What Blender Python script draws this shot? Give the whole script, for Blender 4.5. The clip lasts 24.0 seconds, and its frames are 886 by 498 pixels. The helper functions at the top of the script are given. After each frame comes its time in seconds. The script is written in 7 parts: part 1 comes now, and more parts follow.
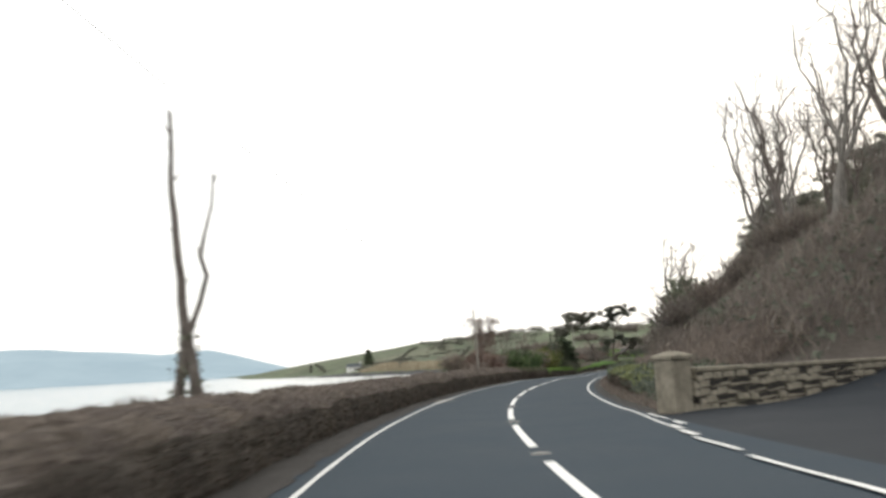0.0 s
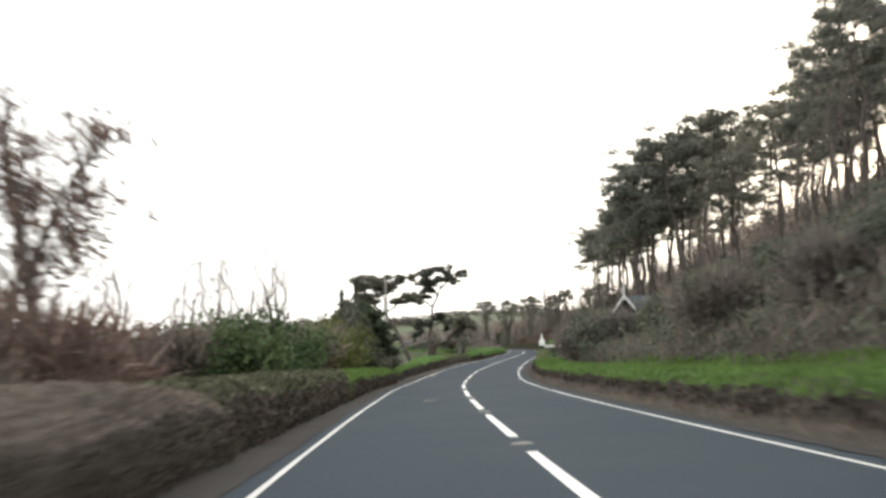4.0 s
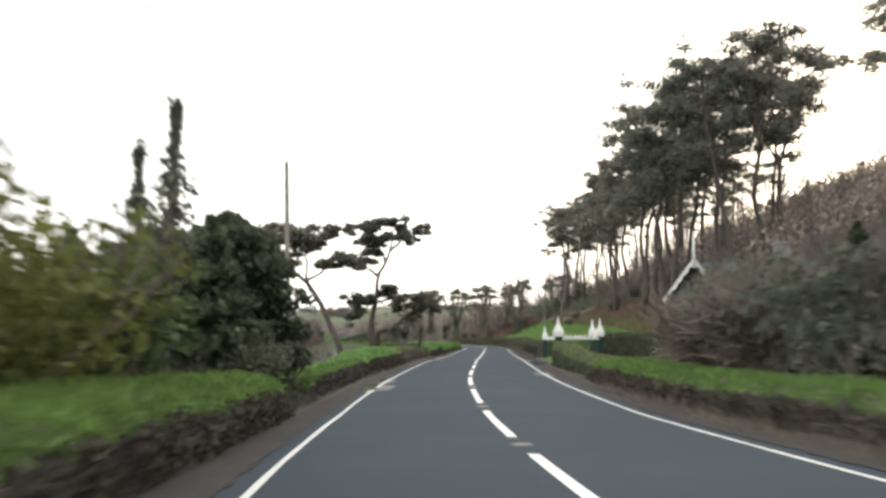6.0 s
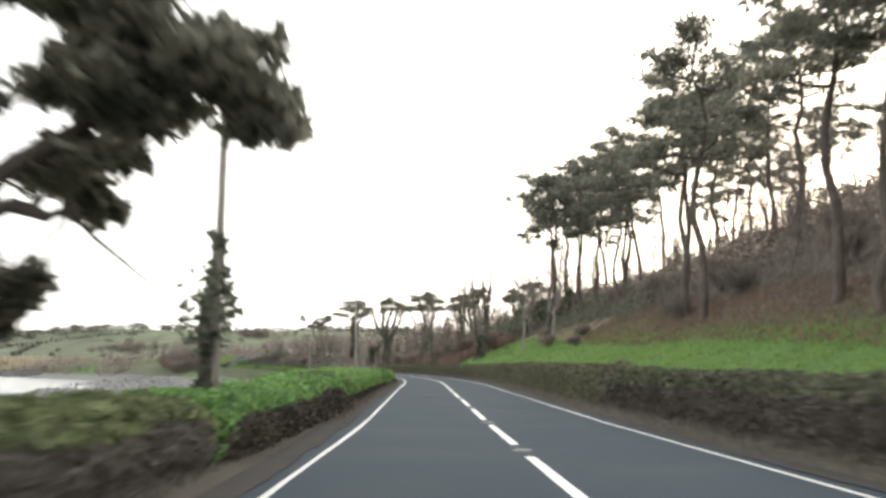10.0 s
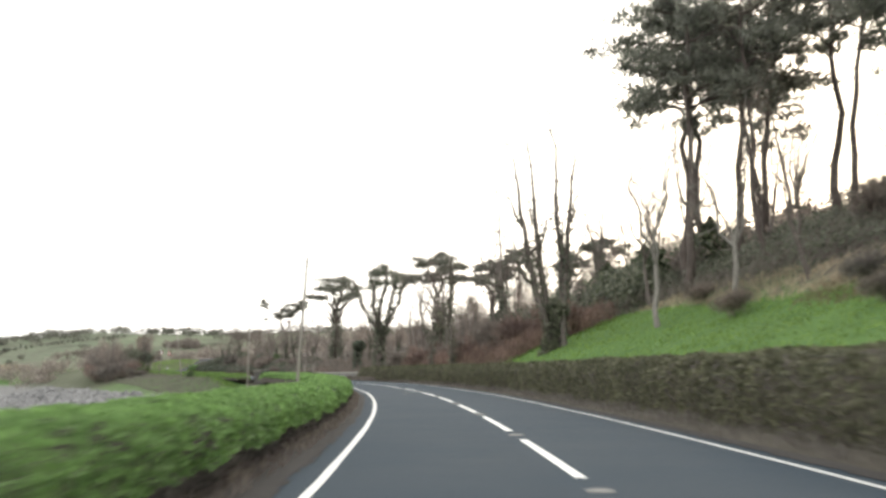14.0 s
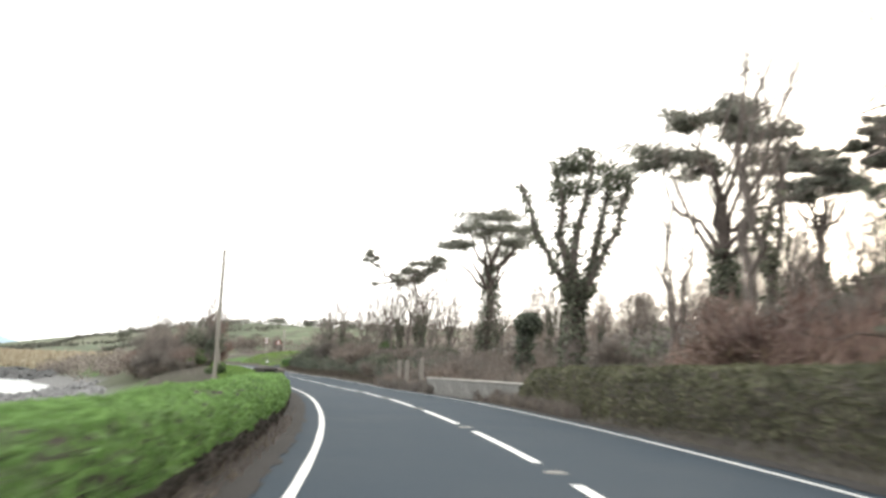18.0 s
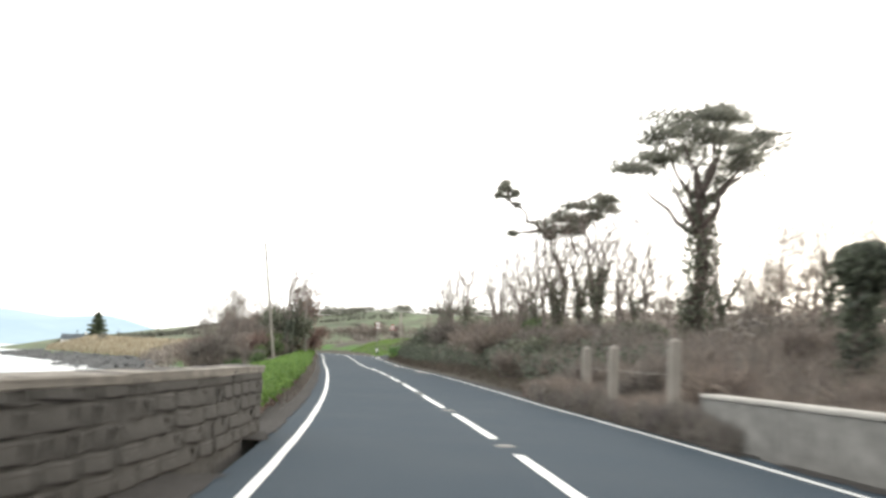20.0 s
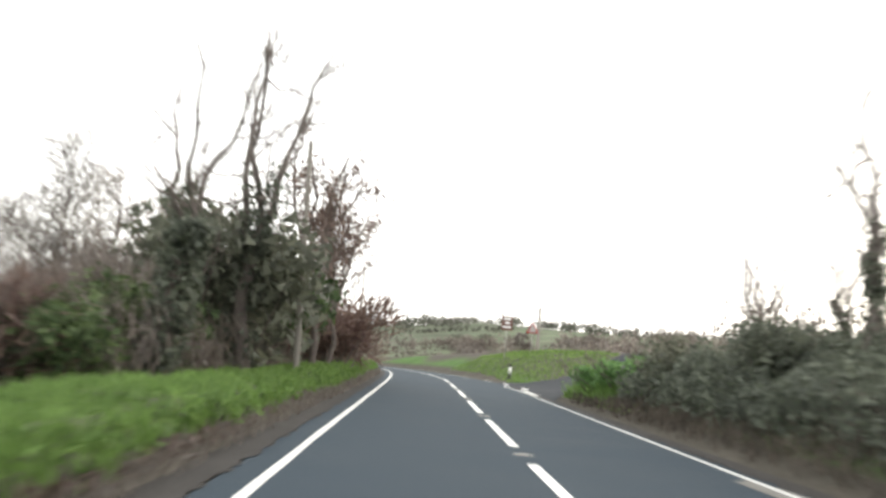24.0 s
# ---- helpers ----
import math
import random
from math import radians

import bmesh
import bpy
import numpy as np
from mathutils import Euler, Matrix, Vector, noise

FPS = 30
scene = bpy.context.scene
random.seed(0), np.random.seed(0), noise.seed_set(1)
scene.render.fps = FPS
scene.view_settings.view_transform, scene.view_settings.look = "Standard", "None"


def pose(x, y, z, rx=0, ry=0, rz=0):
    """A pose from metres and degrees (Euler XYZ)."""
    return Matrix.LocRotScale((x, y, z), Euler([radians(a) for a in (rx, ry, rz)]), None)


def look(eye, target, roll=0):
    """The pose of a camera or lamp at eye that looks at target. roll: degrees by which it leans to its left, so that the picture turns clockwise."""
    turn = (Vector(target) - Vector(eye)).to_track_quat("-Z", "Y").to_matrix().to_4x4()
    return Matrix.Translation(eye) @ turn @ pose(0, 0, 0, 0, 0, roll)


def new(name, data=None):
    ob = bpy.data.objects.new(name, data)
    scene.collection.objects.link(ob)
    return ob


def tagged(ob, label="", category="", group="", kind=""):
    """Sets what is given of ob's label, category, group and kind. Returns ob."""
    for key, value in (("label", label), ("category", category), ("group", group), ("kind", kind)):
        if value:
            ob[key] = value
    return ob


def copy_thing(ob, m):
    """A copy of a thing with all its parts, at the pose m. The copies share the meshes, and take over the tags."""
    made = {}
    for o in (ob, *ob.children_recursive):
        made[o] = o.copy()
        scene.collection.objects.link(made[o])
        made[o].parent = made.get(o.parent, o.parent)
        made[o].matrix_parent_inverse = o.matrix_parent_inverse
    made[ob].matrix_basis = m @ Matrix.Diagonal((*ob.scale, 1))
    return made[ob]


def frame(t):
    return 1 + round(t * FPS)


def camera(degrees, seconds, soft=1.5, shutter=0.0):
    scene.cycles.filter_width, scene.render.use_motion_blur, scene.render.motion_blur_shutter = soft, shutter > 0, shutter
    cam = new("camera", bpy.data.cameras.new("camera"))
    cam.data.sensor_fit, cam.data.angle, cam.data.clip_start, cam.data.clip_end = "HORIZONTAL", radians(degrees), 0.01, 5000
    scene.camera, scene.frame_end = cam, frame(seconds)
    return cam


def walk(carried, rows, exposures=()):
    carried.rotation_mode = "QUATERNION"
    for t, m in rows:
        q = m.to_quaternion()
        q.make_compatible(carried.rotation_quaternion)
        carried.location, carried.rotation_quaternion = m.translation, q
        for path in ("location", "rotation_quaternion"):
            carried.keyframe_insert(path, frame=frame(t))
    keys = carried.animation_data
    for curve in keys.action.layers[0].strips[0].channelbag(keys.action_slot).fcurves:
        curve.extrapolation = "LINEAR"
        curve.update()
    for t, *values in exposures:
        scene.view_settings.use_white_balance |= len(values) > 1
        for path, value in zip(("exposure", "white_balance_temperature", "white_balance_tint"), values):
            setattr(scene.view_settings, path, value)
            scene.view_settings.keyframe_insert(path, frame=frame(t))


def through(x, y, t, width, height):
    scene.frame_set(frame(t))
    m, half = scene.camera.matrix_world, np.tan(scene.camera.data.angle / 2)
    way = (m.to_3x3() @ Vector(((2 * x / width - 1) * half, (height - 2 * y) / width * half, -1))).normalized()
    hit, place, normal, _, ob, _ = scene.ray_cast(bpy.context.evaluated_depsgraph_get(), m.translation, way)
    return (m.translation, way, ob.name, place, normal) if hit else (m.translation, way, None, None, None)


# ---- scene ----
cam = camera(48.0, 24.0, soft=3.0, shutter=0.6)
PATH = [
    (0, (-1.56, 0.60, 1.29), (-1.615, 20.467, 3.612), -2.96),
    (1, (-2.04, 19.00, 1.18), (-0.519, 38.780, 3.757), -1.79),
    (2, (-1.13, 37.33, 1.10), (1.828, 56.993, 3.245), -1.38),
    (4.5, (5.98, 82.05, 1.02), (10.788, 101.355, 3.061), -1.85),
    (5, (7.71, 91.04, 0.91), (12.830, 110.266, 2.976), -0.76),
    (6, (11.45, 108.92, 0.72), (17.122, 128.007, 2.610), -0.47),
    (7, (15.80, 126.55, 0.56), (21.831, 145.501, 2.682), 1.39),
    (8, (20.60, 142.96, 0.63), (27.118, 161.753, 2.700), 0.88),
    (9, (26.11, 159.32, 0.72), (32.891, 177.984, 3.085), -0.67),
    (9.5, (28.99, 167.36, 0.77), (35.964, 185.942, 3.233), 1.01),
    (12, (43.20, 207.35, 0.86), (49.826, 226.091, 3.109), -0.72),
    (13, (48.86, 223.80, 0.97), (55.391, 242.574, 3.138), -0.34),
    (14, (54.62, 240.19, 1.06), (61.369, 258.851, 3.567), -0.04),
    (15, (60.15, 256.57, 1.15), (66.470, 275.389, 3.542), 0.06),
    (16, (65.40, 273.55, 1.24), (71.081, 292.556, 3.805), 0.63),
    (17, (69.74, 290.58, 1.36), (74.302, 309.833, 4.250), 0.68),
    (17.5, (71.54, 299.13, 1.43), (75.530, 318.561, 3.989), 1.54),
    (19.5, (75.51, 332.21, 1.70), (77.003, 352.004, 4.112), 2.52),
    (20, (75.88, 340.88, 1.75), (76.731, 360.737, 3.953), 2.39),
    (21, (75.67, 358.74, 1.81), (74.758, 378.528, 4.533), 1.78),
    (22, (74.59, 376.21, 1.92), (73.070, 396.046, 4.007), 1.31),
    (23, (73.48, 394.87, 2.12), (72.157, 414.708, 4.304), 2.69),
    (24, (72.25, 412.51, 2.22), (71.026, 432.328, 4.632), 5.15),
]
EXPOSURE = [(0, 0.42), (2, 0.62), (6, 0.68), (9, 0.89), (14, 0.92), (17, 1.13), (20, 1.1), (22, 1.14), (24, 0.98)]
walk(cam, [(t, look(eye, target, roll)) for t, eye, target, roll in PATH], EXPOSURE)

# ---- sky and light: a bright, thinly overcast evening over the sea ----
SUN_ELEVATION, SUN_ROTATION = radians(14), radians(42)
world = bpy.data.worlds.new("sky")
scene.world = world
world.use_nodes = True
wn, wl = world.node_tree.nodes, world.node_tree.links
sky = wn.new("ShaderNodeTexSky")
sky.sky_type = "NISHITA"
sky.sun_disc = False
sky.sun_elevation, sky.sun_rotation = SUN_ELEVATION, SUN_ROTATION
sky.air_density, sky.dust_density, sky.ozone_density = 1.0, 4.0, 1.0
pale = wn.new("ShaderNodeMix")
pale.data_type = "RGBA"
pale.inputs["Factor"].default_value = 0.86
pale.inputs["B"].default_value = (10.2, 10.1, 9.7, 1)
wl.new(sky.outputs["Color"], pale.inputs["A"])
wl.new(pale.outputs["Result"], wn["Background"].inputs["Color"])
wn["Background"].inputs["Strength"].default_value = 0.115
sun = new("sun", bpy.data.lights.new("sun", "SUN"))
sun.data.energy, sun.data.angle, sun.data.color = 0.6, radians(18), (1.0, 0.9, 0.78)
sun.matrix_world = look((0, 0, 50), (-50 * math.sin(SUN_ROTATION), -50 * math.cos(SUN_ROTATION), 50 - 67 * math.tan(SUN_ELEVATION)))

# ---- the road's line: heading in degrees every 10 m, height every 25 m, from 20 m behind the start ----
HEADING = [5.58, 3.99, 2.39, 0.79, -0.92, -3.55, -5.75, -7.58, -9.2, -10.33, -11.24, -11.77, -12.24, -12.8, -14.11, -15.92, -16.91, -18.49, -19.3, -18.97,
           -19.07, -19.52, -19.56, -19.42, -19.28, -19.32, -19.69, -19.53, -18.66, -17.76, -16.34, -15.08, -13.27, -10.79, -8.11, -5.36, -2.89, -1.16, 0.91,
           2.28, 2.98, 3.73, 3.93, 4.22, 4.64, 4.7, 4.18, 4.21, 4.18, 4.58, 5.5, 6.69, 8.02, 9.36, 10.67, 11.97, 13.25, 14.52, 15.78, 17.04, 18.29]
LEVEL = [0.12, 0, -0.16, -0.18, -0.22, -0.51, -0.73, -0.59, -0.44, -0.46, -0.3, -0.17, -0.05, 0.12, 0.35, 0.5, 0.57, 0.84, 0.98, 1.34, 1.7, 1.86, 1.97, 2.06, 2.15]
S_AXIS = np.arange(-20.0, 640.0, 1.0)
A_AXIS = np.radians(np.interp(S_AXIS, np.arange(61) * 10.0 - 20, HEADING))
A_AXIS = np.convolve(np.pad(A_AXIS, 4, mode="edge"), np.ones(9) / 9, "valid")
X_AXIS = np.concatenate([[0], np.cumsum(-np.sin(A_AXIS))[:-1]])
Y_AXIS = np.concatenate([[0], np.cumsum(np.cos(A_AXIS))[:-1]])
X_AXIS, Y_AXIS = X_AXIS - X_AXIS[20], Y_AXIS - Y_AXIS[20]
# the road runs straight on behind the start
BACK = np.arange(-300.0, -20.0, 5.0)
X_AXIS = np.concatenate([X_AXIS[0] - np.sin(A_AXIS[0]) * (BACK + 20), X_AXIS])
Y_AXIS = np.concatenate([Y_AXIS[0] + np.cos(A_AXIS[0]) * (BACK + 20), Y_AXIS])
A_AXIS = np.concatenate([np.full(len(BACK), A_AXIS[0]), A_AXIS])
S_AXIS = np.concatenate([BACK, S_AXIS])


def road_z(s):
    return np.interp(s, np.arange(25) * 25.0 - 20, LEVEL)


def place(s, d):
    """World x, y of a point s along the road and d to the right of its centre line."""
    x, y, a = np.interp(s, S_AXIS, X_AXIS), np.interp(s, S_AXIS, Y_AXIS), np.interp(s, S_AXIS, A_AXIS)
    return x + d * np.cos(a), y + d * np.sin(a)


def heading(s):
    return float(np.degrees(np.interp(s, S_AXIS, A_AXIS)))


SEA = -3.3
# ground above the road's level, by distance from the centre line, at stations along the road
D_RIGHT = [0, 3.5, 5, 7, 10, 15, 22, 32, 50, 90, 160]
RIGHT = [(-40, [-.06, -.05, 0.3, 1.2, 3, 6, 9, 13, 19, 28, 40]),
         (5, [-.06, -.05, 0, .05, .1, .2, 2, 8, 18, 30, 44]),
         (24, [-.06, -.05, 0, .05, .15, .6, 4, 9, 18, 32, 46]),
         (38, [-.06, -.05, .35, .7, 2.5, 6, 9, 13, 20, 34, 48]),
         (110, [-.06, -.05, .35, .6, 1.6, 4.5, 9, 14, 22, 34, 48]),
         (145, [-.06, -.05, .2, .2, .3, 1.0, 5, 12, 20, 32, 46]),
         (165, [-.06, -.05, .1, .12, .2, .45, 4.5, 11, 19, 32, 46]),
         (185, [-.06, -.05, .2, .4, .8, 1.6, 4.5, 10, 18, 32, 46]),
         (240, [-.06, -.05, .3, .6, 1.4, 3.0, 7.0, 13, 21, 33, 45]),
         (290, [-.06, -.05, .3, .8, 1.9, 3.8, 7.4, 12.6, 19, 29, 40]),
         (310, [-.06, -.05, .3, 1.2, 2.7, 4.5, 7.2, 11.4, 17.6, 27, 37]),
         (335, [-.06, -.05, .2, .6, 1.5, 3.2, 6.2, 9.8, 16, 25, 34]),
         (365, [-.06, -.1, -.5, -.8, -.6, -.1, 1.8, 5.5, 12, 20, 28]),
         (400, [-.06, -.05, .3, .9, 1.2, 1.2, 1.6, 3.0, 5.5, 11, 19]),
         (460, [-.06, -.05, .3, .9, 1.2, 1.3, 1.5, 2, 3, 6, 14]),
         (478, [-.06, -.05, 0, .15, .4, .8, 1.4, 2.2, 3.4, 6, 14]),
         (505, [-.06, -.05, .9, 1.9, 2.6, 3.0, 3.4, 4, 5, 7, 15])]
D_LEFT = [0, 3.5, 5, 7, 10, 15, 22, 32, 50, 90, 160]
LEFT = [(-40, [-.06, -.05, .1, .0, -.6, -1.6, -2.6, -3.6, -4.6, -6, -8]),
        (80, [-.06, -.05, .1, .0, -.4, -1.2, -2.2, -3, -4.2, -6, -8]),
        (120, [-.06, -.05, .1, .1, -.1, -.5, -1.0, -1.8, -2.6, -5, -8]),
        (150, [-.06, -.05, .2, .1, -.3, -.8, -1.2, -1.6, -2.0, -2.5, -8]),
        (185, [-.06, -.05, .3, .3, .1, -1, -2.6, -3.2, -4.2, -6, -8]),
        (212, [-.06, -.05, .1, .0, -.6, -2.0, -3.6, -4.2, -4.6, -5.2, -8]),
        (250, [-.06, -.05, .1, .0, -.6, -1.8, -3.0, -3.6, -4.3, -5.2, -8]),
        (330, [-.06, -.05, .1, -.2, -.9, -2.2, -2.8, -3.2, -3.5, -4.4, -9]),
        (362, [-.06, -.2, -.9, -1.4, -2, -2.7, -3.2, -3.5, -3.9, -5.2, -9]),
        (385, [-.06, -.05, .15, -.1, -1.3, -2.6, -3.2, -3.9, -5, -7, -9]),
        (430, [-.06, -.05, .2, .05, -.6, -2.2, -3.5, -4.2, -5.6, -8, -9]),
        (470, [-.06, -.05, .3, .4, .2, -.8, -3.6, -5.8, -7, -8, -9]),
        (520, [-.06, -.05, .3, .4, .2, -.9, -3.4, -5.4, -6.5, -8, -9])]


def profile(table, dists, s, d):
    stations = np.array([row[0] for row in table], float)
    grid = np.array([row[1] for row in table], float)
    s = np.clip(s, stations[0], stations[-1])
    k = np.clip(np.searchsorted(stations, s) - 1, 0, len(stations) - 2)
    u = (s - stations[k]) / (stations[k + 1] - stations[k])
    u = u * u * (3 - 2 * u)
    j = np.clip(np.searchsorted(dists, d) - 1, 0, len(dists) - 2)
    dd = np.array(dists, float)
    v = np.clip((d - dd[j]) / (dd[j + 1] - dd[j]), 0, 1)
    low = grid[k, j] * (1 - v) + grid[k, j + 1] * v
    high = grid[k + 1, j] * (1 - v) + grid[k + 1, j + 1] * v
    return low * (1 - u) + high * u


def lumps(x, y, size, seed):
    """Smooth rolling noise from a few crossed waves."""
    rng = np.random.RandomState(seed)
    out = 0
    for n in range(5):
        a, k, p = rng.uniform(0, 6.28), 6.28 / size * rng.uniform(0.6, 1.9), rng.uniform(0, 6.28)
        out = out + np.sin((x * np.cos(a) + y * np.sin(a)) * k + p)
    return out / 5


def ground_z(x, y):
    x, y = np.asarray(x, float), np.asarray(y, float)
    s = np.interp(y, Y_AXIS, S_AXIS)
    a = np.interp(y, Y_AXIS, A_AXIS)
    d = (x - np.interp(y, Y_AXIS, X_AXIS)) * np.cos(a)
    zr = road_z(s)
    z = zr + np.where(d > 0, profile(RIGHT, D_RIGHT, s, d), profile(LEFT, D_LEFT, s, -d))
    rough = np.clip((np.abs(d) - 4) / 6, 0, 1)
    z = z + rough * (0.12 * lumps(x, y, 7, 1) + 0.35 * lumps(x, y, 31, 2) * np.clip((np.abs(d) - 9) / 20, 0, 1))
    # the land ahead: a low headland on the sea side, then fields rising to a ridge
    ahead = np.clip((y - 520) / 120, 0, 1)
    ahead = ahead * ahead * (3 - 2 * ahead)
    shore = np.interp(y, [520, 620, 700, 760, 800, 900, 1100, 1500, 4000], [34, 4, -40, -72, -88, -108, -205, -300, -800])
    inland = np.clip((x - shore) / 60, -1, 1)
    ridge = np.interp(y, [520, 680, 850, 930, 1500, 2400, 4500], [0, 5, 19, 26, 26, 24, 20]) * np.clip((x - shore) / 190, 0, 1)
    ridge = ridge * (1 + 0.16 * lumps(x, y, 520, 5)) + 1.2 * lumps(x, y, 120, 6) * np.clip((y - 620) / 200, 0, 1)
    land = np.where(inland > 0, -2.6 + 4.6 * np.clip(inland * 2.5, 0, 1) + ridge + np.clip(x - 150, 0, 600) * 0.02, -2.6 + 5 * inland)
    return z * (1 - ahead) + land * ahead


def ground_at(s, d):
    x, y = place(s, d)
    return Vector((float(x), float(y), float(ground_z(x, y))))


# ---- mesh helpers ----
def mesh_np(name, verts, faces, material, smooth=True):
    """A mesh from arrays of points and of equal-sided faces."""
    me = bpy.data.meshes.new(name)
    verts, faces = np.asarray(verts, np.float32).reshape(-1, 3), np.asarray(faces, np.int32)
    n, k = faces.shape
    me.vertices.add(len(verts))
    me.vertices.foreach_set("co", verts.ravel())
    me.loops.add(n * k)
    me.loops.foreach_set("vertex_index", faces.ravel())
    me.polygons.add(n)
    me.polygons.foreach_set("loop_start", np.arange(0, n * k, k, dtype=np.int32))
    me.polygons.foreach_set("loop_total", np.full(n, k, np.int32))
    me.polygons.foreach_set("use_smooth", np.full(n, smooth))
    me.update(calc_edges=True)
    me.materials.append(material)
    return me


def part_mesh(name, me, parent=None, label=""):
    ob = new(name, me)
    if parent is not None:
        ob.parent = parent
    if label:
        ob["label"] = label
    return ob


def part(name, bm, material, parent=None, label="", smooth=False):
    """Links a bmesh as one mesh object under a thing or a part."""
    me = bpy.data.meshes.new(name)
    bm.to_mesh(me)
    bm.free()
    for p in me.polygons:
        p.use_smooth = smooth
    me.materials.append(material)
    return part_mesh(name, me, parent, label)


def box(bm, x0, y0, z0, x1, y1, z1, bevel=0.0):
    """Adds a box, its edges rounded off by bevel."""
    got = bmesh.ops.create_cube(bm, size=1, matrix=Matrix.Translation(((x0 + x1) / 2, (y0 + y1) / 2, (z0 + z1) / 2)) @ Matrix.Diagonal((x1 - x0, y1 - y0, z1 - z0, 1)))
    if bevel:
        edges = list({e for v in got["verts"] for e in v.link_edges})
        bmesh.ops.bevel(bm, geom=edges, offset=bevel, segments=2, affect="EDGES", profile=0.5)
    return bm


def lathe(bm, rings, sides=12, x=0.0, y=0.0, square=False):
    """Adds a turned shape: rings of (radius, z)."""
    loops = []
    for r, z in rings:
        n = 4 if square else sides
        off = math.pi / 4 if square else 0
        loops.append([bm.verts.new((x + r * math.cos(off + 2 * math.pi * i / n), y + r * math.sin(off + 2 * math.pi * i / n), z)) for i in range(n)])
    for a, b in zip(loops, loops[1:]):
        for i in range(len(a)):
            j = (i + 1) % len(a)
            bm.faces.new((a[i], a[j], b[j], b[i]))
    bm.faces.new(list(reversed(loops[0])))
    bm.faces.new(loops[-1])
    return bm


def poly_prism(bm, points, z0, z1):
    """Adds an upright prism over an outline of x, y points."""
    low = [bm.verts.new((x, y, z0)) for x, y in points]
    high = [bm.verts.new((x, y, z1)) for x, y in points]
    n = len(points)
    for i in range(n):
        bm.faces.new((low[i], low[(i + 1) % n], high[(i + 1) % n], high[i]))
    bm.faces.new(list(reversed(low)))
    bm.faces.new(high)
    return bm


class Tubes:
    """Gathers tapered tubes along bent lines into one mesh of quads."""

    def __init__(self):
        self.v, self.f, self.n = [], [], 0

    def add(self, points, radii, sides=6):
        p = np.asarray(points, float)
        r = np.asarray(radii, float)
        t = np.gradient(p, axis=0)
        t /= np.linalg.norm(t, axis=1, keepdims=True) + 1e-9
        side = np.cross(t, [0.31, 0.95, 0.05])
        side /= np.linalg.norm(side, axis=1, keepdims=True) + 1e-9
        up = np.cross(side, t)
        a = np.arange(sides) * 2 * np.pi / sides
        ring = p[:, None] + r[:, None, None] * (np.cos(a)[None, :, None] * side[:, None] + np.sin(a)[None, :, None] * up[:, None])
        self.v.append(ring.reshape(-1, 3))
        i = np.arange(len(p) - 1)[:, None] * sides
        j = np.arange(sides)[None]
        k = (j + 1) % sides
        self.f.append(np.stack([i + j, i + k, i + sides + k, i + sides + j], -1).reshape(-1, 4) + self.n)
        self.n += len(p) * sides

    def mesh(self, name, material):
        return mesh_np(name, np.concatenate(self.v), np.concatenate(self.f), material)


def leaf_array(rng, centres, size, long=1.6, droop=None):
    """Three corners for a small leaf at each centre, turned at random."""
    n = len(centres)
    a = rng.normal(size=(n, 3))
    if droop is not None:
        a = a * (1 - abs(droop)) + np.array([0, 0, droop]) * 2
    a /= np.linalg.norm(a, axis=1, keepdims=True) + 1e-9
    b = np.cross(a, rng.normal(size=(n, 3)))
    b /= np.linalg.norm(b, axis=1, keepdims=True) + 1e-9
    s = np.asarray(size)[:, None] if np.ndim(size) else size * rng.uniform(0.6, 1.3, (n, 1))
    return np.stack([centres + a * s * long * 0.5, centres - a * s * long * 0.5 + b * s * 0.5, centres - a * s * long * 0.4 - b * s * 0.5], 1)


def leaf_mesh(name, tris, material):
    tris = np.concatenate(tris) if isinstance(tris, list) else tris
    return mesh_np(name, tris.reshape(-1, 3), np.arange(len(tris) * 3).reshape(-1, 3), material, smooth=False)


def in_ball(rng, n):
    p = rng.normal(size=(n, 3))
    p /= np.linalg.norm(p, axis=1, keepdims=True)
    return p * rng.uniform(0, 1, (n, 1)) ** 0.45


# ---- materials ----
def material(name, roughness=0.9, metallic=0.0, specular=0.3):
    m = bpy.data.materials.new(name)
    m.use_nodes = True
    b = m.node_tree.nodes["Principled BSDF"]
    b.inputs["Roughness"].default_value, b.inputs["Metallic"].default_value = roughness, metallic
    b.inputs["Specular IOR Level"].default_value = specular
    return m, m.node_tree.nodes, m.node_tree.links, b


def ramp_of(nodes, links, source, stops):
    r = nodes.new("ShaderNodeValToRGB")
    while len(r.color_ramp.elements) < len(stops):
        r.color_ramp.elements.new(0.5)
    for e, (at, colour) in zip(r.color_ramp.elements, stops):
        e.position, e.color = at, (*colour, 1)
    links.new(source, r.inputs["Fac"])
    return r.outputs["Color"]


def noise_of(nodes, links, scale, detail=4.0, rough=0.6, where=None, stretch=None):
    n = nodes.new("ShaderNodeTexNoise")
    n.inputs["Scale"].default_value, n.inputs["Detail"].default_value, n.inputs["Roughness"].default_value = scale, detail, rough
    if where is None:
        where = nodes.new("ShaderNodeTexCoord").outputs["Object"]
    if stretch:
        g = nodes.new("ShaderNodeMapping")
        g.inputs["Scale"].default_value = stretch
        links.new(where, g.inputs["Vector"])
        where = g.outputs["Vector"]
    links.new(where, n.inputs["Vector"])
    return n.outputs["Fac"]


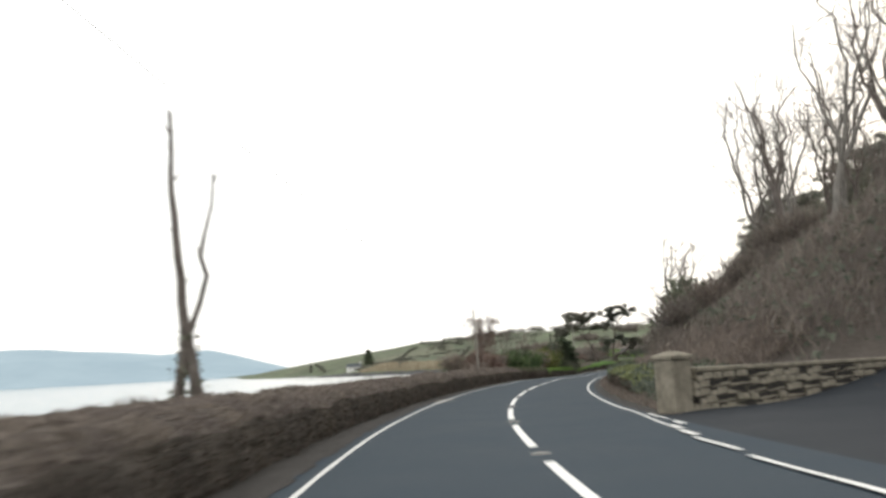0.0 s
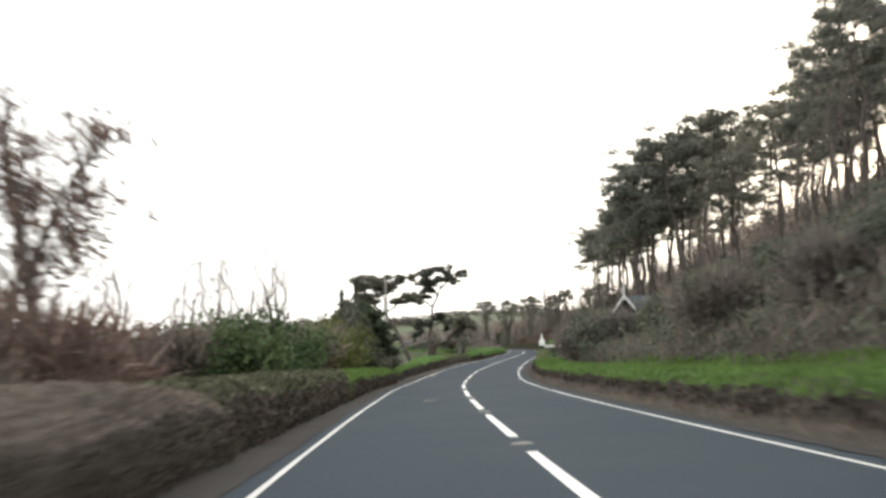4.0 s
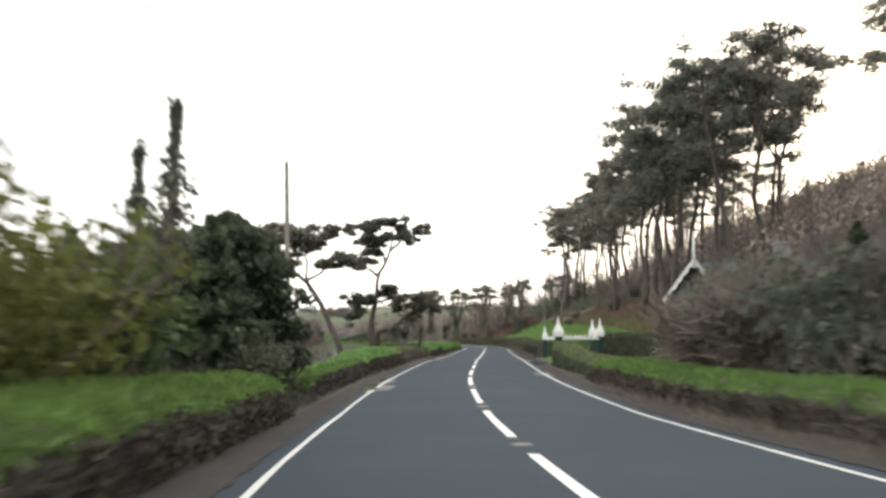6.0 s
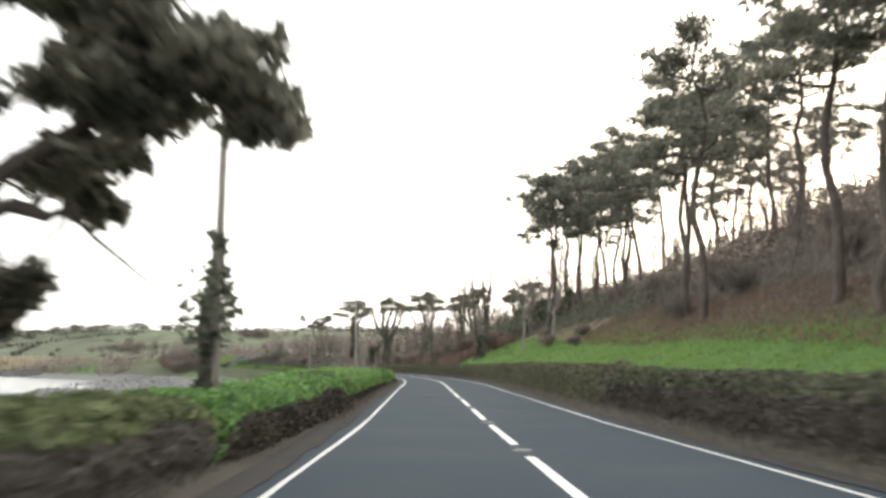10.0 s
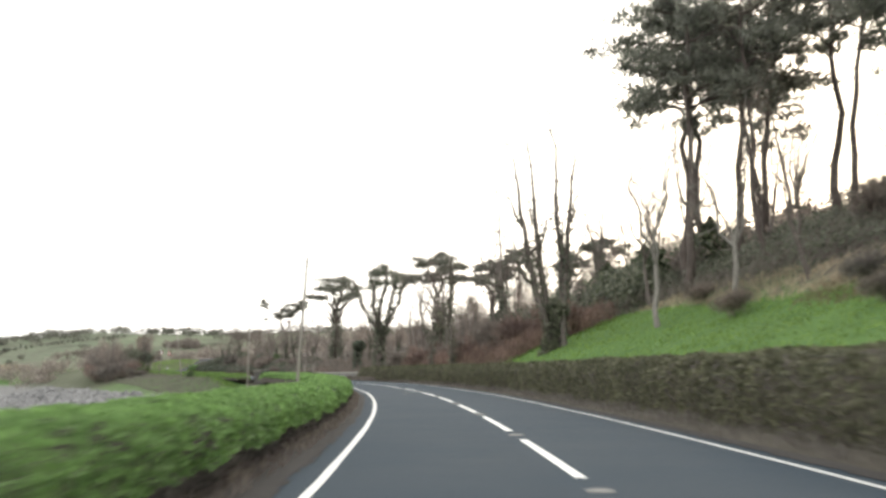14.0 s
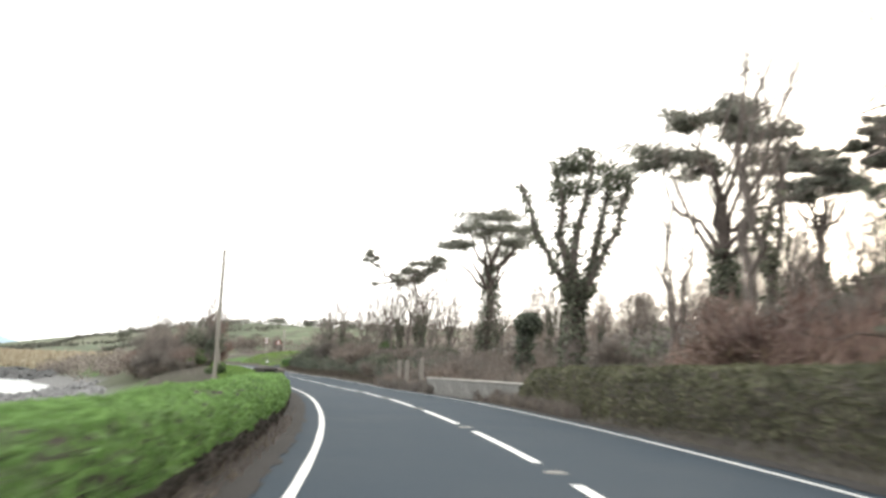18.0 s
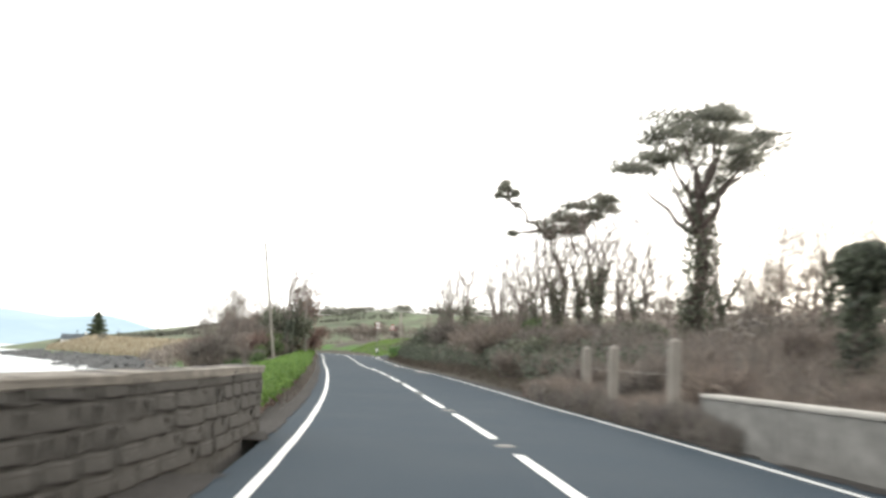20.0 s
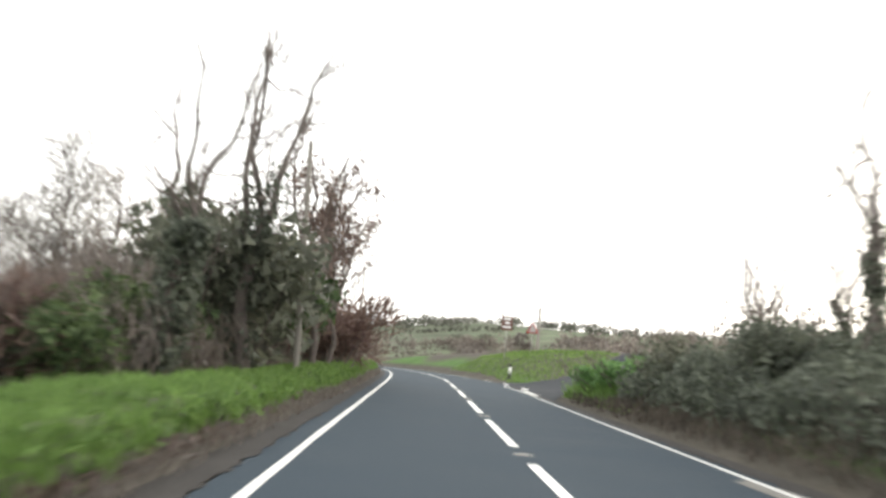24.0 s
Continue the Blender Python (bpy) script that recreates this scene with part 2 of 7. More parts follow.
def blend(nodes, links, fac, a, b, mode="MIX"):
    m = nodes.new("ShaderNodeMix")
    m.data_type, m.blend_type = "RGBA", mode
    for key, v in (("Factor", fac), ("A", a), ("B", b)):
        if isinstance(v, (int, float)):
            m.inputs[key].default_value = v
        elif isinstance(v, tuple):
            m.inputs[key].default_value = (*v, 1)
        else:
            links.new(v, m.inputs[key])
    return m.outputs["Result"]


def bump_to(nodes, links, shader, height, strength, distance):
    b = nodes.new("ShaderNodeBump")
    b.inputs["Strength"].default_value, b.inputs["Distance"].default_value = strength, distance
    links.new(height, b.inputs["Height"])
    links.new(b.outputs["Normal"], shader.inputs["Normal"])


def surface(name, low, high, fine=20.0, coarse=0.7, roughness=0.9, bump=0.4, depth=0.02, stretch=None, specular=0.3):
    """A plain rough surface that varies in colour at two sizes."""
    m, n, l, b = material(name, roughness, 0.0, specular)
    f, c = noise_of(n, l, fine, stretch=stretch), noise_of(n, l, coarse)
    mid = tuple((x + y) / 2 for x, y in zip(low, high))
    grain = ramp_of(n, l, f, [(0.3, low), (0.7, high)])
    big = ramp_of(n, l, c, [(0.35, low), (0.6, mid), (0.75, high)])
    l.new(blend(n, l, 0.45, grain, big), b.inputs["Base Color"])
    bump_to(n, l, b, f, bump, depth)
    return m


def foliage(name, dark, mid, light, roughness=0.65, through=0.25):
    """Leaves: a colour for each, and clumps that are lighter or darker."""
    m, n, l, b = material(name, roughness, 0.0, 0.25)
    leaf = n.new("ShaderNodeNewGeometry").outputs["Random Per Island"]
    colour = ramp_of(n, l, leaf, [(0.0, dark), (0.55, mid), (1.0, light)])
    clump = ramp_of(n, l, noise_of(n, l, 0.9, 2.0), [(0.3, (0.84, 0.84, 0.86)), (0.7, (1.18, 1.18, 1.1))])
    thing = n.new("ShaderNodeObjectInfo").outputs["Random"]
    tint = ramp_of(n, l, thing, [(0.0, (0.82, 0.86, 0.85)), (1.0, (1.12, 1.06, 1.0))])
    c = blend(n, l, 1.0, blend(n, l, 1.0, colour, clump, "MULTIPLY"), tint, "MULTIPLY")
    l.new(c, b.inputs["Base Color"])
    if through:
        t = n.new("ShaderNodeBsdfTranslucent")
        l.new(c, t.inputs["Color"])
        mix = n.new("ShaderNodeMixShader")
        mix.inputs["Fac"].default_value = through
        l.new(b.outputs["BSDF"], mix.inputs[1])
        l.new(t.outputs["BSDF"], mix.inputs[2])
        l.new(mix.outputs["Shader"], n["Material Output"].inputs["Surface"])
    return m


def asphalt_material(name, low, high):
    m, n, l, b = material(name, 0.85, 0.0, 0.16)
    grain, patch = noise_of(n, l, 60, 3, 0.7), noise_of(n, l, 0.35, 5, 0.6)
    stones = n.new("ShaderNodeTexVoronoi")
    stones.inputs["Scale"].default_value = 90
    l.new(n.new("ShaderNodeTexCoord").outputs["Object"], stones.inputs["Vector"])
    c = blend(n, l, 0.5, ramp_of(n, l, grain, [(0.3, low), (0.7, high)]), ramp_of(n, l, patch, [(0.3, low), (0.75, high)]))
    l.new(c, b.inputs["Base Color"])
    l.new(ramp_of(n, l, patch, [(0.3, (0.78,) * 3), (0.7, (0.92,) * 3)]), b.inputs["Roughness"])
    bump_to(n, l, b, stones.outputs["Distance"], 0.35, 0.006)
    return m


ASPHALT = asphalt_material("asphalt", (0.027, 0.041, 0.054), (0.041, 0.058, 0.076))
OLD_ASPHALT = asphalt_material("old asphalt", (0.0173, 0.0216, 0.0281), (0.0302, 0.0353, 0.0418))


def paint_material(name, colour, worn):
    m, n, l, b = material(name, 0.6, 0.0, 0.4)
    wear = noise_of(n, l, 9, 6, 0.75)
    l.new(ramp_of(n, l, wear, [(0.28, worn), (0.42, colour), (1.0, colour)]), b.inputs["Base Color"])
    bump_to(n, l, b, noise_of(n, l, 70), 0.2, 0.004)
    return m


LINE_PAINT = paint_material("line paint", (0.78, 0.78, 0.76), (0.36, 0.36, 0.36))
EDGE_PAINT = paint_material("edge line paint", (0.66, 0.66, 0.64), (0.22, 0.22, 0.22))
WHITE_PAINT = paint_material("white paint", (0.82, 0.82, 0.8), (0.66, 0.66, 0.62))
GREEN_PAINT = surface("dark green paint", (0.012, 0.035, 0.03), (0.025, 0.06, 0.05), 8, 1, 0.5, 0.1)
BLACK_PAINT = surface("black paint", (0.012, 0.012, 0.013), (0.03, 0.03, 0.03), 8, 1, 0.5, 0.1)
MUD = surface("mud and leaf litter", (0.0195, 0.0173, 0.0158), (0.0585, 0.054, 0.0503), 14, 0.8, 0.9, 0.7, 0.04)
SILT = surface("pale silt on the road", (0.13, 0.125, 0.115), (0.24, 0.23, 0.21), 9, 1.5, 0.8, 0.3)
PINE_BARK = surface("pine bark", (0.061, 0.0516, 0.0469), (0.164, 0.134, 0.12), 7, 1.2, 0.95, 0.8, 0.04, (0.45, 0.45, 0.234))
GREY_BARK = surface("grey bark", (0.078, 0.065, 0.0585), (0.247, 0.215, 0.195), 8, 1.2, 0.95, 0.6, 0.03, (0.6, 0.6, 0.39))
TWIG_BARK = surface("twigs", (0.108, 0.0891, 0.081), (0.257, 0.216, 0.196), 6, 1.0, 0.95, 0.3)
PALE_BARK = surface("pale bark", (0.13, 0.12, 0.11), (0.33, 0.31, 0.28), 6, 1.2, 0.9, 0.5, 0.03, (1, 1, 0.4))
POLE_WOOD = surface("weathered pole", (0.18, 0.165, 0.145), (0.38, 0.35, 0.315), 9, 0.6, 0.9, 0.4, 0.02, (1, 1, 0.1))
STONE = surface("field stone", (0.13, 0.12, 0.105), (0.33, 0.3, 0.26), 6, 1.3, 0.95, 0.6, 0.04)
SANDSTONE = surface("lichened sandstone", (0.15, 0.135, 0.105), (0.37, 0.335, 0.27), 5, 1.1, 0.95, 0.6, 0.04)
CONCRETE = surface("weathered concrete", (0.26, 0.25, 0.23), (0.46, 0.44, 0.41), 7, 0.9, 0.9, 0.4)
DAMP_RENDER = surface("damp stained render", (0.1, 0.098, 0.092), (0.29, 0.285, 0.27), 5, 1.6, 0.9, 0.5)
ASHLAR = surface("grey ashlar", (0.234, 0.234, 0.234), (0.39, 0.39, 0.382), 4, 1.4, 0.9, 0.4)
SLATE = surface("slate", (0.045, 0.055, 0.065), (0.11, 0.125, 0.14), 5, 1.0, 0.55, 0.4)
SHINGLE = surface("beach shingle", (0.06, 0.061, 0.063), (0.34, 0.34, 0.34), 2.2, 0.3, 0.85, 1.0, 0.1)
SEA_ROCK = surface("weedy sea rock", (0.05, 0.052, 0.054), (0.15, 0.15, 0.148), 1.2, 0.2, 0.85, 0.8, 0.1)
RED_SIGN = surface("red paint", (0.35, 0.02, 0.02), (0.45, 0.03, 0.03), 5, 1, 0.5, 0.05)
BROWN_SIGN = surface("brown sign face", (0.13, 0.06, 0.05), (0.2, 0.1, 0.08), 5, 1, 0.5, 0.05)
RUBBER = surface("cable sheath", (0.015, 0.015, 0.016), (0.03, 0.03, 0.03), 8, 1, 0.6, 0.1)

NEEDLES = foliage("pine needles", (0.129, 0.132, 0.118), (0.202, 0.206, 0.183), (0.28, 0.282, 0.252), 0.7, 0.62)
CONIFER = foliage("dark conifer", (0.0562, 0.07, 0.0525), (0.103, 0.125, 0.0875), (0.163, 0.2, 0.125), 0.7, 0.4)
IVY = foliage("ivy", (0.0858, 0.0949, 0.0793), (0.146, 0.159, 0.13), (0.221, 0.237, 0.189), 0.7, 0.35)
SHRUB_GREEN = foliage("evergreen shrub", (0.0429, 0.0663, 0.0351), (0.0858, 0.129, 0.0624), (0.14, 0.195, 0.0936), 0.7, 0.35)
BROWN_LEAF = foliage("dead leaves and stems", (0.145, 0.126, 0.119), (0.2, 0.176, 0.166), (0.265, 0.236, 0.222), 0.8, 0.35)
RUSSET_LEAF = foliage("russet twigs", (0.122, 0.0863, 0.0788), (0.213, 0.15, 0.138), (0.306, 0.231, 0.21), 0.8, 0.25)
BRACKEN = foliage("dead bracken", (0.12, 0.085, 0.066), (0.19, 0.135, 0.105), (0.27, 0.2, 0.155), 0.85, 0.3)
BRIGHT_LEAF = foliage("yellow-green shrub leaf", (0.075, 0.09, 0.03), (0.125, 0.145, 0.045), (0.18, 0.2, 0.07), 0.7, 0.4)
HEDGE_LEAF = foliage("clipped hedge leaf", (0.105, 0.19, 0.07), (0.17, 0.31, 0.11), (0.24, 0.41, 0.155), 0.65, 0.4)
DULL_HEDGE = foliage("dull hedge leaf", (0.063, 0.0683, 0.0483), (0.118, 0.126, 0.0861), (0.184, 0.187, 0.131), 0.75, 0.2)
GRASS_BLADE = foliage("grass blades", (0.0943, 0.161, 0.0483), (0.155, 0.259, 0.0747), (0.23, 0.356, 0.109), 0.65, 0.4)
# Olive for hedge tops, paler than the sides: light from above put in.
LIT_OLIVE_LEAF = foliage("olive hedge leaf with top light put in", (0.125, 0.145, 0.075), (0.2, 0.225, 0.115), (0.28, 0.305, 0.16))
DARK_INFILL = surface("dark gable infill", (0.022, 0.02, 0.02), (0.06, 0.054, 0.052), 8, 1, 0.7, 0.3)
REED = foliage("dry reed", (0.28, 0.22, 0.155), (0.46, 0.38, 0.29), (0.6, 0.52, 0.41), 0.8, 0.1)
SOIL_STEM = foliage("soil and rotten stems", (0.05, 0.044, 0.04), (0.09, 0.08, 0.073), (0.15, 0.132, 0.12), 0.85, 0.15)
TWIG_HAZE = foliage("fine bare twigs", (0.182, 0.157, 0.147), (0.266, 0.231, 0.217), (0.378, 0.336, 0.315), 0.85, 0.2)
# Far foliage is greyed, with distance haze put into its colour.
FAR_LEAF = foliage("far woodland", (0.088, 0.092, 0.08), (0.124, 0.128, 0.112), (0.16, 0.16, 0.14), 0.85, 0.1)


def ground_material():
    """Grass, leaf litter under the trees, shingle by the sea and far fields."""
    m, n, l, b = material("ground", 0.95, 0.0, 0.15)
    where = n.new("ShaderNodeTexCoord").outputs["Object"]
    fine, mid = noise_of(n, l, 6.0, 5, 0.7, where), noise_of(n, l, 0.25, 5, 0.65, where)
    grass = blend(n, l, 0.5, ramp_of(n, l, fine, [(0.3, (0.048, 0.092, 0.026)), (0.7, (0.1, 0.19, 0.05))]), ramp_of(n, l, mid, [(0.35, (0.052, 0.1, 0.028)), (0.7, (0.11, 0.2, 0.055))]))
    litter = blend(n, l, 0.5, ramp_of(n, l, fine, [(0.3, (0.033, 0.028, 0.024)), (0.7, (0.105, 0.094, 0.085))]), ramp_of(n, l, mid, [(0.3, (0.055, 0.046, 0.04)), (0.7, (0.13, 0.11, 0.096))]))
    shingle = ramp_of(n, l, fine, [(0.3, (0.07, 0.07, 0.07)), (0.7, (0.25, 0.25, 0.245))])
    cells = n.new("ShaderNodeTexVoronoi")
    cells.inputs["Scale"].default_value = 0.011
    l.new(where, cells.inputs["Vector"])
    # Field greens paled and greyed: distance haze put into the colour.
    fields = ramp_of(n, l, cells.outputs["Color"], [(0.0, (0.115, 0.14, 0.1)), (0.4, (0.135, 0.17, 0.108)), (0.75, (0.165, 0.19, 0.13)), (1.0, (0.17, 0.165, 0.135))])
    rough_grass = ramp_of(n, l, noise_of(n, l, 0.05, 6, 0.7, where), [(0.35, (0.62, 0.6, 0.58)), (0.62, (1.1, 1.1, 1.05))])
    scrub = ramp_of(n, l, noise_of(n, l, 0.11, 6, 0.7, where), [(0.46, (0.0, 0.0, 0.0)), (0.6, (0.75, 0.75, 0.75))])
    fields = blend(n, l, scrub, fields, (0.105, 0.098, 0.08))
    fields = blend(n, l, 1.0, fields, rough_grass, "MULTIPLY")
    kind = n.new("ShaderNodeAttribute")
    kind.attribute_name = "cover"
    part_of = n.new("ShaderNodeSeparateColor")
    l.new(kind.outputs["Color"], part_of.inputs["Color"])
    c = blend(n, l, part_of.outputs["Red"], grass, litter)
    c = blend(n, l, part_of.outputs["Green"], c, shingle)
    c = blend(n, l, part_of.outputs["Blue"], c, fields)
    l.new(c, b.inputs["Base Color"])
    bump_to(n, l, b, fine, 0.8, 0.06)
    return m


GROUND = ground_material()


def water_material():
    m, n, l, b = material("sea water", 0.12, 0.0, 0.8)
    b.inputs["Base Color"].default_value = (0.16, 0.2, 0.22, 1)
    ripple = noise_of(n, l, 0.9, 6, 0.65, None, (1.0, 2.2, 1))
    bump_to(n, l, b, ripple, 0.35, 0.12)
    return m


WATER = water_material()


# Distance haze painted into the hill colour; faint emission pales it further.
def painted_haze_material(name, low, high):
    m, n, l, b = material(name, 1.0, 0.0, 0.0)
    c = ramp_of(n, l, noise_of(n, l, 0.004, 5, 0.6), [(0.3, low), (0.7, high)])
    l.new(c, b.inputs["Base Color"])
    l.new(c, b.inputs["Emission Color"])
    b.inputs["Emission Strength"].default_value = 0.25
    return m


HAZE = painted_haze_material("far hills with painted haze", (0.24, 0.31, 0.36), (0.29, 0.365, 0.41))


def glass_material():
    m, n, l, b = material("window glass", 0.08, 0.0, 0.7)
    b.inputs["Base Color"].default_value = (0.05, 0.055, 0.06, 1)
    return m


GLASS = glass_material()
# Pale pane colour: reflected sky painted in, with the folds of a curtain.
PALE_PANE, cn, cl, cb = material("window pane with sky sheen painted in", 0.12, 0.0, 0.6)
folds = noise_of(cn, cl, 9.0, 2.0, 0.5, None, (3.0, 3.0, 0.1))
cl.new(ramp_of(cn, cl, folds, [(0.3, (0.26, 0.27, 0.28)), (0.7, (0.42, 0.43, 0.43))]), cb.inputs["Base Color"])

# ---- ground, sea, far hills ----
uu = np.unique(np.concatenate([np.arange(-12, 12, 0.75), np.arange(-60, 60, 2.5), np.arange(-200, 260, 12), np.arange(-700, 1000, 50), np.arange(-4200, 4300, 300)]))
yy = np.unique(np.concatenate([np.arange(-60, 600, 2.5), np.arange(600, 1300, 14), np.arange(-900, -60, 40), np.arange(1300, 4600, 110)]))
gy, gu = np.meshgrid(yy, uu, indexing="ij")
gx = gu + np.interp(gy, Y_AXIS, X_AXIS)
gz = ground_z(gx, gy)
gi = np.arange(len(yy) - 1)[:, None] * len(uu) + np.arange(len(uu) - 1)[None]
me = mesh_np("ground", np.stack([gx, gy, gz], -1).reshape(-1, 3), np.stack([gi, gi + 1, gi + len(uu) + 1, gi + len(uu)], -1).reshape(-1, 4), GROUND)
ga = np.interp(gy, Y_AXIS, A_AXIS)
gs, gd = np.interp(gy, Y_AXIS, S_AXIS), gu * np.cos(ga)
wobble = 3 * lumps(gx, gy, 23, 9)
wood = np.zeros_like(gx)
edge = np.interp(gs, [0, 20, 27, 56, 66, 110, 150, 175, 185, 215, 250, 300, 318, 328, 345, 380], [6.5, 6.5, 3.9, 4.6, 6.5, 7, 8, 16, 15, 16, 17, 19, 18, 9, 7, 5])
wood = np.where(gd > 0, np.clip((gd + wobble - edge) / 2.0, 0, 1), 0)
wood = np.where((gs < 160) & (gd < -3.4) & (gd > -14), np.clip((-gd - 3.4), 0, 1) * 0.8, wood)
wood = np.where((np.abs(gd) < 4.6) & (gs > 20), np.maximum(wood, 0.95), wood)
wood = np.where((gs > 154) & (gs < 190) & (gd < 0) & (gd > -6), 1.0, wood)
wood = np.where((gs > 335) & (gs < 530) & (gd < -5.5), np.maximum(wood, 0.3 + 0.45 * np.clip((gs - 425) / 15, 0, 1)), wood)
wood = wood * np.clip((640 - gy) / 60, 0, 1) * (gd < 260)
beach = np.clip((SEA + 1.9 - gz - 0.3 * lumps(gx, gy, 9, 4)) / 0.5, 0, 1)
far = np.clip((gy - 560) / 60, 0, 1) * (1 - beach)
cover = me.color_attributes.new("cover", "FLOAT_COLOR", "POINT")
cover.data.foreach_set("color", np.stack([wood, beach, far, np.ones_like(far)], -1).astype(np.float32).ravel())
tagged(part_mesh("ground", me), "grassy verges, wooded hillside and stony shore", "ground", kind="structure")

sea = mesh_np("water", [(-4900, -1500, SEA), (60, -1500, SEA), (60, 4900, SEA), (-4900, 4900, SEA)], [(0, 1, 2, 3)], WATER)
tagged(part_mesh("water", sea), "calm pale sea reflecting a bright sky", "sea", kind="structure")


def far_hills(base, reach, height, seed, bearing0, bearing1):
    ang = np.radians(np.linspace(bearing0, bearing1, 160))
    rng = np.random.RandomState(seed)
    top = height * (0.62 + 0.38 * sum(np.sin(ang * f + p) / f for f, p in zip((7, 13, 29, 61), rng.uniform(0, 6, 4))) * 2.2)
    top *= np.interp(np.degrees(ang), [-30, -23, -17], [1.75, 1.6, 1.0])
    top *= np.clip((ang - ang[0]) * 6, 0, 1) * np.clip((ang[-1] - ang) * 9, 0, 1)
    rows = []
    for r, k in ((base, 0.0), (base + reach * 0.35, 0.55), (base + reach * 0.7, 0.9), (base + reach, 1.0)):
        rows.append(np.stack([np.sin(ang) * r, 200 + np.cos(ang) * r, SEA + top * k + (k == 0) * -3], -1))
    v = np.stack(rows).reshape(-1, 3)
    i = np.arange(3)[:, None] * 160 + np.arange(159)[None]
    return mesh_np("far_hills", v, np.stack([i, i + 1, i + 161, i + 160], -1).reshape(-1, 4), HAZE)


tagged(part_mesh("backdrop", far_hills(3300, 900, 150, 3, -80, -8)), "far hills across the water, blue haze in their colour", "hills", kind="structure")

# ---- road ----
W_LEFT, W_RIGHT = 3.03, 3.1
LEFT_LINE = ([0, 150, 166, 182, 200], [0, 0, 0.2, 0.2, 0])
RIGHT_LINE = ([20, 26, 45, 120, 150, 270, 295, 330], [-0.22, 0.06, -0.08, -0.08, 0, 0, -0.06, 0])


def strip(name, s0, s1, d0, d1, lift, mat, step=2.0, cols=1, jag=0.0, seed=0, shift=((0, 1), (0, 0))):
    ss = np.linspace(s0, s1, max(2, int((s1 - s0) / step) + 1))
    rng = np.random.RandomState(seed)
    j0, j1 = rng.uniform(-jag, jag, len(ss)), rng.uniform(-jag, jag, len(ss))
    verts = []
    for c in range(cols + 1):
        u = c / cols
        d = (d0 + j0) * (1 - u) + (d1 + j1) * u + np.interp(ss, *shift)
        x, y = place(ss, d)
        verts.append(np.stack([x, y, road_z(ss) + lift], -1))
    v = np.stack(verts, 1).reshape(-1, 3)
    i = np.arange(len(ss) - 1)[:, None] * (cols + 1) + np.arange(cols)[None]
    return mesh_np(name, v, np.stack([i, i + 1, i + cols + 2, i + cols + 1], -1).reshape(-1, 4), mat)


road = tagged(part_mesh("road", strip("road", -120, 630, -3.45, 3.5, 0.0, ASPHALT, 2.0, 4)), "dark grey two-lane asphalt coast road", "road", kind="structure")
for s0, s1, half in ((-120, 240, 0.042), (240, 630, 0.058)):
    part_mesh("edge_line", strip("edge_line", s0, s1, -W_LEFT - half, -W_LEFT + half, 0.006, EDGE_PAINT, 1.5, 1, 0.008, 1, (LEFT_LINE[0], [-w for w in LEFT_LINE[1]])), road, "white edge line")
for s0, s1, half in ((20.6, 250, 0.042), (250, 478, 0.05), (500, 630, 0.05)):
    part_mesh("edge_line", strip("edge_line", s0, s1, W_RIGHT - half, W_RIGHT + half, 0.006, EDGE_PAINT, 1.5, 1, 0.008, 2, RIGHT_LINE), road, "white edge line")
bm = bmesh.new()
lathe(bm, [(0.085, 0.0), (0.08, 0.012), (0.04, 0.02)], 8)
stud_mesh = bpy.data.meshes.new("road_stud")
bm.to_mesh(stud_mesh)
bm.free()
stud_mesh.materials.append(CONCRETE)
for k in range(-4, 66):
    s = 7.7 + 9 * k
    part_mesh("centre_dash", strip("centre_dash", s, s + 6.45, -0.075, 0.075, 0.006, LINE_PAINT, 1.6, 1, 0.004, k + 9), road)
    stud = part_mesh("road_stud", stud_mesh, road, "pale reflective road stud")
    x, y = place(s + 7.7, 0)
    stud.matrix_world = pose(x, y, road_z(s + 7.7) + 0.004, 0, 0, heading(s)) @ Matrix.Diagonal((1.9, 1.0, 1, 1))


def blob(name, s, d, ls, ld, lift, mat, seed, pts=26):
    """A thin irregular patch lying on the road."""
    rng = np.random.RandomState(seed)
    a = np.linspace(0, 2 * np.pi, pts, endpoint=False)
    r = 1 + 0.25 * np.sin(3 * a + rng.uniform(0, 6)) + 0.12 * rng.normal(size=pts)
    ps, pd = s + ls * r * np.cos(a), d + ld * r * np.sin(a)
    x, y = place(np.append(ps, s), np.append(pd, d))
    z = np.append(road_z(ps), road_z(s)) + lift
    f = np.stack([np.full(pts, pts), np.arange(pts), (np.arange(pts) + 1) % pts], -1)
    return mesh_np(name, np.stack([x, y, z], -1), f, mat)


for n, (s, d, ls, ld) in enumerate([(141.5, -2.95, 2.6, .35), (183, -2.95, 2.2, .4), (180, -2.8, 1.2, .22), (146, -3.05, 2.0, .25), (152, 3.2, 2.2, .4), (434, 3.0, 3.0, .45), (176, 3.9, 2.5, .7), (414, 2.9, 3.0, .4), (42, -3.1, 2.5, .35)]):
    part_mesh("silt_patch", blob("silt_patch", s, d, ls, ld, 0.004, SILT, n), road, "pale patch of washed-out silt")
PUDDLE, pn, pl, pb = material("puddle", 0.06, 0.0, 0.9)
pb.inputs["Base Color"].default_value = (0.07, 0.068, 0.064, 1)
for n, (s, d, ls, ld) in enumerate([(140.6, -3.15, 1.1, .2), (143.2, -3.2, 0.9, .14), (181.5, -3.2, 1.0, .22), (184.4, -3.1, 0.7, .12), (147, -3.25, 1.2, .12)]):
    part_mesh("puddle", blob("puddle", s, d, ls, ld, 0.014, PUDDLE, n + 20), road, "shallow puddle shining with the sky")
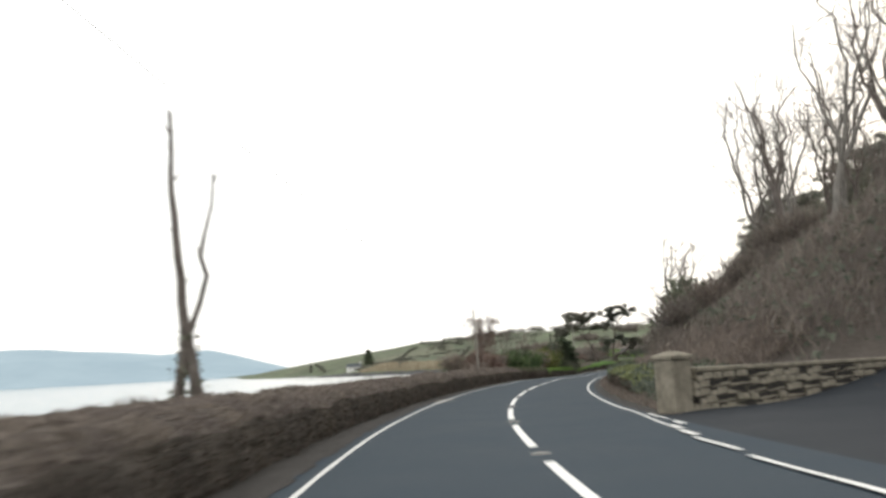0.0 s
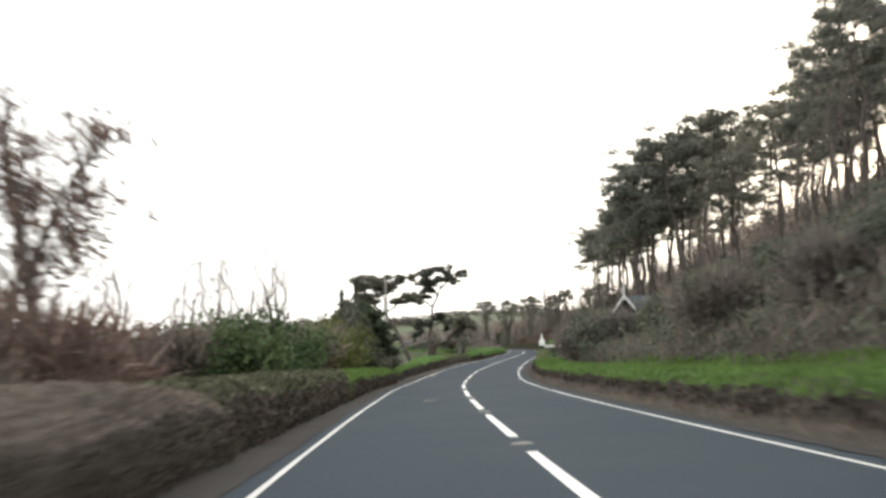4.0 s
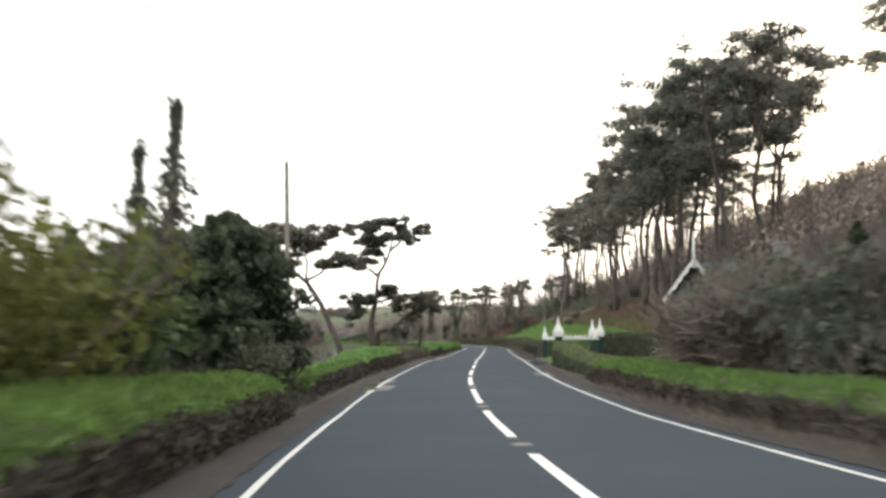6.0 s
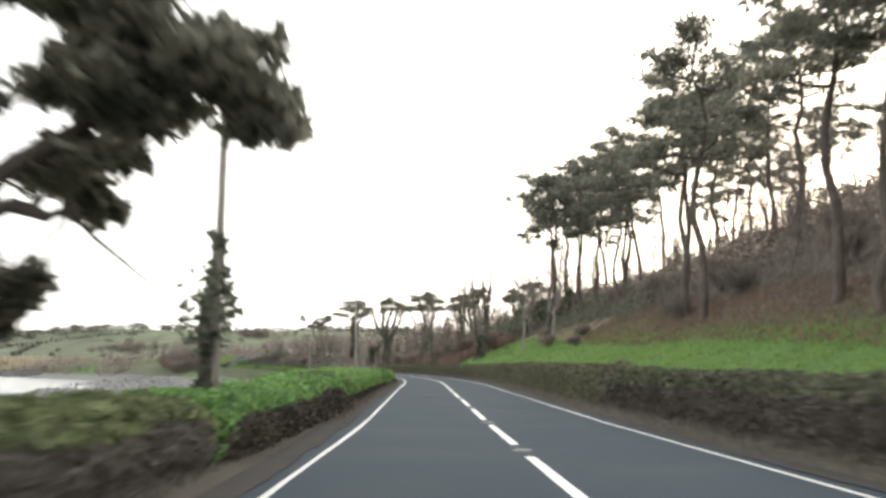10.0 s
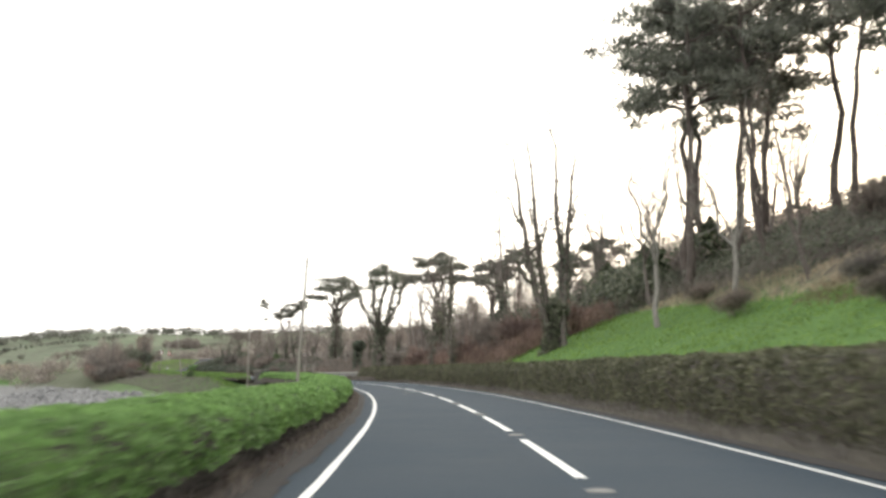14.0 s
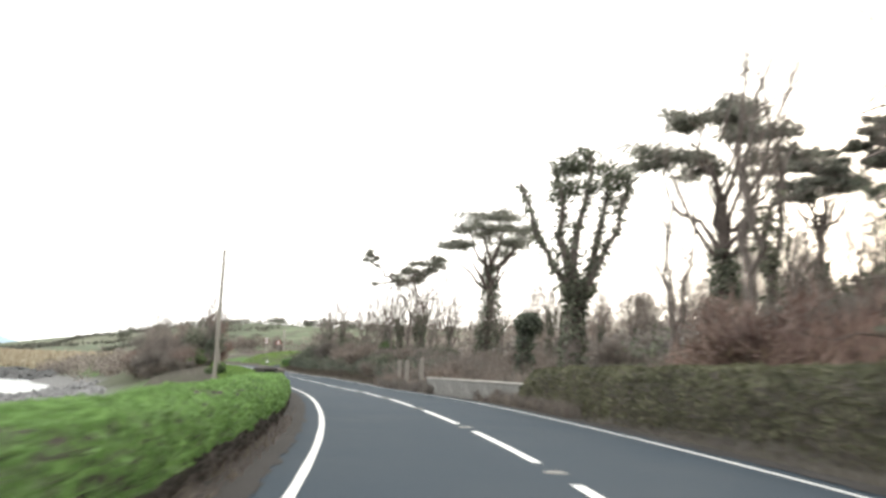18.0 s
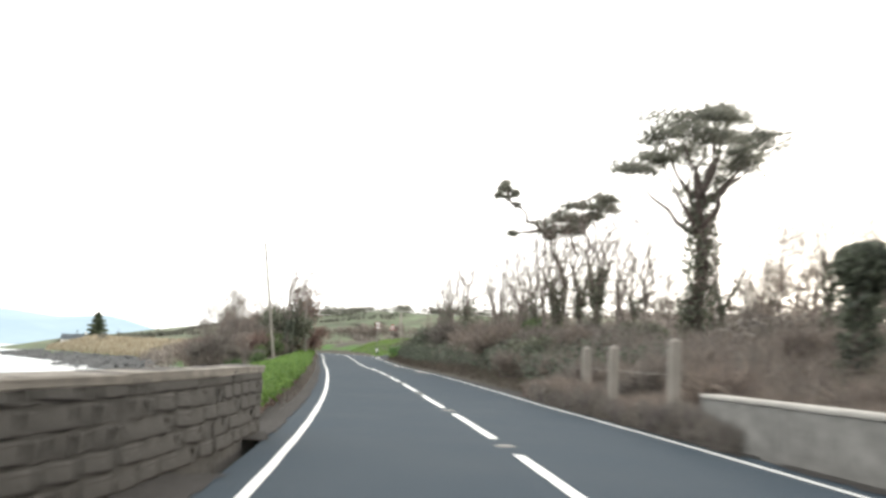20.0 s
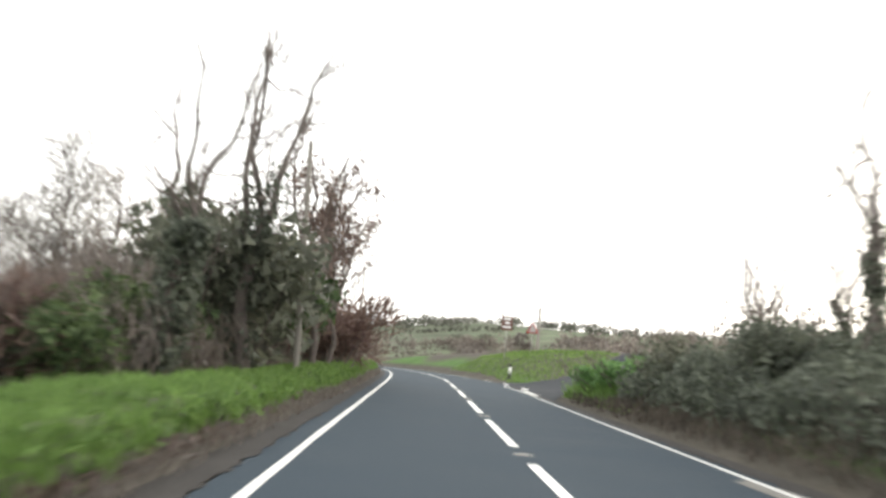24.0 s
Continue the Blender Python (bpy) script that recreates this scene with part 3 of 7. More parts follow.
for n, (s, d) in enumerate([(104.6, -1.5), (301, -1.2)]):
    part_mesh("patch", strip("patch", s, s + 0.35, d, d + 0.42, 0.004, SANDSTONE, 0.2, 1, 0.01, n), road, "small pale cover in the asphalt")
part_mesh("lay_by", strip("lay_by", 156, 188, -4.8, -3.4, -0.004, OLD_ASPHALT, 1.0, 2, 0.06, 37), road, "worn strip of old asphalt beside the edge line")
# muddy margins
for n, (s0, s1, d0, d1) in enumerate([(-60, 137, -4.3, -3.3), (137, 157, -4.4, -3.3), (157, 187, -5.1, -4.62), (187, 205, -4.4, -3.36), (205, 362, -4.1, -3.4), (366, 520, -4.4, -3.42), (24, 160, 3.35, 4.2), (180, 365, 3.4, 4.3), (366, 478, 3.3, 4.6)]):
    tagged(part_mesh("trim", strip("trim", s0, s1, d0, d1, 0.012, MUD, 0.3, 2, 0.07, n + 40)), "strip of mud and leaf litter along the road", "verge", kind="structure")

# ---- plants: one maker for each kind; every tree is an Empty at its base with a trunk, branches and a crown ----
def thing(name, label, category, group="", kind=""):
    ob = new(name)
    ob.empty_display_size = 0.3
    return tagged(ob, label, category, group, kind)


def bent(rng, start, end, steps, wander, sag=0.0):
    """A line from start to end that wanders on the way."""
    u = np.linspace(0, 1, steps)[:, None]
    p = np.asarray(start, float) * (1 - u) + np.asarray(end, float) * u
    w = np.cumsum(rng.normal(size=(steps, 3)), 0)
    w = (w - w[0]) - u * (w[-1] - w[0])
    p = p + w * wander * np.linalg.norm(np.subtract(end, start)) / steps ** 0.5 * 0.35
    p[:, 2] += -sag * 4 * u[:, 0] * (1 - u[:, 0])
    return p


def needle_clump(rng, centre, r, flat, n, size=0.15):
    """A cushion of needle tufts, domed above and flat below."""
    p = rng.normal(size=(n, 3)).clip(-2.2, 2.2) * [r * 0.55, r * 0.55, r * flat * 0.5]
    p[:, 2] = np.where(p[:, 2] < 0, p[:, 2] * 0.55, p[:, 2])
    return leaf_array(rng, p + centre, size, 2.6)


def slivers(rng, base, way, length, width):
    """Long thin twigs, one triangle each, from base points along their ways."""
    n = len(base)
    way = way / (np.linalg.norm(way, axis=1, keepdims=True) + 1e-9)
    side = np.cross(way, rng.normal(size=(n, 3)))
    side /= np.linalg.norm(side, axis=1, keepdims=True) + 1e-9
    length = np.broadcast_to(length, n)[:, None]
    return np.stack([base + side * width, base - side * width, base + way * length], 1)


def make_pine(rng, height, bare, spread, clumps, trunk_r=0.24, lean=(0, 0), density=64, label="tall Scots pine with a bare reddish trunk and dark flat crown"):
    """A Scots pine: a long bare trunk, a few dead stubs, level limbs and flat needle clumps."""
    root = thing("pine_tree", label, "tree", "pine trees")
    stem, limbs, leaves = Tubes(), Tubes(), []
    trunk = bent(rng, (0, 0, -0.6), (lean[0], lean[1], height * 0.96), 12, 0.16)
    stem.add(trunk, np.linspace(trunk_r, trunk_r * 0.22, 12), 8)
    for k in range(clumps):
        f = bare + (1 - bare) * (k + 0.5) / clumps
        at = np.array([np.interp(f, np.linspace(0, 1, 12), trunk[:, c]) for c in range(3)])
        a = k * 2.4 + rng.uniform(-0.6, 0.6)
        reach = spread * (0.45 + 0.75 * math.sin(math.pi * min(1, (f - bare) / (1 - bare) * 0.75 + 0.2))) * rng.uniform(0.55, 1.1)
        end = at + [math.cos(a) * reach, math.sin(a) * reach, rng.uniform(0.1, 0.35) * reach]
        limb = bent(rng, at, end, 5, 0.3, rng.uniform(-0.1, 0.25))
        limbs.add(limb, np.linspace(trunk_r * 0.34, 0.03, 5), 4)
        for j in range(4):
            c = limb[-1 - (j > 2)] + rng.normal(size=3) * [1.0, 1.0, 0.4] * spread * 0.3 * (j > 0)
            r = rng.uniform(0.17, 0.32) * spread
            leaves.append(needle_clump(rng, c, r, rng.uniform(0.5, 0.85), int(density * r * r) + 34, 0.19))
        for j in range(3):
            limbs.add(bent(rng, limb[rng.randint(1, 4)], limb[-1] + rng.normal(size=3) * [1.0, 1.0, 0.35] * spread * 0.35, 4, 0.35), [0.05, 0.035, 0.025, 0.012], 3)
    leaves.append(needle_clump(rng, trunk[-1], spread * 0.42, 0.5, int(density * spread * 1.3)))
    for k in range(7):
        f = rng.uniform(0.25, bare)
        at = np.array([np.interp(f, np.linspace(0, 1, 12), trunk[:, c]) for c in range(3)])
        a = rng.uniform(0, 6.28)
        reach = rng.uniform(0.5, 1.8)
        limbs.add(bent(rng, at, at + [math.cos(a) * reach, math.sin(a) * reach, reach * rng.uniform(-0.3, 0.3)], 4, 0.3), [0.045, 0.035, 0.025, 0.012], 3)
    part_mesh("trunk", stem.mesh("trunk", PINE_BARK), root)
    tagged(part_mesh("branchwork", limbs.mesh("branchwork", PINE_BARK), root), kind="stuff")
    part_mesh("crown", leaf_mesh("crown", leaves, NEEDLES), root)
    return root


def make_shaped_pine(rng, label, trunk, radii, limbs_to, clumps, density=170, bark=None, loose=1.0):
    """A pine of a given shape: trunk points, limbs (from, to) and clumps (x, y, z, radius)."""
    root = thing("pine_tree", label, "tree", "shore pines")
    stem, limbs = Tubes(), Tubes()
    fine = np.linspace(0, 1, 18)
    coarse = np.linspace(0, 1, len(trunk))
    t = np.stack([np.interp(fine, coarse, np.array(trunk, float)[:, c]) for c in range(3)], -1)
    t[1:-1] = (t[:-2] + 2 * t[1:-1] + t[2:]) / 4
    stem.add(t + rng.normal(size=t.shape) * 0.025, np.interp(fine, coarse, radii), 9)
    for a, b in limbs_to:
        line = bent(rng, a, b, 7, 0.35)
        limbs.add(line, np.linspace(0.12, 0.035, 7), 5)
        for k in range(4):
            p = line[rng.randint(2, 7)]
            limbs.add(bent(rng, p, p + rng.normal(size=3) * [0.7, 0.7, 0.4], 4, 0.3), [0.04, 0.03, 0.02, 0.01], 3)
    leaves = []
    for x, y, z, r in clumps:
        for k in range(5):
            c = np.array([x, y, z]) + rng.normal(size=3) * [r * 0.6 * loose, r * 0.65 * loose, r * 0.5]
            leaves.append(needle_clump(rng, c, r * rng.uniform(0.5, 0.85) * loose, rng.uniform(0.45, 0.8) / loose, int(density * r * r * 2.3) + 24, 0.14))
        ends = np.array([b for a, b in limbs_to] + [t[-1], t[-4], t[-7]])
        near = ends[np.argmin(((ends - [x, y, z]) ** 2).sum(1))]
        limbs.add(bent(rng, near, (x, y, z), 5, 0.3), np.linspace(0.06, 0.02, 5), 4)
    part_mesh("trunk", stem.mesh("trunk", bark or PINE_BARK), root)
    tagged(part_mesh("branchwork", limbs.mesh("branchwork", bark or PINE_BARK), root), kind="stuff")
    part_mesh("crown", leaf_mesh("crown", leaves, NEEDLES), root)
    return root


def branch_out(rng, tubes, start, way, length, radius, depth, tips, up=0.25, kids=(4, 6), spread=0.75, sides=5):
    """Grows a bare limb and its side branches, and notes the twig ends."""
    end = np.asarray(start) + way * length
    end[2] += up * length * 0.3
    line = bent(rng, start, end, 6 if depth > 1 else 4, 0.38)
    tubes.add(line, np.linspace(radius, radius * 0.35, len(line)), max(3, sides))
    if depth == 0:
        tips.append(line[-1])
        return
    for k in range(rng.randint(*kids)):
        f = rng.uniform(0.3, 1.0)
        at = np.array([np.interp(f, np.linspace(0, 1, len(line)), line[:, c]) for c in range(3)])
        w = way + rng.normal(size=3) * spread
        w[2] += up
        w /= np.linalg.norm(w)
        branch_out(rng, tubes, at, w, length * rng.uniform(0.4, 0.7), radius * 0.45, depth - 1, tips, up, kids, spread, sides - 1)


def make_bare_tree(rng, height, forks, label, bark, radius=0.25, ivy=0.0, split=0.35, spread=0.7, depth=2, name="bare_tree", up=0.35, twig_leaf=None, group="bare trees", twigs=3):
    """A leafless tree: a trunk that forks, limbs and twigs; ivy covers the lower part up to that share of its height."""
    root = thing(name, label, "tree", group)
    stem, limbs, tips = Tubes(), Tubes(), []
    top = height * split
    trunk = bent(rng, (0, 0, -0.5), rng.normal(size=3) * [0.04 * height, 0.04 * height, 0] + [0, 0, top], 8, 0.15)
    stem.add(trunk, np.linspace(radius * 1.15, radius * 0.75, 8), 8)
    stems = [(trunk, np.linspace(radius * 1.15, radius * 0.75, 8))]
    for k in range(forks):
        a = 6.28 * k / forks + rng.uniform(-0.5, 0.5)
        tilt = rng.uniform(0.1, 0.42)
        way = np.array([math.cos(a) * tilt, math.sin(a) * tilt, 1.0])
        way /= np.linalg.norm(way)
        length = (height - top) * rng.uniform(0.75, 1.0)
        line = bent(rng, trunk[-1], trunk[-1] + way * length, 9, 0.28)
        r = np.linspace(radius * 0.6, 0.03, 9)
        stem.add(line, r, 6)
        stems.append((line, r))
        for j in range(rng.randint(6, 10)):
            f = rng.uniform(0.15, 0.98)
            at = np.array([np.interp(f, np.linspace(0, 1, 9), line[:, c]) for c in range(3)])
            w = way * 0.6 + rng.normal(size=3) * spread
            w /= np.linalg.norm(w)
            branch_out(rng, limbs, at, w, height * rng.uniform(0.1, 0.22) * (1.15 - f * 0.6), 0.05 * radius / 0.25, depth - 1, tips, up, (3, 5), 0.7, 3)
    part_mesh("trunk", stem.mesh("trunk", bark), root)
    tagged(part_mesh("branchwork", limbs.mesh("branchwork", bark if bark is PALE_BARK else TWIG_BARK), root), kind="stuff")
    if ivy:
        leaves = []
        for line, r in stems:
            n = int(60 * np.linalg.norm(line[-1] - line[0]) * (0.5 + radius * 3))
            f = rng.uniform(0, 1, n)
            c = np.stack([np.interp(f, np.linspace(0, 1, len(line)), line[:, k]) for k in range(3)], -1)
            keep = c[:, 2] < height * ivy * rng.uniform(0.7, 1.1, n)
            rr = np.interp(f, np.linspace(0, 1, len(line)), r)
            a = rng.uniform(0, 6.28, n)
            out = (rr + rng.uniform(0.0, 0.42, n) * (0.5 + radius))[:, None] * np.stack([np.cos(a), np.sin(a), rng.normal(size=n) * 0.3], -1)
            leaves.append(leaf_array(rng, (c + out)[keep], 0.2, 1.3))
        part_mesh("ivy", leaf_mesh("ivy", leaves, IVY), root, "dark ivy climbing the trunk")
    if twigs and tips:
        c = np.repeat(np.array(tips), twigs, 0) + rng.normal(size=(len(tips) * twigs, 3)) * 0.16
        way = rng.normal(size=c.shape) * 0.6 + [0, 0, 0.7] + (c - [0, 0, height * 0.5]) * [0.12, 0.12, 0.03]
        tagged(part_mesh("twigwork", leaf_mesh("twigwork", slivers(rng, c - way * 0.3, way, rng.uniform(0.5, 1.1, len(c)), 0.014), TWIG_HAZE), root), kind="stuff")
    if twig_leaf is not None:
        c = np.array(tips)
        c = np.repeat(c, 3, 0) + rng.normal(size=(len(c) * 3, 3)) * 0.15
        part_mesh("crown", leaf_mesh("crown", leaf_array(rng, c, 0.06, 5.0), twig_leaf), root)
    return root


def make_bush(rng, r, height, leaf, label, leaves=700, stems=12, size=0.15, name="bush", lobes=7, group="bushes", stem_mat=None, twiggy=False):
    """A bush: many stems from the ground and leaves gathered in uneven lobes."""
    root = thing(name, label, "bush", group)
    twigs, tris = Tubes(), []
    centres = []
    for k in range(lobes):
        a = rng.uniform(0, 6.28)
        q = rng.uniform(0, 0.72) * r
        centres.append((math.cos(a) * q, math.sin(a) * q, height * rng.uniform(0.3, 0.78), r * rng.uniform(0.34, 0.58), height * rng.uniform(0.22, 0.36)))
    for x, y, z, rr, rz in centres:
        p = in_ball(rng, leaves // lobes) * [rr, rr, rz] + [x, y, z]
        p[:, 2] = np.abs(p[:, 2])
        if twiggy:
            way = rng.normal(size=p.shape) * 0.55 + (p - [0, 0, height * 0.2]) * 0.45 + [0, 0, 0.25]
            tris.append(slivers(rng, p, way, rng.uniform(0.3, 0.75, len(p)) * size * 5, size * 0.16))
        else:
            tris.append(leaf_array(rng, p, size, 1.5))
    for k in range(stems):
        x, y, z, rr, rz = centres[k % lobes]
        end = np.array([x, y, z + rz]) + rng.normal(size=3) * [rr * 0.7, rr * 0.7, rz * 0.6]
        end[2] = min(max(end[2], 0.3 * height), height * 1.18)
        twigs.add(bent(rng, (x * 0.35, y * 0.35, -0.2), end, 5, 0.3), np.linspace(0.035, 0.01, 5), 3)
        for j in range(2):
            q = end + rng.normal(size=3) * [0.3, 0.3, 0.25] * height * 0.3
            twigs.add(bent(rng, end * 0.8, q, 3, 0.4), np.linspace(0.016, 0.006, 3), 3)
    tagged(part_mesh("stemwork", twigs.mesh("stemwork", stem_mat or TWIG_BARK), root), kind="stuff")
    part_mesh("foliage", leaf_mesh("foliage", tris, leaf), root)
    return root


def make_conifer(rng, height, r, label, name="conifer", leaf=None, n=4200, taper=1.6, size=0.26, tier=0.3):
    """A dense dark evergreen, shaggy to the ground."""
    root = thing(name, label, "tree", "evergreens")
    stem, tris = Tubes(), []
    stem.add(bent(rng, (0, 0, -0.4), (0, 0, height * 0.95), 8, 0.05), np.linspace(0.2, 0.03, 8), 7)
    h = rng.uniform(0.02, 1, n) ** 0.8
    rad = r * (1 - h ** taper) ** 0.7 * (0.8 + tier * np.sin(h * 37 + rng.uniform(0, 6.28, n) * 0.25))
    a = rng.uniform(0, 6.28, n)
    rad = rad * (0.75 + 0.22 * np.sin(a * 5 + h * 9)) * rng.uniform(0.55, 1.08, n)
    p = np.stack([np.cos(a) * rad, np.sin(a) * rad, h * height], -1)
    tris.append(leaf_array(rng, p, size, 1.7))
    part_mesh("trunk", stem.mesh("trunk", GREY_BARK), root)
    part_mesh("crown", leaf_mesh("crown", tris, leaf or CONIFER), root)
    return root


PLANTED = {}


def plant(kind, s, d, turn=0.0, size=1.0, lift=0.0, label=""):
    """Stands a tree or bush of that kind at s, d on the ground; the first use takes the maker's own."""
    maker, made = PLANTED[kind]
    p = ground_at(s, d)
    m = pose(p.x, p.y, p.z + lift, 0, 0, turn + heading(s)) @ Matrix.Scale(size, 4)
    if not made:
        ob = maker()
        ob.matrix_basis = m
        made.append(ob)
    else:
        ob = copy_thing(made[0], Matrix())
        ob.matrix_basis = m
    if label:
        ob["label"] = label
    return ob


def kind_of(name, maker):
    PLANTED[name] = (maker, [])


def make_wood_tree(rng, height, spread, label):
    """A slender bare woodland tree: a trunk, rising limbs and a haze of fine twigs."""
    root = thing("bare_tree", label, "tree", "woodland trees")
    stem, limbs, base, way = Tubes(), Tubes(), [], []
    trunk = bent(rng, (0, 0, -0.5), (rng.normal() * 0.5, rng.normal() * 0.5, height * 0.86), 9, 0.14)
    stem.add(trunk, np.linspace(0.15, 0.03, 9), 6)
    for k in range(13):
        f = rng.uniform(0.28, 0.97)
        at = np.array([np.interp(f, np.linspace(0, 1, 9), trunk[:, c]) for c in range(3)])
        a = 2.4 * k + rng.uniform(-0.4, 0.4)
        reach = spread * (1.15 - 0.7 * f) * rng.uniform(0.6, 1.1)
        end = at + [math.cos(a) * reach, math.sin(a) * reach, reach * rng.uniform(0.5, 1.1)]
        line = bent(rng, at, end, 6, 0.3)
        limbs.add(line, np.linspace(0.05, 0.012, 6), 3)
        for j in range(3):
            p = line[rng.randint(2, 6)]
            q = p + rng.normal(size=3) * [0.5, 0.5, 0.3] * spread * 0.5 + [0, 0, 0.5]
            limbs.add(bent(rng, p, q, 3, 0.3), np.linspace(0.022, 0.008, 3), 3)
            for centre in (p, q):
                n = 22
                base.append(centre + rng.normal(size=(n, 3)) * 0.28 * spread * 0.6)
                way.append(rng.normal(size=(n, 3)) * 0.6 + (end - at) * 0.25 + [0, 0, 0.5])
    part_mesh("trunk", stem.mesh("trunk", GREY_BARK), root)
    tagged(part_mesh("branchwork", limbs.mesh("branchwork", TWIG_BARK), root), kind="stuff")
    base, way = np.concatenate(base), np.concatenate(way)
    tagged(part_mesh("twigwork", leaf_mesh("twigwork", slivers(rng, base, way, rng.uniform(0.5, 1.2, len(base)), 0.026), TWIG_HAZE), root), kind="stuff")
    return root


R = np.random.RandomState
for n in range(4):
    kind_of(f"wood{n}", lambda n=n: make_wood_tree(R(170 + n), 8.5 + n * 0.9, 2.1 + 0.25 * n, "slender leafless woodland tree in a haze of twigs"))
for n in range(5):
    kind_of(f"pine{n}", lambda n=n: make_pine(R(20 + n), 17 + n * 0.9, 0.54 + 0.05 * (n % 3), 3.0 + 0.3 * (n % 4), 12, 0.24 + 0.05 * (n % 3), (R(n).uniform(-1.5, 1.5), R(n + 9).uniform(-1.5, 1.5))))
for n in range(2):
    kind_of(f"tallpine{n}", lambda n=n: make_pine(R(40 + n), 21, 0.68, 2.6, 10, 0.26, (0.6 - n, 0.5), label="very tall Scots pine with a thin top"))
for n in range(4):
    kind_of(f"bare{n}", lambda n=n: make_bare_tree(R(60 + n), 11 + n, 3 + n % 2, "leafless grey-barked tree with fine twigs", GREY_BARK, 0.17, 0.0, 0.3))
for n in range(3):
    kind_of(f"ivy{n}", lambda n=n: make_bare_tree(R(70 + n), 12 + n, 3, "leafless tree with an ivy-clad trunk", GREY_BARK, 0.26, 0.55, 0.35, group="ivy-clad trees"))
for n in range(2):
    kind_of(f"pale{n}", lambda n=n: make_bare_tree(R(80 + n), 13, 3 + n, "leafless tree with a pale trunk", PALE_BARK, 0.18, 0.0, 0.3, group="pale-barked trees"))
for n in range(3):
    kind_of(f"brown{n}", lambda n=n: make_bush(R(90 + n), 2.0, 2.6, BROWN_LEAF, "brown leafless bramble and thorn scrub", 1400, 9, 0.23, twiggy=True))
for n in range(2):
    kind_of(f"russet{n}", lambda n=n: make_bush(R(100 + n), 2.0, 2.4, RUSSET_LEAF, "russet leafless shrub with dense fine twigs", 1600, 12, 0.21, twiggy=True))
for n in range(3):
    kind_of(f"green{n}", lambda n=n: make_bush(R(110 + n), 2.1, 2.9, SHRUB_GREEN, "dark green glossy evergreen shrub", 2000, 8, 0.15))
for n in range(2):
    kind_of(f"darkbush{n}", lambda n=n: make_bush(R(120 + n), 2.2, 3.0, IVY, "thicket overgrown with dark ivy", 1800, 9, 0.16))
for n in range(2):
    kind_of(f"bright{n}", lambda n=n: make_bush(R(125 + n), 2.1, 2.9, BRIGHT_LEAF, "yellow-green shrub just coming into leaf", 1700, 10, 0.12))
for n in range(2):
    kind_of(f"ivytall{n}", lambda n=n: make_bare_tree(R(150 + n), 16, 3 + n, "tall leafless tree, its stems thick with dark ivy", GREY_BARK, 0.25, 0.72, 0.28, group="ivy-clad trees"))
kind_of("redtree", lambda: make_bare_tree(R(140), 6.5, 6, "small leafless tree with fine russet twigs", TWIG_BARK, 0.12, 0.0, 0.3, 0.7, 3, twig_leaf=RUSSET_LEAF, twigs=0))
kind_of("conifer0", lambda: make_conifer(R(130), 7, 2.2, "dense dark green yew tree"))
kind_of("laurel0", lambda: make_bush(R(134), 1.5, 1.25, HEDGE_LEAF, "bright leafy shrub bulging out of the hedge", 1400, 8, 0.13))
kind_of("yew0", lambda: make_conifer(R(133), 4.9, 2.6, "broad shaggy dark yew hanging over the road bank", n=17000, taper=4.0, size=0.18, tier=0.17))
kind_of("dome0", lambda: make_conifer(R(131), 5.5, 2.6, "rounded dark evergreen tree", n=3600))


def thicket(label, s_range, d_range, height, count, mat, seed, size=0.11, long=7.0, upright=0.55, category="scrub", name="undergrowth"):
    """Brushwood over a stretch of ground, as one object: slender stems and leaves in uneven heaps."""
    q = R(seed)
    if long > 3:
        size, long = size * 0.5, long * 1.5
    s, d = q.uniform(*s_range, count), q.uniform(*d_range, count)
    x, y = place(s, d)
    heap = 0.62 + 0.3 * lumps(x, y, 6.5, seed) + 0.22 * lumps(x, y, 2.2, seed + 1)
    z = ground_z(x, y) + height * np.clip(heap, 0.12, 1.3) * q.uniform(0, 1, count) ** 0.6
    tri = leaf_array(q, np.stack([x, y, z], -1), size, long, upright)
    return tagged(part_mesh(name, leaf_mesh(name, tri, mat)), label, category, kind="stuff")

# ---- woods on the hillside to the right ----
rng = R(7)


def scatter(count, s_range, d_range, gap, seed):
    """Places at least gap apart."""
    q = R(seed)
    out = []
    for _ in range(count * 30):
        s, d = q.uniform(*s_range), q.uniform(*d_range)
        if all((s - a) ** 2 + (d - b) ** 2 > gap * gap for a, b in out):
            out.append((s, d))
        if len(out) == count:
            break
    return out


# pines along the top of the slope
for s, d in scatter(20, (200, 300), (17, 34), 5.0, 1):
    plant(f"pine{rng.randint(5)}", s, d, rng.uniform(0, 360), rng.uniform(0.92, 1.16) * np.interp(s, [215, 255], [1.13, 1]))
for s, d in scatter(11, (300, 326), (18.5, 34), 4.0, 2):
    if s > 319 and d < 21:
        continue
    plant(f"pine{rng.randint(5)}", s, d, rng.uniform(0, 360), rng.uniform(0.95, 1.15))
for s, d in scatter(9, (290, 330), (36, 56), 6, 12):
    plant(f"pine{rng.randint(5)}", s, d, rng.uniform(0, 360), rng.uniform(0.7, 0.85))
for s, d in scatter(14, (128, 196), (22, 42), 4.6, 3):
    plant(f"pine{rng.randint(5)}", s, d, rng.uniform(0, 360), rng.uniform(0.92, 1.1) * np.interp(s, [128, 150, 165], [0.5, 0.58, 0.94]))
for s, d, k in ((207, 18.5, 4), (221, 18, 3)):
    plant(f"pine{k}", s, d, s * 7, 1.2)
for s, d in ((203, 27), (214, 20)):
    plant(f"tallpine{int(d) % 2}", s, d, 40 * d, 1.12)
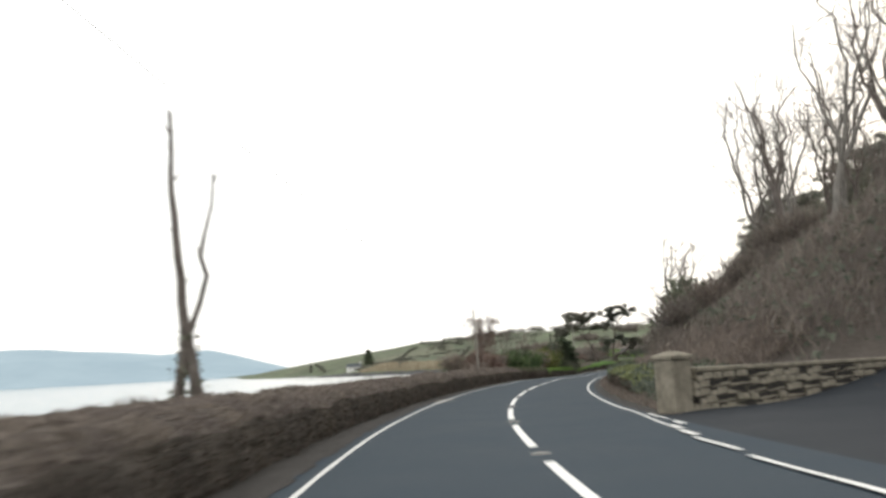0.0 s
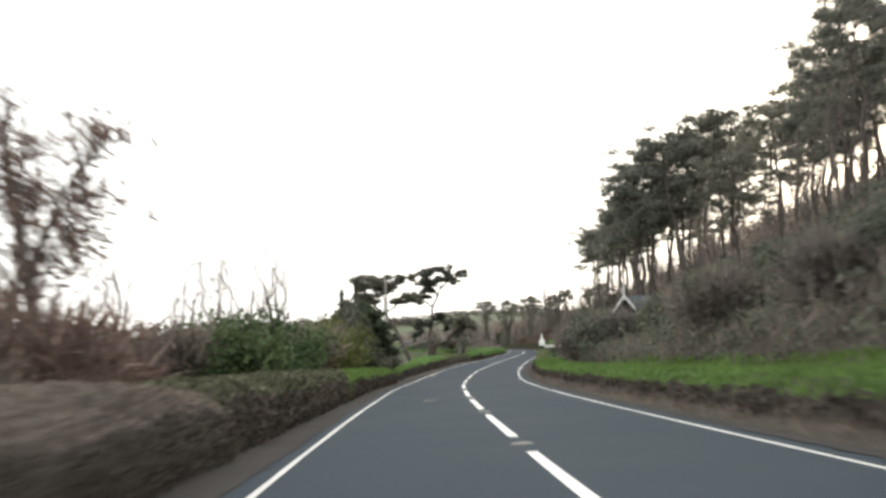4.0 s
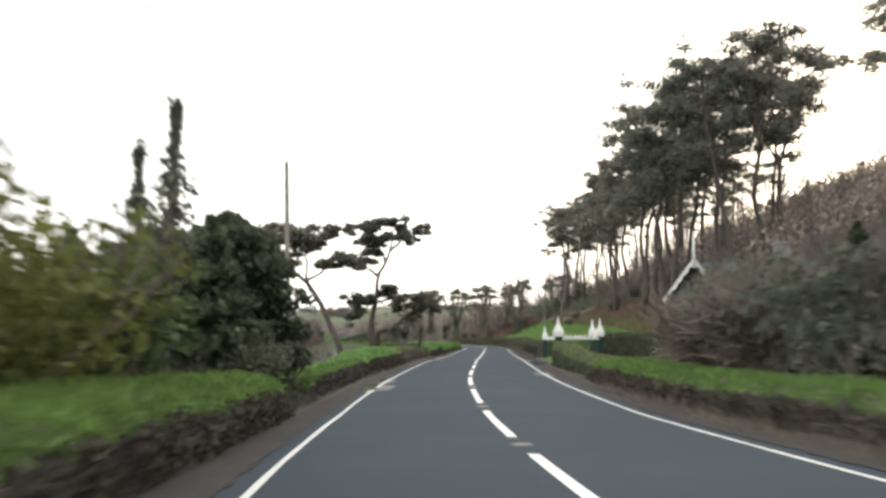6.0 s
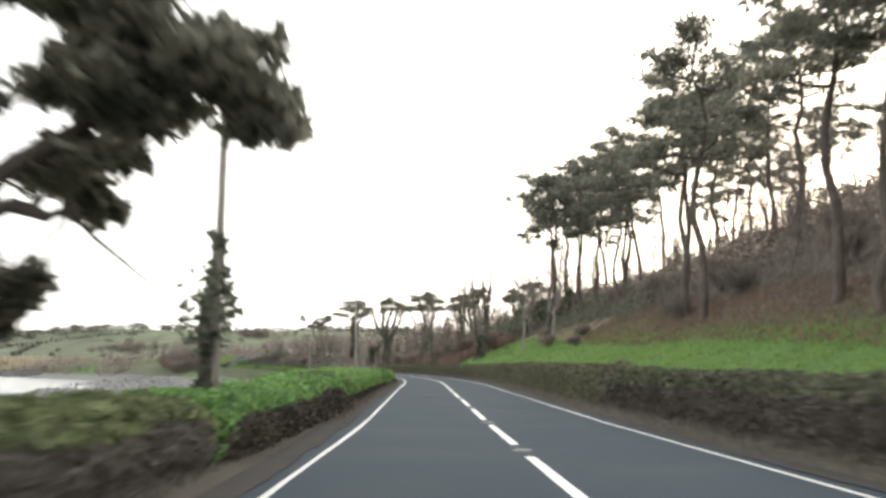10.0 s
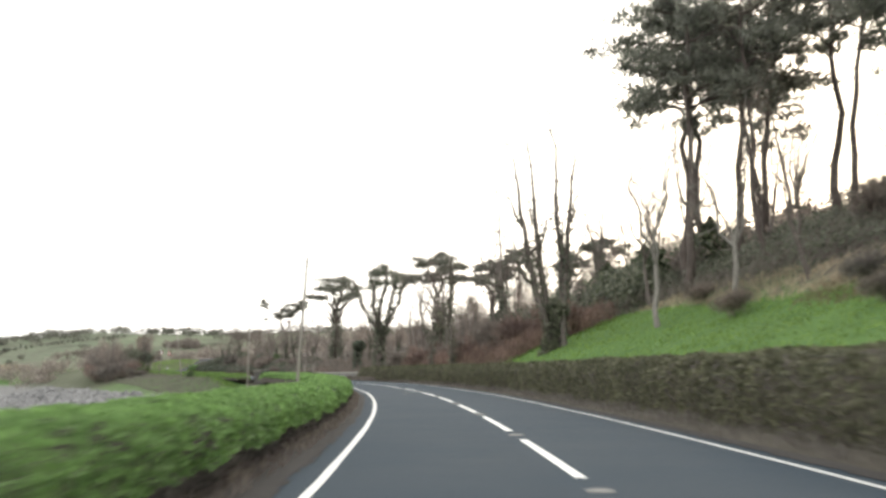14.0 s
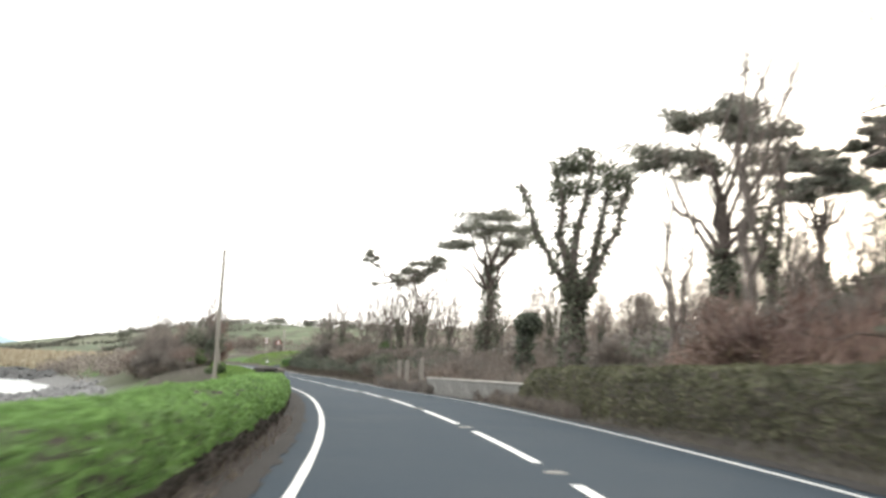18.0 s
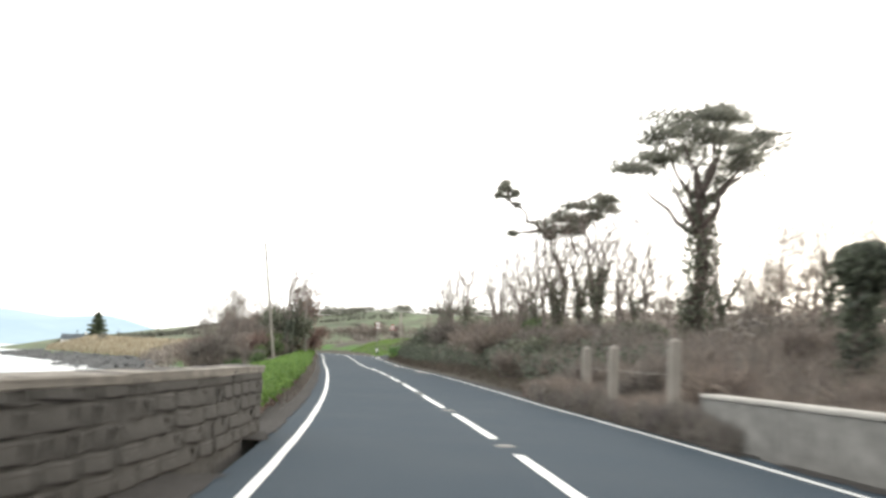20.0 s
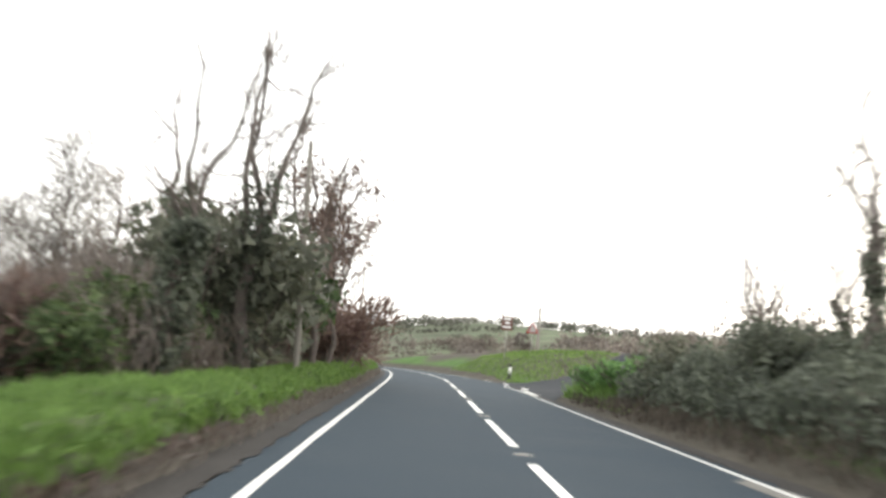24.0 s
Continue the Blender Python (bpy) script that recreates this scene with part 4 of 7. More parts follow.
for s, d in scatter(16, (98, 150), (20, 34), 4.0, 4):
    k = f"pine{rng.randint(5)}" if s > 118 else f"ivytall{rng.randint(2)}"
    plant(k, s, d, rng.uniform(0, 360), rng.uniform(0.5, 0.68))
# bare trees among them
for s, d in scatter(13, (56, 92), (14, 25), 3.2, 5):
    plant(f"{'pale' if rng.rand() < 0.35 else 'bare'}{rng.randint(2)}", s, d, rng.uniform(0, 360), rng.uniform(1.05, 1.35))
for s, d in scatter(26, (175, 345), (17, 40), 4, 6):
    plant(f"bare{rng.randint(4)}", s, d, rng.uniform(0, 360), rng.uniform(0.55, 0.95))
for s, d in scatter(14, (90, 170), (14, 30), 4, 16):
    plant(f"bare{rng.randint(4)}", s, d, rng.uniform(0, 360), rng.uniform(0.5, 0.8))
# grey woodland that closes the hillside beyond the pines
for s, d in scatter(56, (322, 428), (19, 62), 4.4, 41):
    plant(f"wood{rng.randint(4)}", s, d, rng.uniform(0, 360), rng.uniform(0.75, 1.1) * np.interp(s, [322, 350, 372, 420], [0.42, 0.58, 0.85, 0.66]))
for s, d in scatter(14, (190, 318), (26, 50), 6, 42):
    plant(f"wood{rng.randint(4)}", s, d, rng.uniform(0, 360), rng.uniform(0.5, 0.7))
# undergrowth over the slope
for s, d in scatter(36, (58, 150), (7.8, 16), 2.6, 8):
    plant(f"{'brown' if rng.rand() < (0.75 if s < 92 else 0.35) else 'darkbush'}{rng.randint(2)}", s, d, rng.uniform(0, 360), rng.uniform(0.9, 1.5) * np.interp(s, [88, 100, 150], [1, 0.66, 0.6]))
for s, d in scatter(16, (-30, 34), (17, 40), 4.5, 18):
    plant(f"{'brown' if rng.rand() < 0.5 else 'darkbush'}{rng.randint(2)}", s, d, rng.uniform(0, 360), rng.uniform(1.2, 1.9))
for s, d in scatter(24, (178, 350), (18, 30), 3.0, 9):
    plant(f"brown{rng.randint(3)}", s, d, rng.uniform(0, 360), rng.uniform(0.7, 1.1))
thicket("brown leafless brushwood covering the wooded slope", (42, 98), (7.0, 42), 2.6, 34000, BROWN_LEAF, 601, 0.13)
thicket("low brown brushwood on the slope below the pines", (96, 148), (7.0, 42), 1.6, 28000, BROWN_LEAF, 631, 0.12)
thicket("dark bramble leaves among the brushwood below the pines", (92, 150), (7, 17), 1.7, 16000, IVY, 637, 0.12, 1.5, 0.1)
thicket("brown bramble on the corner bank", (33, 60), (5.6, 9.5), 1.1, 14000, BROWN_LEAF, 609, 0.1)
thicket("dark ivy and bramble leaves on the corner bank", (27, 62), (4.1, 6.6), 1.0, 8000, IVY, 636, 0.11, 1.5, 0.1)
thicket("brown brushwood behind the side road wall", (31, 44), (8.5, 34), 2.8, 9000, BROWN_LEAF, 608, 0.14)
thicket("brown leafless brushwood behind the lodge", (146, 176), (19, 42), 2.6, 26000, BROWN_LEAF, 606)
thicket("brown leafless brushwood under the pines", (176, 300), (20.5, 60), 3.6, 36000, BROWN_LEAF, 602, 0.15)
thicket("brown leafless brushwood above the bend", (300, 352), (17.5, 50), 1.9, 22000, BROWN_LEAF, 607, 0.14)
thicket("rust-brown dead bracken at the foot of the pines", (188, 290), (15.0, 22), 0.7, 20000, BRACKEN, 633, 0.1, 5)
thicket("pale dead grass along the top of the field", (286, 314), (16.5, 21), 0.6, 6000, REED, 634, 0.06, 8)
thicket("dark bramble and ivy on the slope beneath the pines", (280, 326), (19.5, 36), 2.8, 18000, IVY, 640, 0.16, 1.5, 0.1)
thicket("dark ivy and bramble in the brushwood", (30, 148), (8.5, 36), 2.4, 24000, IVY, 603, 0.2, 1.5, 0.1)
thicket("reddish thorn brushwood behind the hedge", (316, 352), (7.5, 16), 2.4, 30000, RUSSET_LEAF, 604, 0.1, 8)
thicket("brown brushwood around the side road", (-30, 30), (17, 50), 3.0, 12000, BROWN_LEAF, 605, 0.15)
for s, d in scatter(20, (318, 350), (8, 16), 2.2, 10):
    plant(f"{'russet' if rng.rand() < 0.55 else 'brown'}{rng.randint(2)}", s, d, rng.uniform(0, 360), rng.uniform(0.75, 1.2))
# the thicket beside the lodge
for s, d, k, z in ((137.5, 7.2, "darkbush0", 1.15), (140, 6.9, "brown1", 1.15), (141.2, 8.4, "darkbush1", 1.25), (143, 9.8, "darkbush0", 1.2), (135, 7.6, "brown0", 1.1), (131, 8.0, "darkbush1", 1.0)):
    plant(k, s, d, s * 21, z)
for s, d in scatter(14, (128, 146), (9.2, 20), 2.6, 11) + scatter(8, (146, 158), (13, 20), 2.6, 13):
    plant(f"{'darkbush' if rng.rand() < 0.5 else 'brown'}{rng.randint(2)}", s, d, rng.uniform(0, 360), rng.uniform(0.85, 1.2))
for s, d in ((151, 15), (155, 17.5), (140, 17)):
    plant("conifer0", s, d, s * 7, 0.6)
# the ivy-clad trees by the first bend
for s, d, k, z in ((66, 8.5, "ivy0", 0.62), (72, 9.5, "ivy1", 0.6), (90, 10, "darkbush0", 1.3), (99, 9.5, "brown1", 1.15), (63, 10, "darkbush1", 1.0), (83, 9, "darkbush1", 1.1), (108, 9.5, "darkbush0", 0.95), (116, 10, "brown2", 1.0)):
    plant(k, s, d, s * 31, z)

# ---- single trees that stand out beside the road ----
plant("pale0", 303, 13.5, 60, 0.95)
plant("pale1", 298, 16, 200, 0.9)
for s, d in scatter(9, (326, 352), (12, 25), 3, 26):
    plant(f"bare{rng.randint(4)}", s, d, rng.uniform(0, 360), rng.uniform(0.5, 0.7))
plant("pale0", 338, 31, 60, 1.0)
plant("pale1", 322, 25, 10, 1.0)
plant("bare2", 345, 8.8, 10, 0.9)
plant("ivy1", 352, 13, 10, 0.95)
for s, d, k, z, t in ((337, 14, "ivy1", 0.9, 30), (350, 19, "bare3", 1.0, 60), (358, 24, "bare0", 1.0, 200), (343, 27, "ivy0", 0.95, 10), (365, 22, "bare1", 0.8, 45), (356, 11, "bare2", 0.8, 100), (362, 14.5, "bare0", 0.7, 0)):
    plant(k, s, d, t, z)
for s, d in scatter(14, (352, 400), (14, 34), 4.0, 21):
    plant(f"{'brown' if rng.rand() < 0.8 else 'green'}{rng.randint(2)}", s, d, rng.uniform(0, 360), rng.uniform(0.6, 1.0))


# thin bare woodland behind the bridge
for s, d in scatter(22, (346, 425), (15, 34), 3.4, 24):
    plant(f"{'ivy' if rng.rand() < 0.3 else 'bare'}{rng.randint(3)}", s, d, rng.uniform(0, 360), rng.uniform(0.42, 0.66))


def umbrella(rng, label, height, width, base, radius, lean, ivy, name="pine_tree"):
    """A pine with a clear trunk, rising limbs and a domed flat-bottomed crown; ivy on its stem."""
    root = thing(name, label, "tree", "roadside pines")
    stem, limbs, tris = Tubes(), Tubes(), []
    trunk = bent(rng, (0, 0, -0.5), (lean, 0, height * base), 9, 0.12)
    stem.add(trunk, np.linspace(radius, radius * 0.6, 9), 9)
    for k in range(13):
        a = 2.4 * k + rng.uniform(-0.3, 0.3)
        q = width * 0.5 * math.sqrt((k + 0.7) / 13)
        c = np.array([lean * 1.2 + math.cos(a) * q, math.sin(a) * q, height * (0.97 - 0.24 * (q / width * 2) ** 1.5) + rng.uniform(-0.3, 0.3)])
        start = trunk[-1 - rng.randint(3)]
        limbs.add(bent(rng, start, c, 7, 0.3, 0.06 * height * q / width), np.linspace(radius * 0.42, 0.03, 7), 5)
        for j in range(4):
            tris.append(needle_clump(rng, c + rng.normal(size=3) * [0.55, 0.55, 0.2], width * rng.uniform(0.08, 0.14), 0.45, 190, 0.12))
    for k in range(12):
        f = rng.randint(3, 9)
        a = rng.uniform(0, 6.28)
        e = trunk[f] + np.array([math.cos(a), math.sin(a), rng.uniform(-0.2, 0.4)]) * rng.uniform(0.8, 2.2)
        limbs.add(bent(rng, trunk[f], e, 5, 0.35), np.linspace(0.05, 0.012, 5), 3)
    part_mesh("trunk", stem.mesh("trunk", PINE_BARK), root)
    tagged(part_mesh("branchwork", limbs.mesh("branchwork", PINE_BARK), root), kind="stuff")
    part_mesh("crown", leaf_mesh("crown", tris, NEEDLES), root)
    if ivy:
        n = int(2600 * ivy)
        f = rng.uniform(0, ivy, n)
        c = np.stack([np.interp(f, np.linspace(0, 1, 9), trunk[:, k]) for k in range(3)], -1)
        a = rng.uniform(0, 6.28, n)
        out = (radius * 0.8 + rng.uniform(0, radius * 1.5, n))[:, None] * np.stack([np.cos(a), np.sin(a), rng.normal(size=n) * 0.4], -1)
        part_mesh("ivy", leaf_mesh("ivy", leaf_array(rng, c + out, 0.2, 1.3), IVY), root, "dark ivy sleeve")
    return root


def stand(ob, s, d, turn=0.0, size=1.0):
    p = ground_at(s, d)
    ob.matrix_basis = pose(p.x, p.y, p.z, 0, 0, heading(s) + turn) @ Matrix.Scale(size, 4)
    return ob


IVY_PINE = "umbrella-crowned pine with an ivy-clad trunk"
stand(umbrella(R(201), IVY_PINE, 15.0, 9.2, 0.64, 0.46, 0.6, 0.98), 405.5, 16.9)
stand(make_shaped_pine(R(202), "small wind-slanted pine on crooked forked limbs", [(0, 0, -0.5), (-0.1, 0, 2.5), (0.2, 0, 4.6), (-0.1, 0, 6.2)], [0.16, 0.14, 0.12, 0.1],
                       [((-0.1, 0, 6.2), (-1.2, 0.1, 8.2)), ((0.2, 0, 4.6), (1.1, 0.2, 7.2)), ((1.1, 0.2, 7.2), (0.3, 0.2, 9.3)), ((0.3, 0.2, 9.3), (2.4, 0, 10.4)), ((-0.1, 0, 6.2), (-2.3, -2.4, 8.6)), ((-2.3, -2.4, 8.6), (-5.2, -5.7, 10.0)), ((-2.3, -2.4, 8.6), (-4.6, -3.2, 8.1))],
                       [(-1.4, 0.2, 8.7, 0.5), (-0.6, -0.2, 9.2, 0.65), (0.3, 0.2, 9.7, 0.75), (1.2, 0, 10.2, 0.8), (2.1, 0.2, 10.7, 0.75), (2.9, -0.1, 11.1, 0.6), (1.0, 0.3, 9.2, 0.45), (0.2, -0.3, 8.9, 0.4), (-5.8, -6.2, 10.1, 0.24), (-5.3, -5.8, 10.6, 0.26), (-4.9, -5.2, 10.4, 0.24), (-5.2, -5.3, 11.0, 0.2), (-4.5, -4.6, 9.8, 0.16), (-4.5, -3.2, 8.1, 0.2)], 75, loose=1.45), 419.6, 13.1)
for n, (s, d, height, width, radius, lean, ivy) in enumerate(((363, 16.7, 15.2, 7.4, 0.36, 0.3, 0.8), (373, 29.2, 11.6, 5.2, 0.26, -0.2, 0.6), (368, 30.1, 12.6, 4.2, 0.22, 0.3, 0.3), (373, 40.7, 9.8, 5.0, 0.24, 0.2, 0.3), (366, 42, 9.6, 5.2, 0.24, -0.3, 0.3))):
    stand(umbrella(R(204 + n), IVY_PINE if ivy > 0.5 else "flat-topped pine on the wooded slope", height, width, 0.62, radius, lean, ivy), s, d)


def ivy_mast(rng, height, thick, radius, lean, arms, label):
    """A tall dead stem: ivy on its stout lower part, a thin bare top and a few broken arms (start height, reach, rise)."""
    root = thing("ivy_tree", label, "tree", "ivy-clad trees")
    stem, limbs, tris = Tubes(), Tubes(), []
    line = bent(rng, (0, 0, -0.5), (lean, 0, height), 14, 0.07)
    stem.add(line, np.interp(line[:, 2], [0, thick, height], [radius, radius * 0.62, 0.03]), 7)
    lines = [(line, int(120 * thick), thick)]
    for z, reach, rise in arms:
        at = np.array([np.interp(z, line[:, 2], line[:, c]) for c in range(3)])
        arm = bent(rng, at, at + [reach, rng.uniform(-0.6, 0.6), rise], 8, 0.2, 0.15)
        stem.add(arm, np.linspace(radius * 0.5, 0.03, 8), 6)
        lines.append((arm, 110, z + rise * 0.6))
        for k in range(5):
            p = arm[rng.randint(2, 8)]
            limbs.add(bent(rng, p, p + rng.normal(size=3) * [0.8, 0.8, 0.4], 4, 0.4), [0.03, 0.022, 0.016, 0.008], 3)
    for k in range(46):
        p = line[rng.randint(4, 14)]
        limbs.add(bent(rng, p, p + rng.normal(size=3) * [0.8, 0.8, 0.35] + [0, 0, 0.2], 4, 0.4), [0.03, 0.022, 0.016, 0.008], 3)
    for path, n, top in lines:
        f = rng.uniform(0, 1, n)
        c = np.stack([np.interp(f, np.linspace(0, 1, len(path)), path[:, k]) for k in range(3)], -1)
        c = c[c[:, 2] < top * rng.uniform(0.75, 1.15, n)]
        tris.append(leaf_array(rng, c + rng.normal(size=c.shape) * [0.2, 0.2, 0.25] * (0.5 + radius * 2), 0.17, 1.3))
    part_mesh("trunk", stem.mesh("trunk", GREY_BARK), root)
    tagged(part_mesh("branchwork", limbs.mesh("branchwork", TWIG_BARK), root), kind="stuff")
    part_mesh("ivy", leaf_mesh("ivy", tris, IVY), root, "dark ivy on the stem")
    return root


MAST = "tall broken stem sleeved in dark ivy with bare shoots"
stand(ivy_mast(R(251), 9.6, 8.0, 0.17, -0.3, ((4.6, -2.2, 3.6), (8.6, 1.2, 1.2)), MAST), 330, 7.4)
stand(ivy_mast(R(252), 14.5, 6.0, 0.17, -0.9, ((5.6, -2.4, 1.2), (7.0, 2.4, 2.0)), MAST), 326.8, 11.2)
stand(ivy_mast(R(253), 9.0, 5.5, 0.2, 0.5, ((4.8, 1.6, 1.4), (6.0, -1.4, 1.0)), MAST), 337, 13.5)
for n, (s, d, height, lean) in enumerate(((311.4, 9.7, 13.5, -2.9), (311.7, 9.9, 14.5, -1.7), (311.2, 10.0, 15.5, -0.3), (310.9, 10.2, 14.0, 1.0))):
    stand(ivy_mast(R(261 + n), height, 7.5, 0.24, lean, ((4.0, -1.6 + n, 3.4), (6.0, 1.4 - n * 0.7, 2.6), (8.0, -0.9 + 0.5 * n, 2.0)), MAST), s, d)
stand(ivy_mast(R(254), 6.0, 3.6, 0.13, 0.1, ((3.4, -0.9, 1.0),), MAST), 333.5, 6.4)


def great_ivy_tree(rng):
    """A stout trunk wrapped in ivy that forks into upright limbs, some broken off."""
    root = thing("ivy_tree", "stout forked tree wrapped in dark ivy with broken limbs", "tree", "ivy-clad trees")
    stem, limbs, tris = Tubes(), Tubes(), []
    trunk = bent(rng, (0, 0, -0.5), (0.3, 0, 6.2), 8, 0.08)
    lines = [(trunk, np.linspace(0.62, 0.5, 8))]
    for end, r in (((-3.2, 0.3, 12.4), 0.24), ((-0.9, 0.8, 13.6), 0.3), ((0.8, -0.6, 14.2), 0.3), ((2.4, 0.4, 13.4), 0.28), ((3.6, -0.3, 13.0), 0.22)):
        lines.append((bent(rng, (0.3, 0, 5.6), end, 9, 0.18, 0.5), np.linspace(r, 0.09, 9)))
    for line, r in lines:
        stem.add(line, r, 8)
        n = 900 if line is trunk else 420
        f = rng.uniform(0, 1, n) ** (1.0 if line is trunk else 1.4)
        c = np.stack([np.interp(f, np.linspace(0, 1, len(line)), line[:, k]) for k in range(3)], -1)
        rr = np.interp(f, np.linspace(0, 1, len(line)), r)
        a = rng.uniform(0, 6.28, n)
        out = (rr + rng.uniform(0, 0.5, n) * (1 - f * 0.6))[:, None] * np.stack([np.cos(a), np.sin(a), rng.normal(size=n) * 0.4], -1)
        tris.append(leaf_array(rng, c + out, 0.24, 1.3))
        for k in range(9):
            p = line[rng.randint(3, len(line))]
            limbs.add(bent(rng, p, p + rng.normal(size=3) * [1.1, 1.1, 0.7] + [0, 0, 0.5], 5, 0.4), np.linspace(0.05, 0.01, 5), 3)
    for x, z in ((-0.6, 13.4), (1.2, 14.0), (2.8, 13.2), (0.2, 12.6), (3.4, 12.4)):
        for j in range(3):
            tris.append(needle_clump(rng, np.array([x, 0, z]) + rng.normal(size=3) * [0.7, 0.7, 0.3], 0.9, 0.6, 240, 0.12))
    part_mesh("trunk", stem.mesh("trunk", GREY_BARK), root)
    tagged(part_mesh("branchwork", limbs.mesh("branchwork", TWIG_BARK), root), kind="stuff")
    part_mesh("ivy", leaf_mesh("ivy", tris, IVY), root, "dark ivy over trunk and limbs")
    return root


stand(great_ivy_tree(R(210)), 374, 13.2)


def ivy_stump(rng, height, r):
    root = thing("ivy_stump", "tall stump swallowed by rounded dark ivy", "tree")
    stem, tris = Tubes(), []
    line = bent(rng, (0, 0, -0.4), (0.5, 0, height * 0.8), 7, 0.1)
    stem.add(line, np.linspace(0.3, 0.2, 7), 7)
    n = 1500
    f = rng.uniform(0, 1, n)
    c = np.stack([np.interp(f, np.linspace(0, 1, 7), line[:, k]) for k in range(3)], -1)
    tris.append(leaf_array(rng, c + in_ball(rng, n) * [0.7, 0.7, 0.4], 0.2, 1.3))
    tris.append(leaf_array(rng, in_ball(rng, 1300) * [r, r, r * 0.8] + [0.6, 0, height - r * 0.75], 0.2, 1.3))
    part_mesh("trunk", stem.mesh("trunk", GREY_BARK), root)
    part_mesh("ivy", leaf_mesh("ivy", tris, IVY), root)
    return root


stand(ivy_stump(R(211), 4.8, 0.95), 379, 11.6)
stand(ivy_stump(R(213), 4.6, 0.6), 442.4, -6.6, 0, 0.72)
stand(ivy_stump(R(212), 3.4, 0.85), 311.4, 9.4)

# ---- trees and scrub on the right before the junction ----
for s, d in scatter(40, (381, 456), (5.6, 11.5), 2.0, 22):
    k = "brown" if rng.rand() < (0.72 if s < 428 else 0.15) else ("darkbush" if rng.rand() < 0.85 else "green")
    plant(f"{k}{rng.randint(2)}", s, d, rng.uniform(0, 360), rng.uniform(0.62, 0.95) * np.interp(s, [380, 400, 428, 434, 442, 449, 456], [0.7, 1, 1, 1.2, 1.1, 0.8, 0.6]))
for s, d, k, z in ((403, 12, "bare2", 0.5), (409, 10.5, "bare0", 0.48), (413, 12.5, "bare1", 0.5), (407, 14, "ivy2", 0.5), (418, 8.5, "bare3", 0.42), (422, 11.5, "bare2", 0.5), (401, 7.6, "bare2", 0.66), (398, 9.3, "ivy0", 0.66), (401.5, 10.5, "ivy1", 0.62), (404, 8.6, "ivy2", 0.5), (448, 8.5, "ivy1", 0.36), (431, 6.6, "bare0", 0.7), (424, 9.3, "bare1", 0.62), (438, 7.7, "ivy1", 0.58), (434, 8.6, "ivy2", 0.62), (444, 7.4, "ivy0", 0.56), (451, 7.4, "bare3", 0.36), (441, 9.5, "bare2", 0.66), (417, 10, "bare2", 0.6), (428, 12, "ivy2", 0.55), (410, 12, "ivy0", 0.7), (400, 13, "bare3", 0.65), (396, 10, "bare0", 0.55), (456, 9.5, "bare1", 0.4), (415, 7.6, "bare1", 0.62), (409, 7.8, "bare3", 0.5), (412, 9.5, "ivy2", 0.5), (405, 9, "ivy1", 0.6)):
    plant(k, s, d, s * 17, z)

# ---- left side: first bend ----


# evergreens behind the crest of the field
for n, (s, d) in enumerate(((322, 21), (325, 23.5), (328, 20.5), (330, 25), (333, 22.5), (326, 28), (334, 27.5), (320, 25.5), (337, 31), (331, 30))):
    plant("dome0", s, d, 70 * n, 0.64 + 0.06 * (n % 4))


def split_dead_tree(rng):
    """A dead tree: two ivy-wrapped legs that meet, a long bare pole and a crooked arm."""
    root = thing("dead_tree", "dead tree with two ivy legs, tall pole and crooked arm", "tree")
    stem, arm, tris = Tubes(), Tubes(), []
    a = bent(rng, (0.5, 0, -0.8), (0.02, 0, 2.6), 6, 0.06)
    b = bent(rng, (-0.62, 0.1, -0.8), (-0.02, 0, 2.4), 6, 0.06)
    stem.add(a, np.linspace(0.2, 0.13, 6), 8)
    stem.add(b, np.linspace(0.17, 0.12, 6), 8)
    stem.add(bent(rng, (0, 0, 2.4), (-0.32, 0, 8.4), 12, 0.05), np.linspace(0.14, 0.05, 12), 8)
    crook = [(0, 0, 2.5), (0.35, 0, 3.4), (0.55, 0, 4.1), (0.38, 0.05, 4.6), (0.5, 0, 5.1), (0.72, 0, 5.9), (0.78, 0, 6.7)]
    arm.add(np.array(crook, float), [0.09, 0.08, 0.07, 0.07, 0.055, 0.04, 0.03], 6)
    for p, q in (((-0.1, 0, 3.8), (0.12, 0, 4.1)), ((-0.22, 0, 6.6), (0.02, 0, 6.8)), ((-0.16, 0, 5.2), (-0.4, 0, 5.35)), ((0.74, 0, 6.4), (0.9, 0, 6.7)), ((-0.3, 0, 7.8), (-0.48, 0, 8.1)), ((0.4, 0, 4.6), (0.25, 0, 4.9))):
        arm.add(bent(rng, p, q, 4, 0.3), [0.04, 0.03, 0.02, 0.012], 4)
    for line in (a, b):
        c = line[rng.randint(0, 6, 260)] + rng.normal(size=(260, 3)) * [0.14, 0.14, 0.25]
        tris.append(leaf_array(rng, c, 0.11, 1.3))
    part_mesh("trunk", stem.mesh("trunk", GREY_BARK), root)
    part_mesh("arm", arm.mesh("arm", GREY_BARK), root)
    part_mesh("ivy", leaf_mesh("ivy", tris, IVY), root)
    return root


stand(split_dead_tree(R(220)), 25.2, -8.0)
for s, d, k, z in ((90, -7.6, "russet0", 1.2), (94, -8.6, "russet1", 1.2), (94, -11, "brown0", 1.1), (103, -9, "brown1", 1.2), (28, -6.2, "brown2", 0.35), (20, -7.5, "brown0", 0.4), (36, -6.4, "brown1", 0.4), (60, -6.5, "brown1", 0.35), (48, -7, "brown2", 0.35), (76, -7, "brown0", 0.4), (86, -8, "brown2", 0.7)):
    plant(k, s, d, s * 13, z)
plant("redtree", 90, -7.8, 15, 0.95)
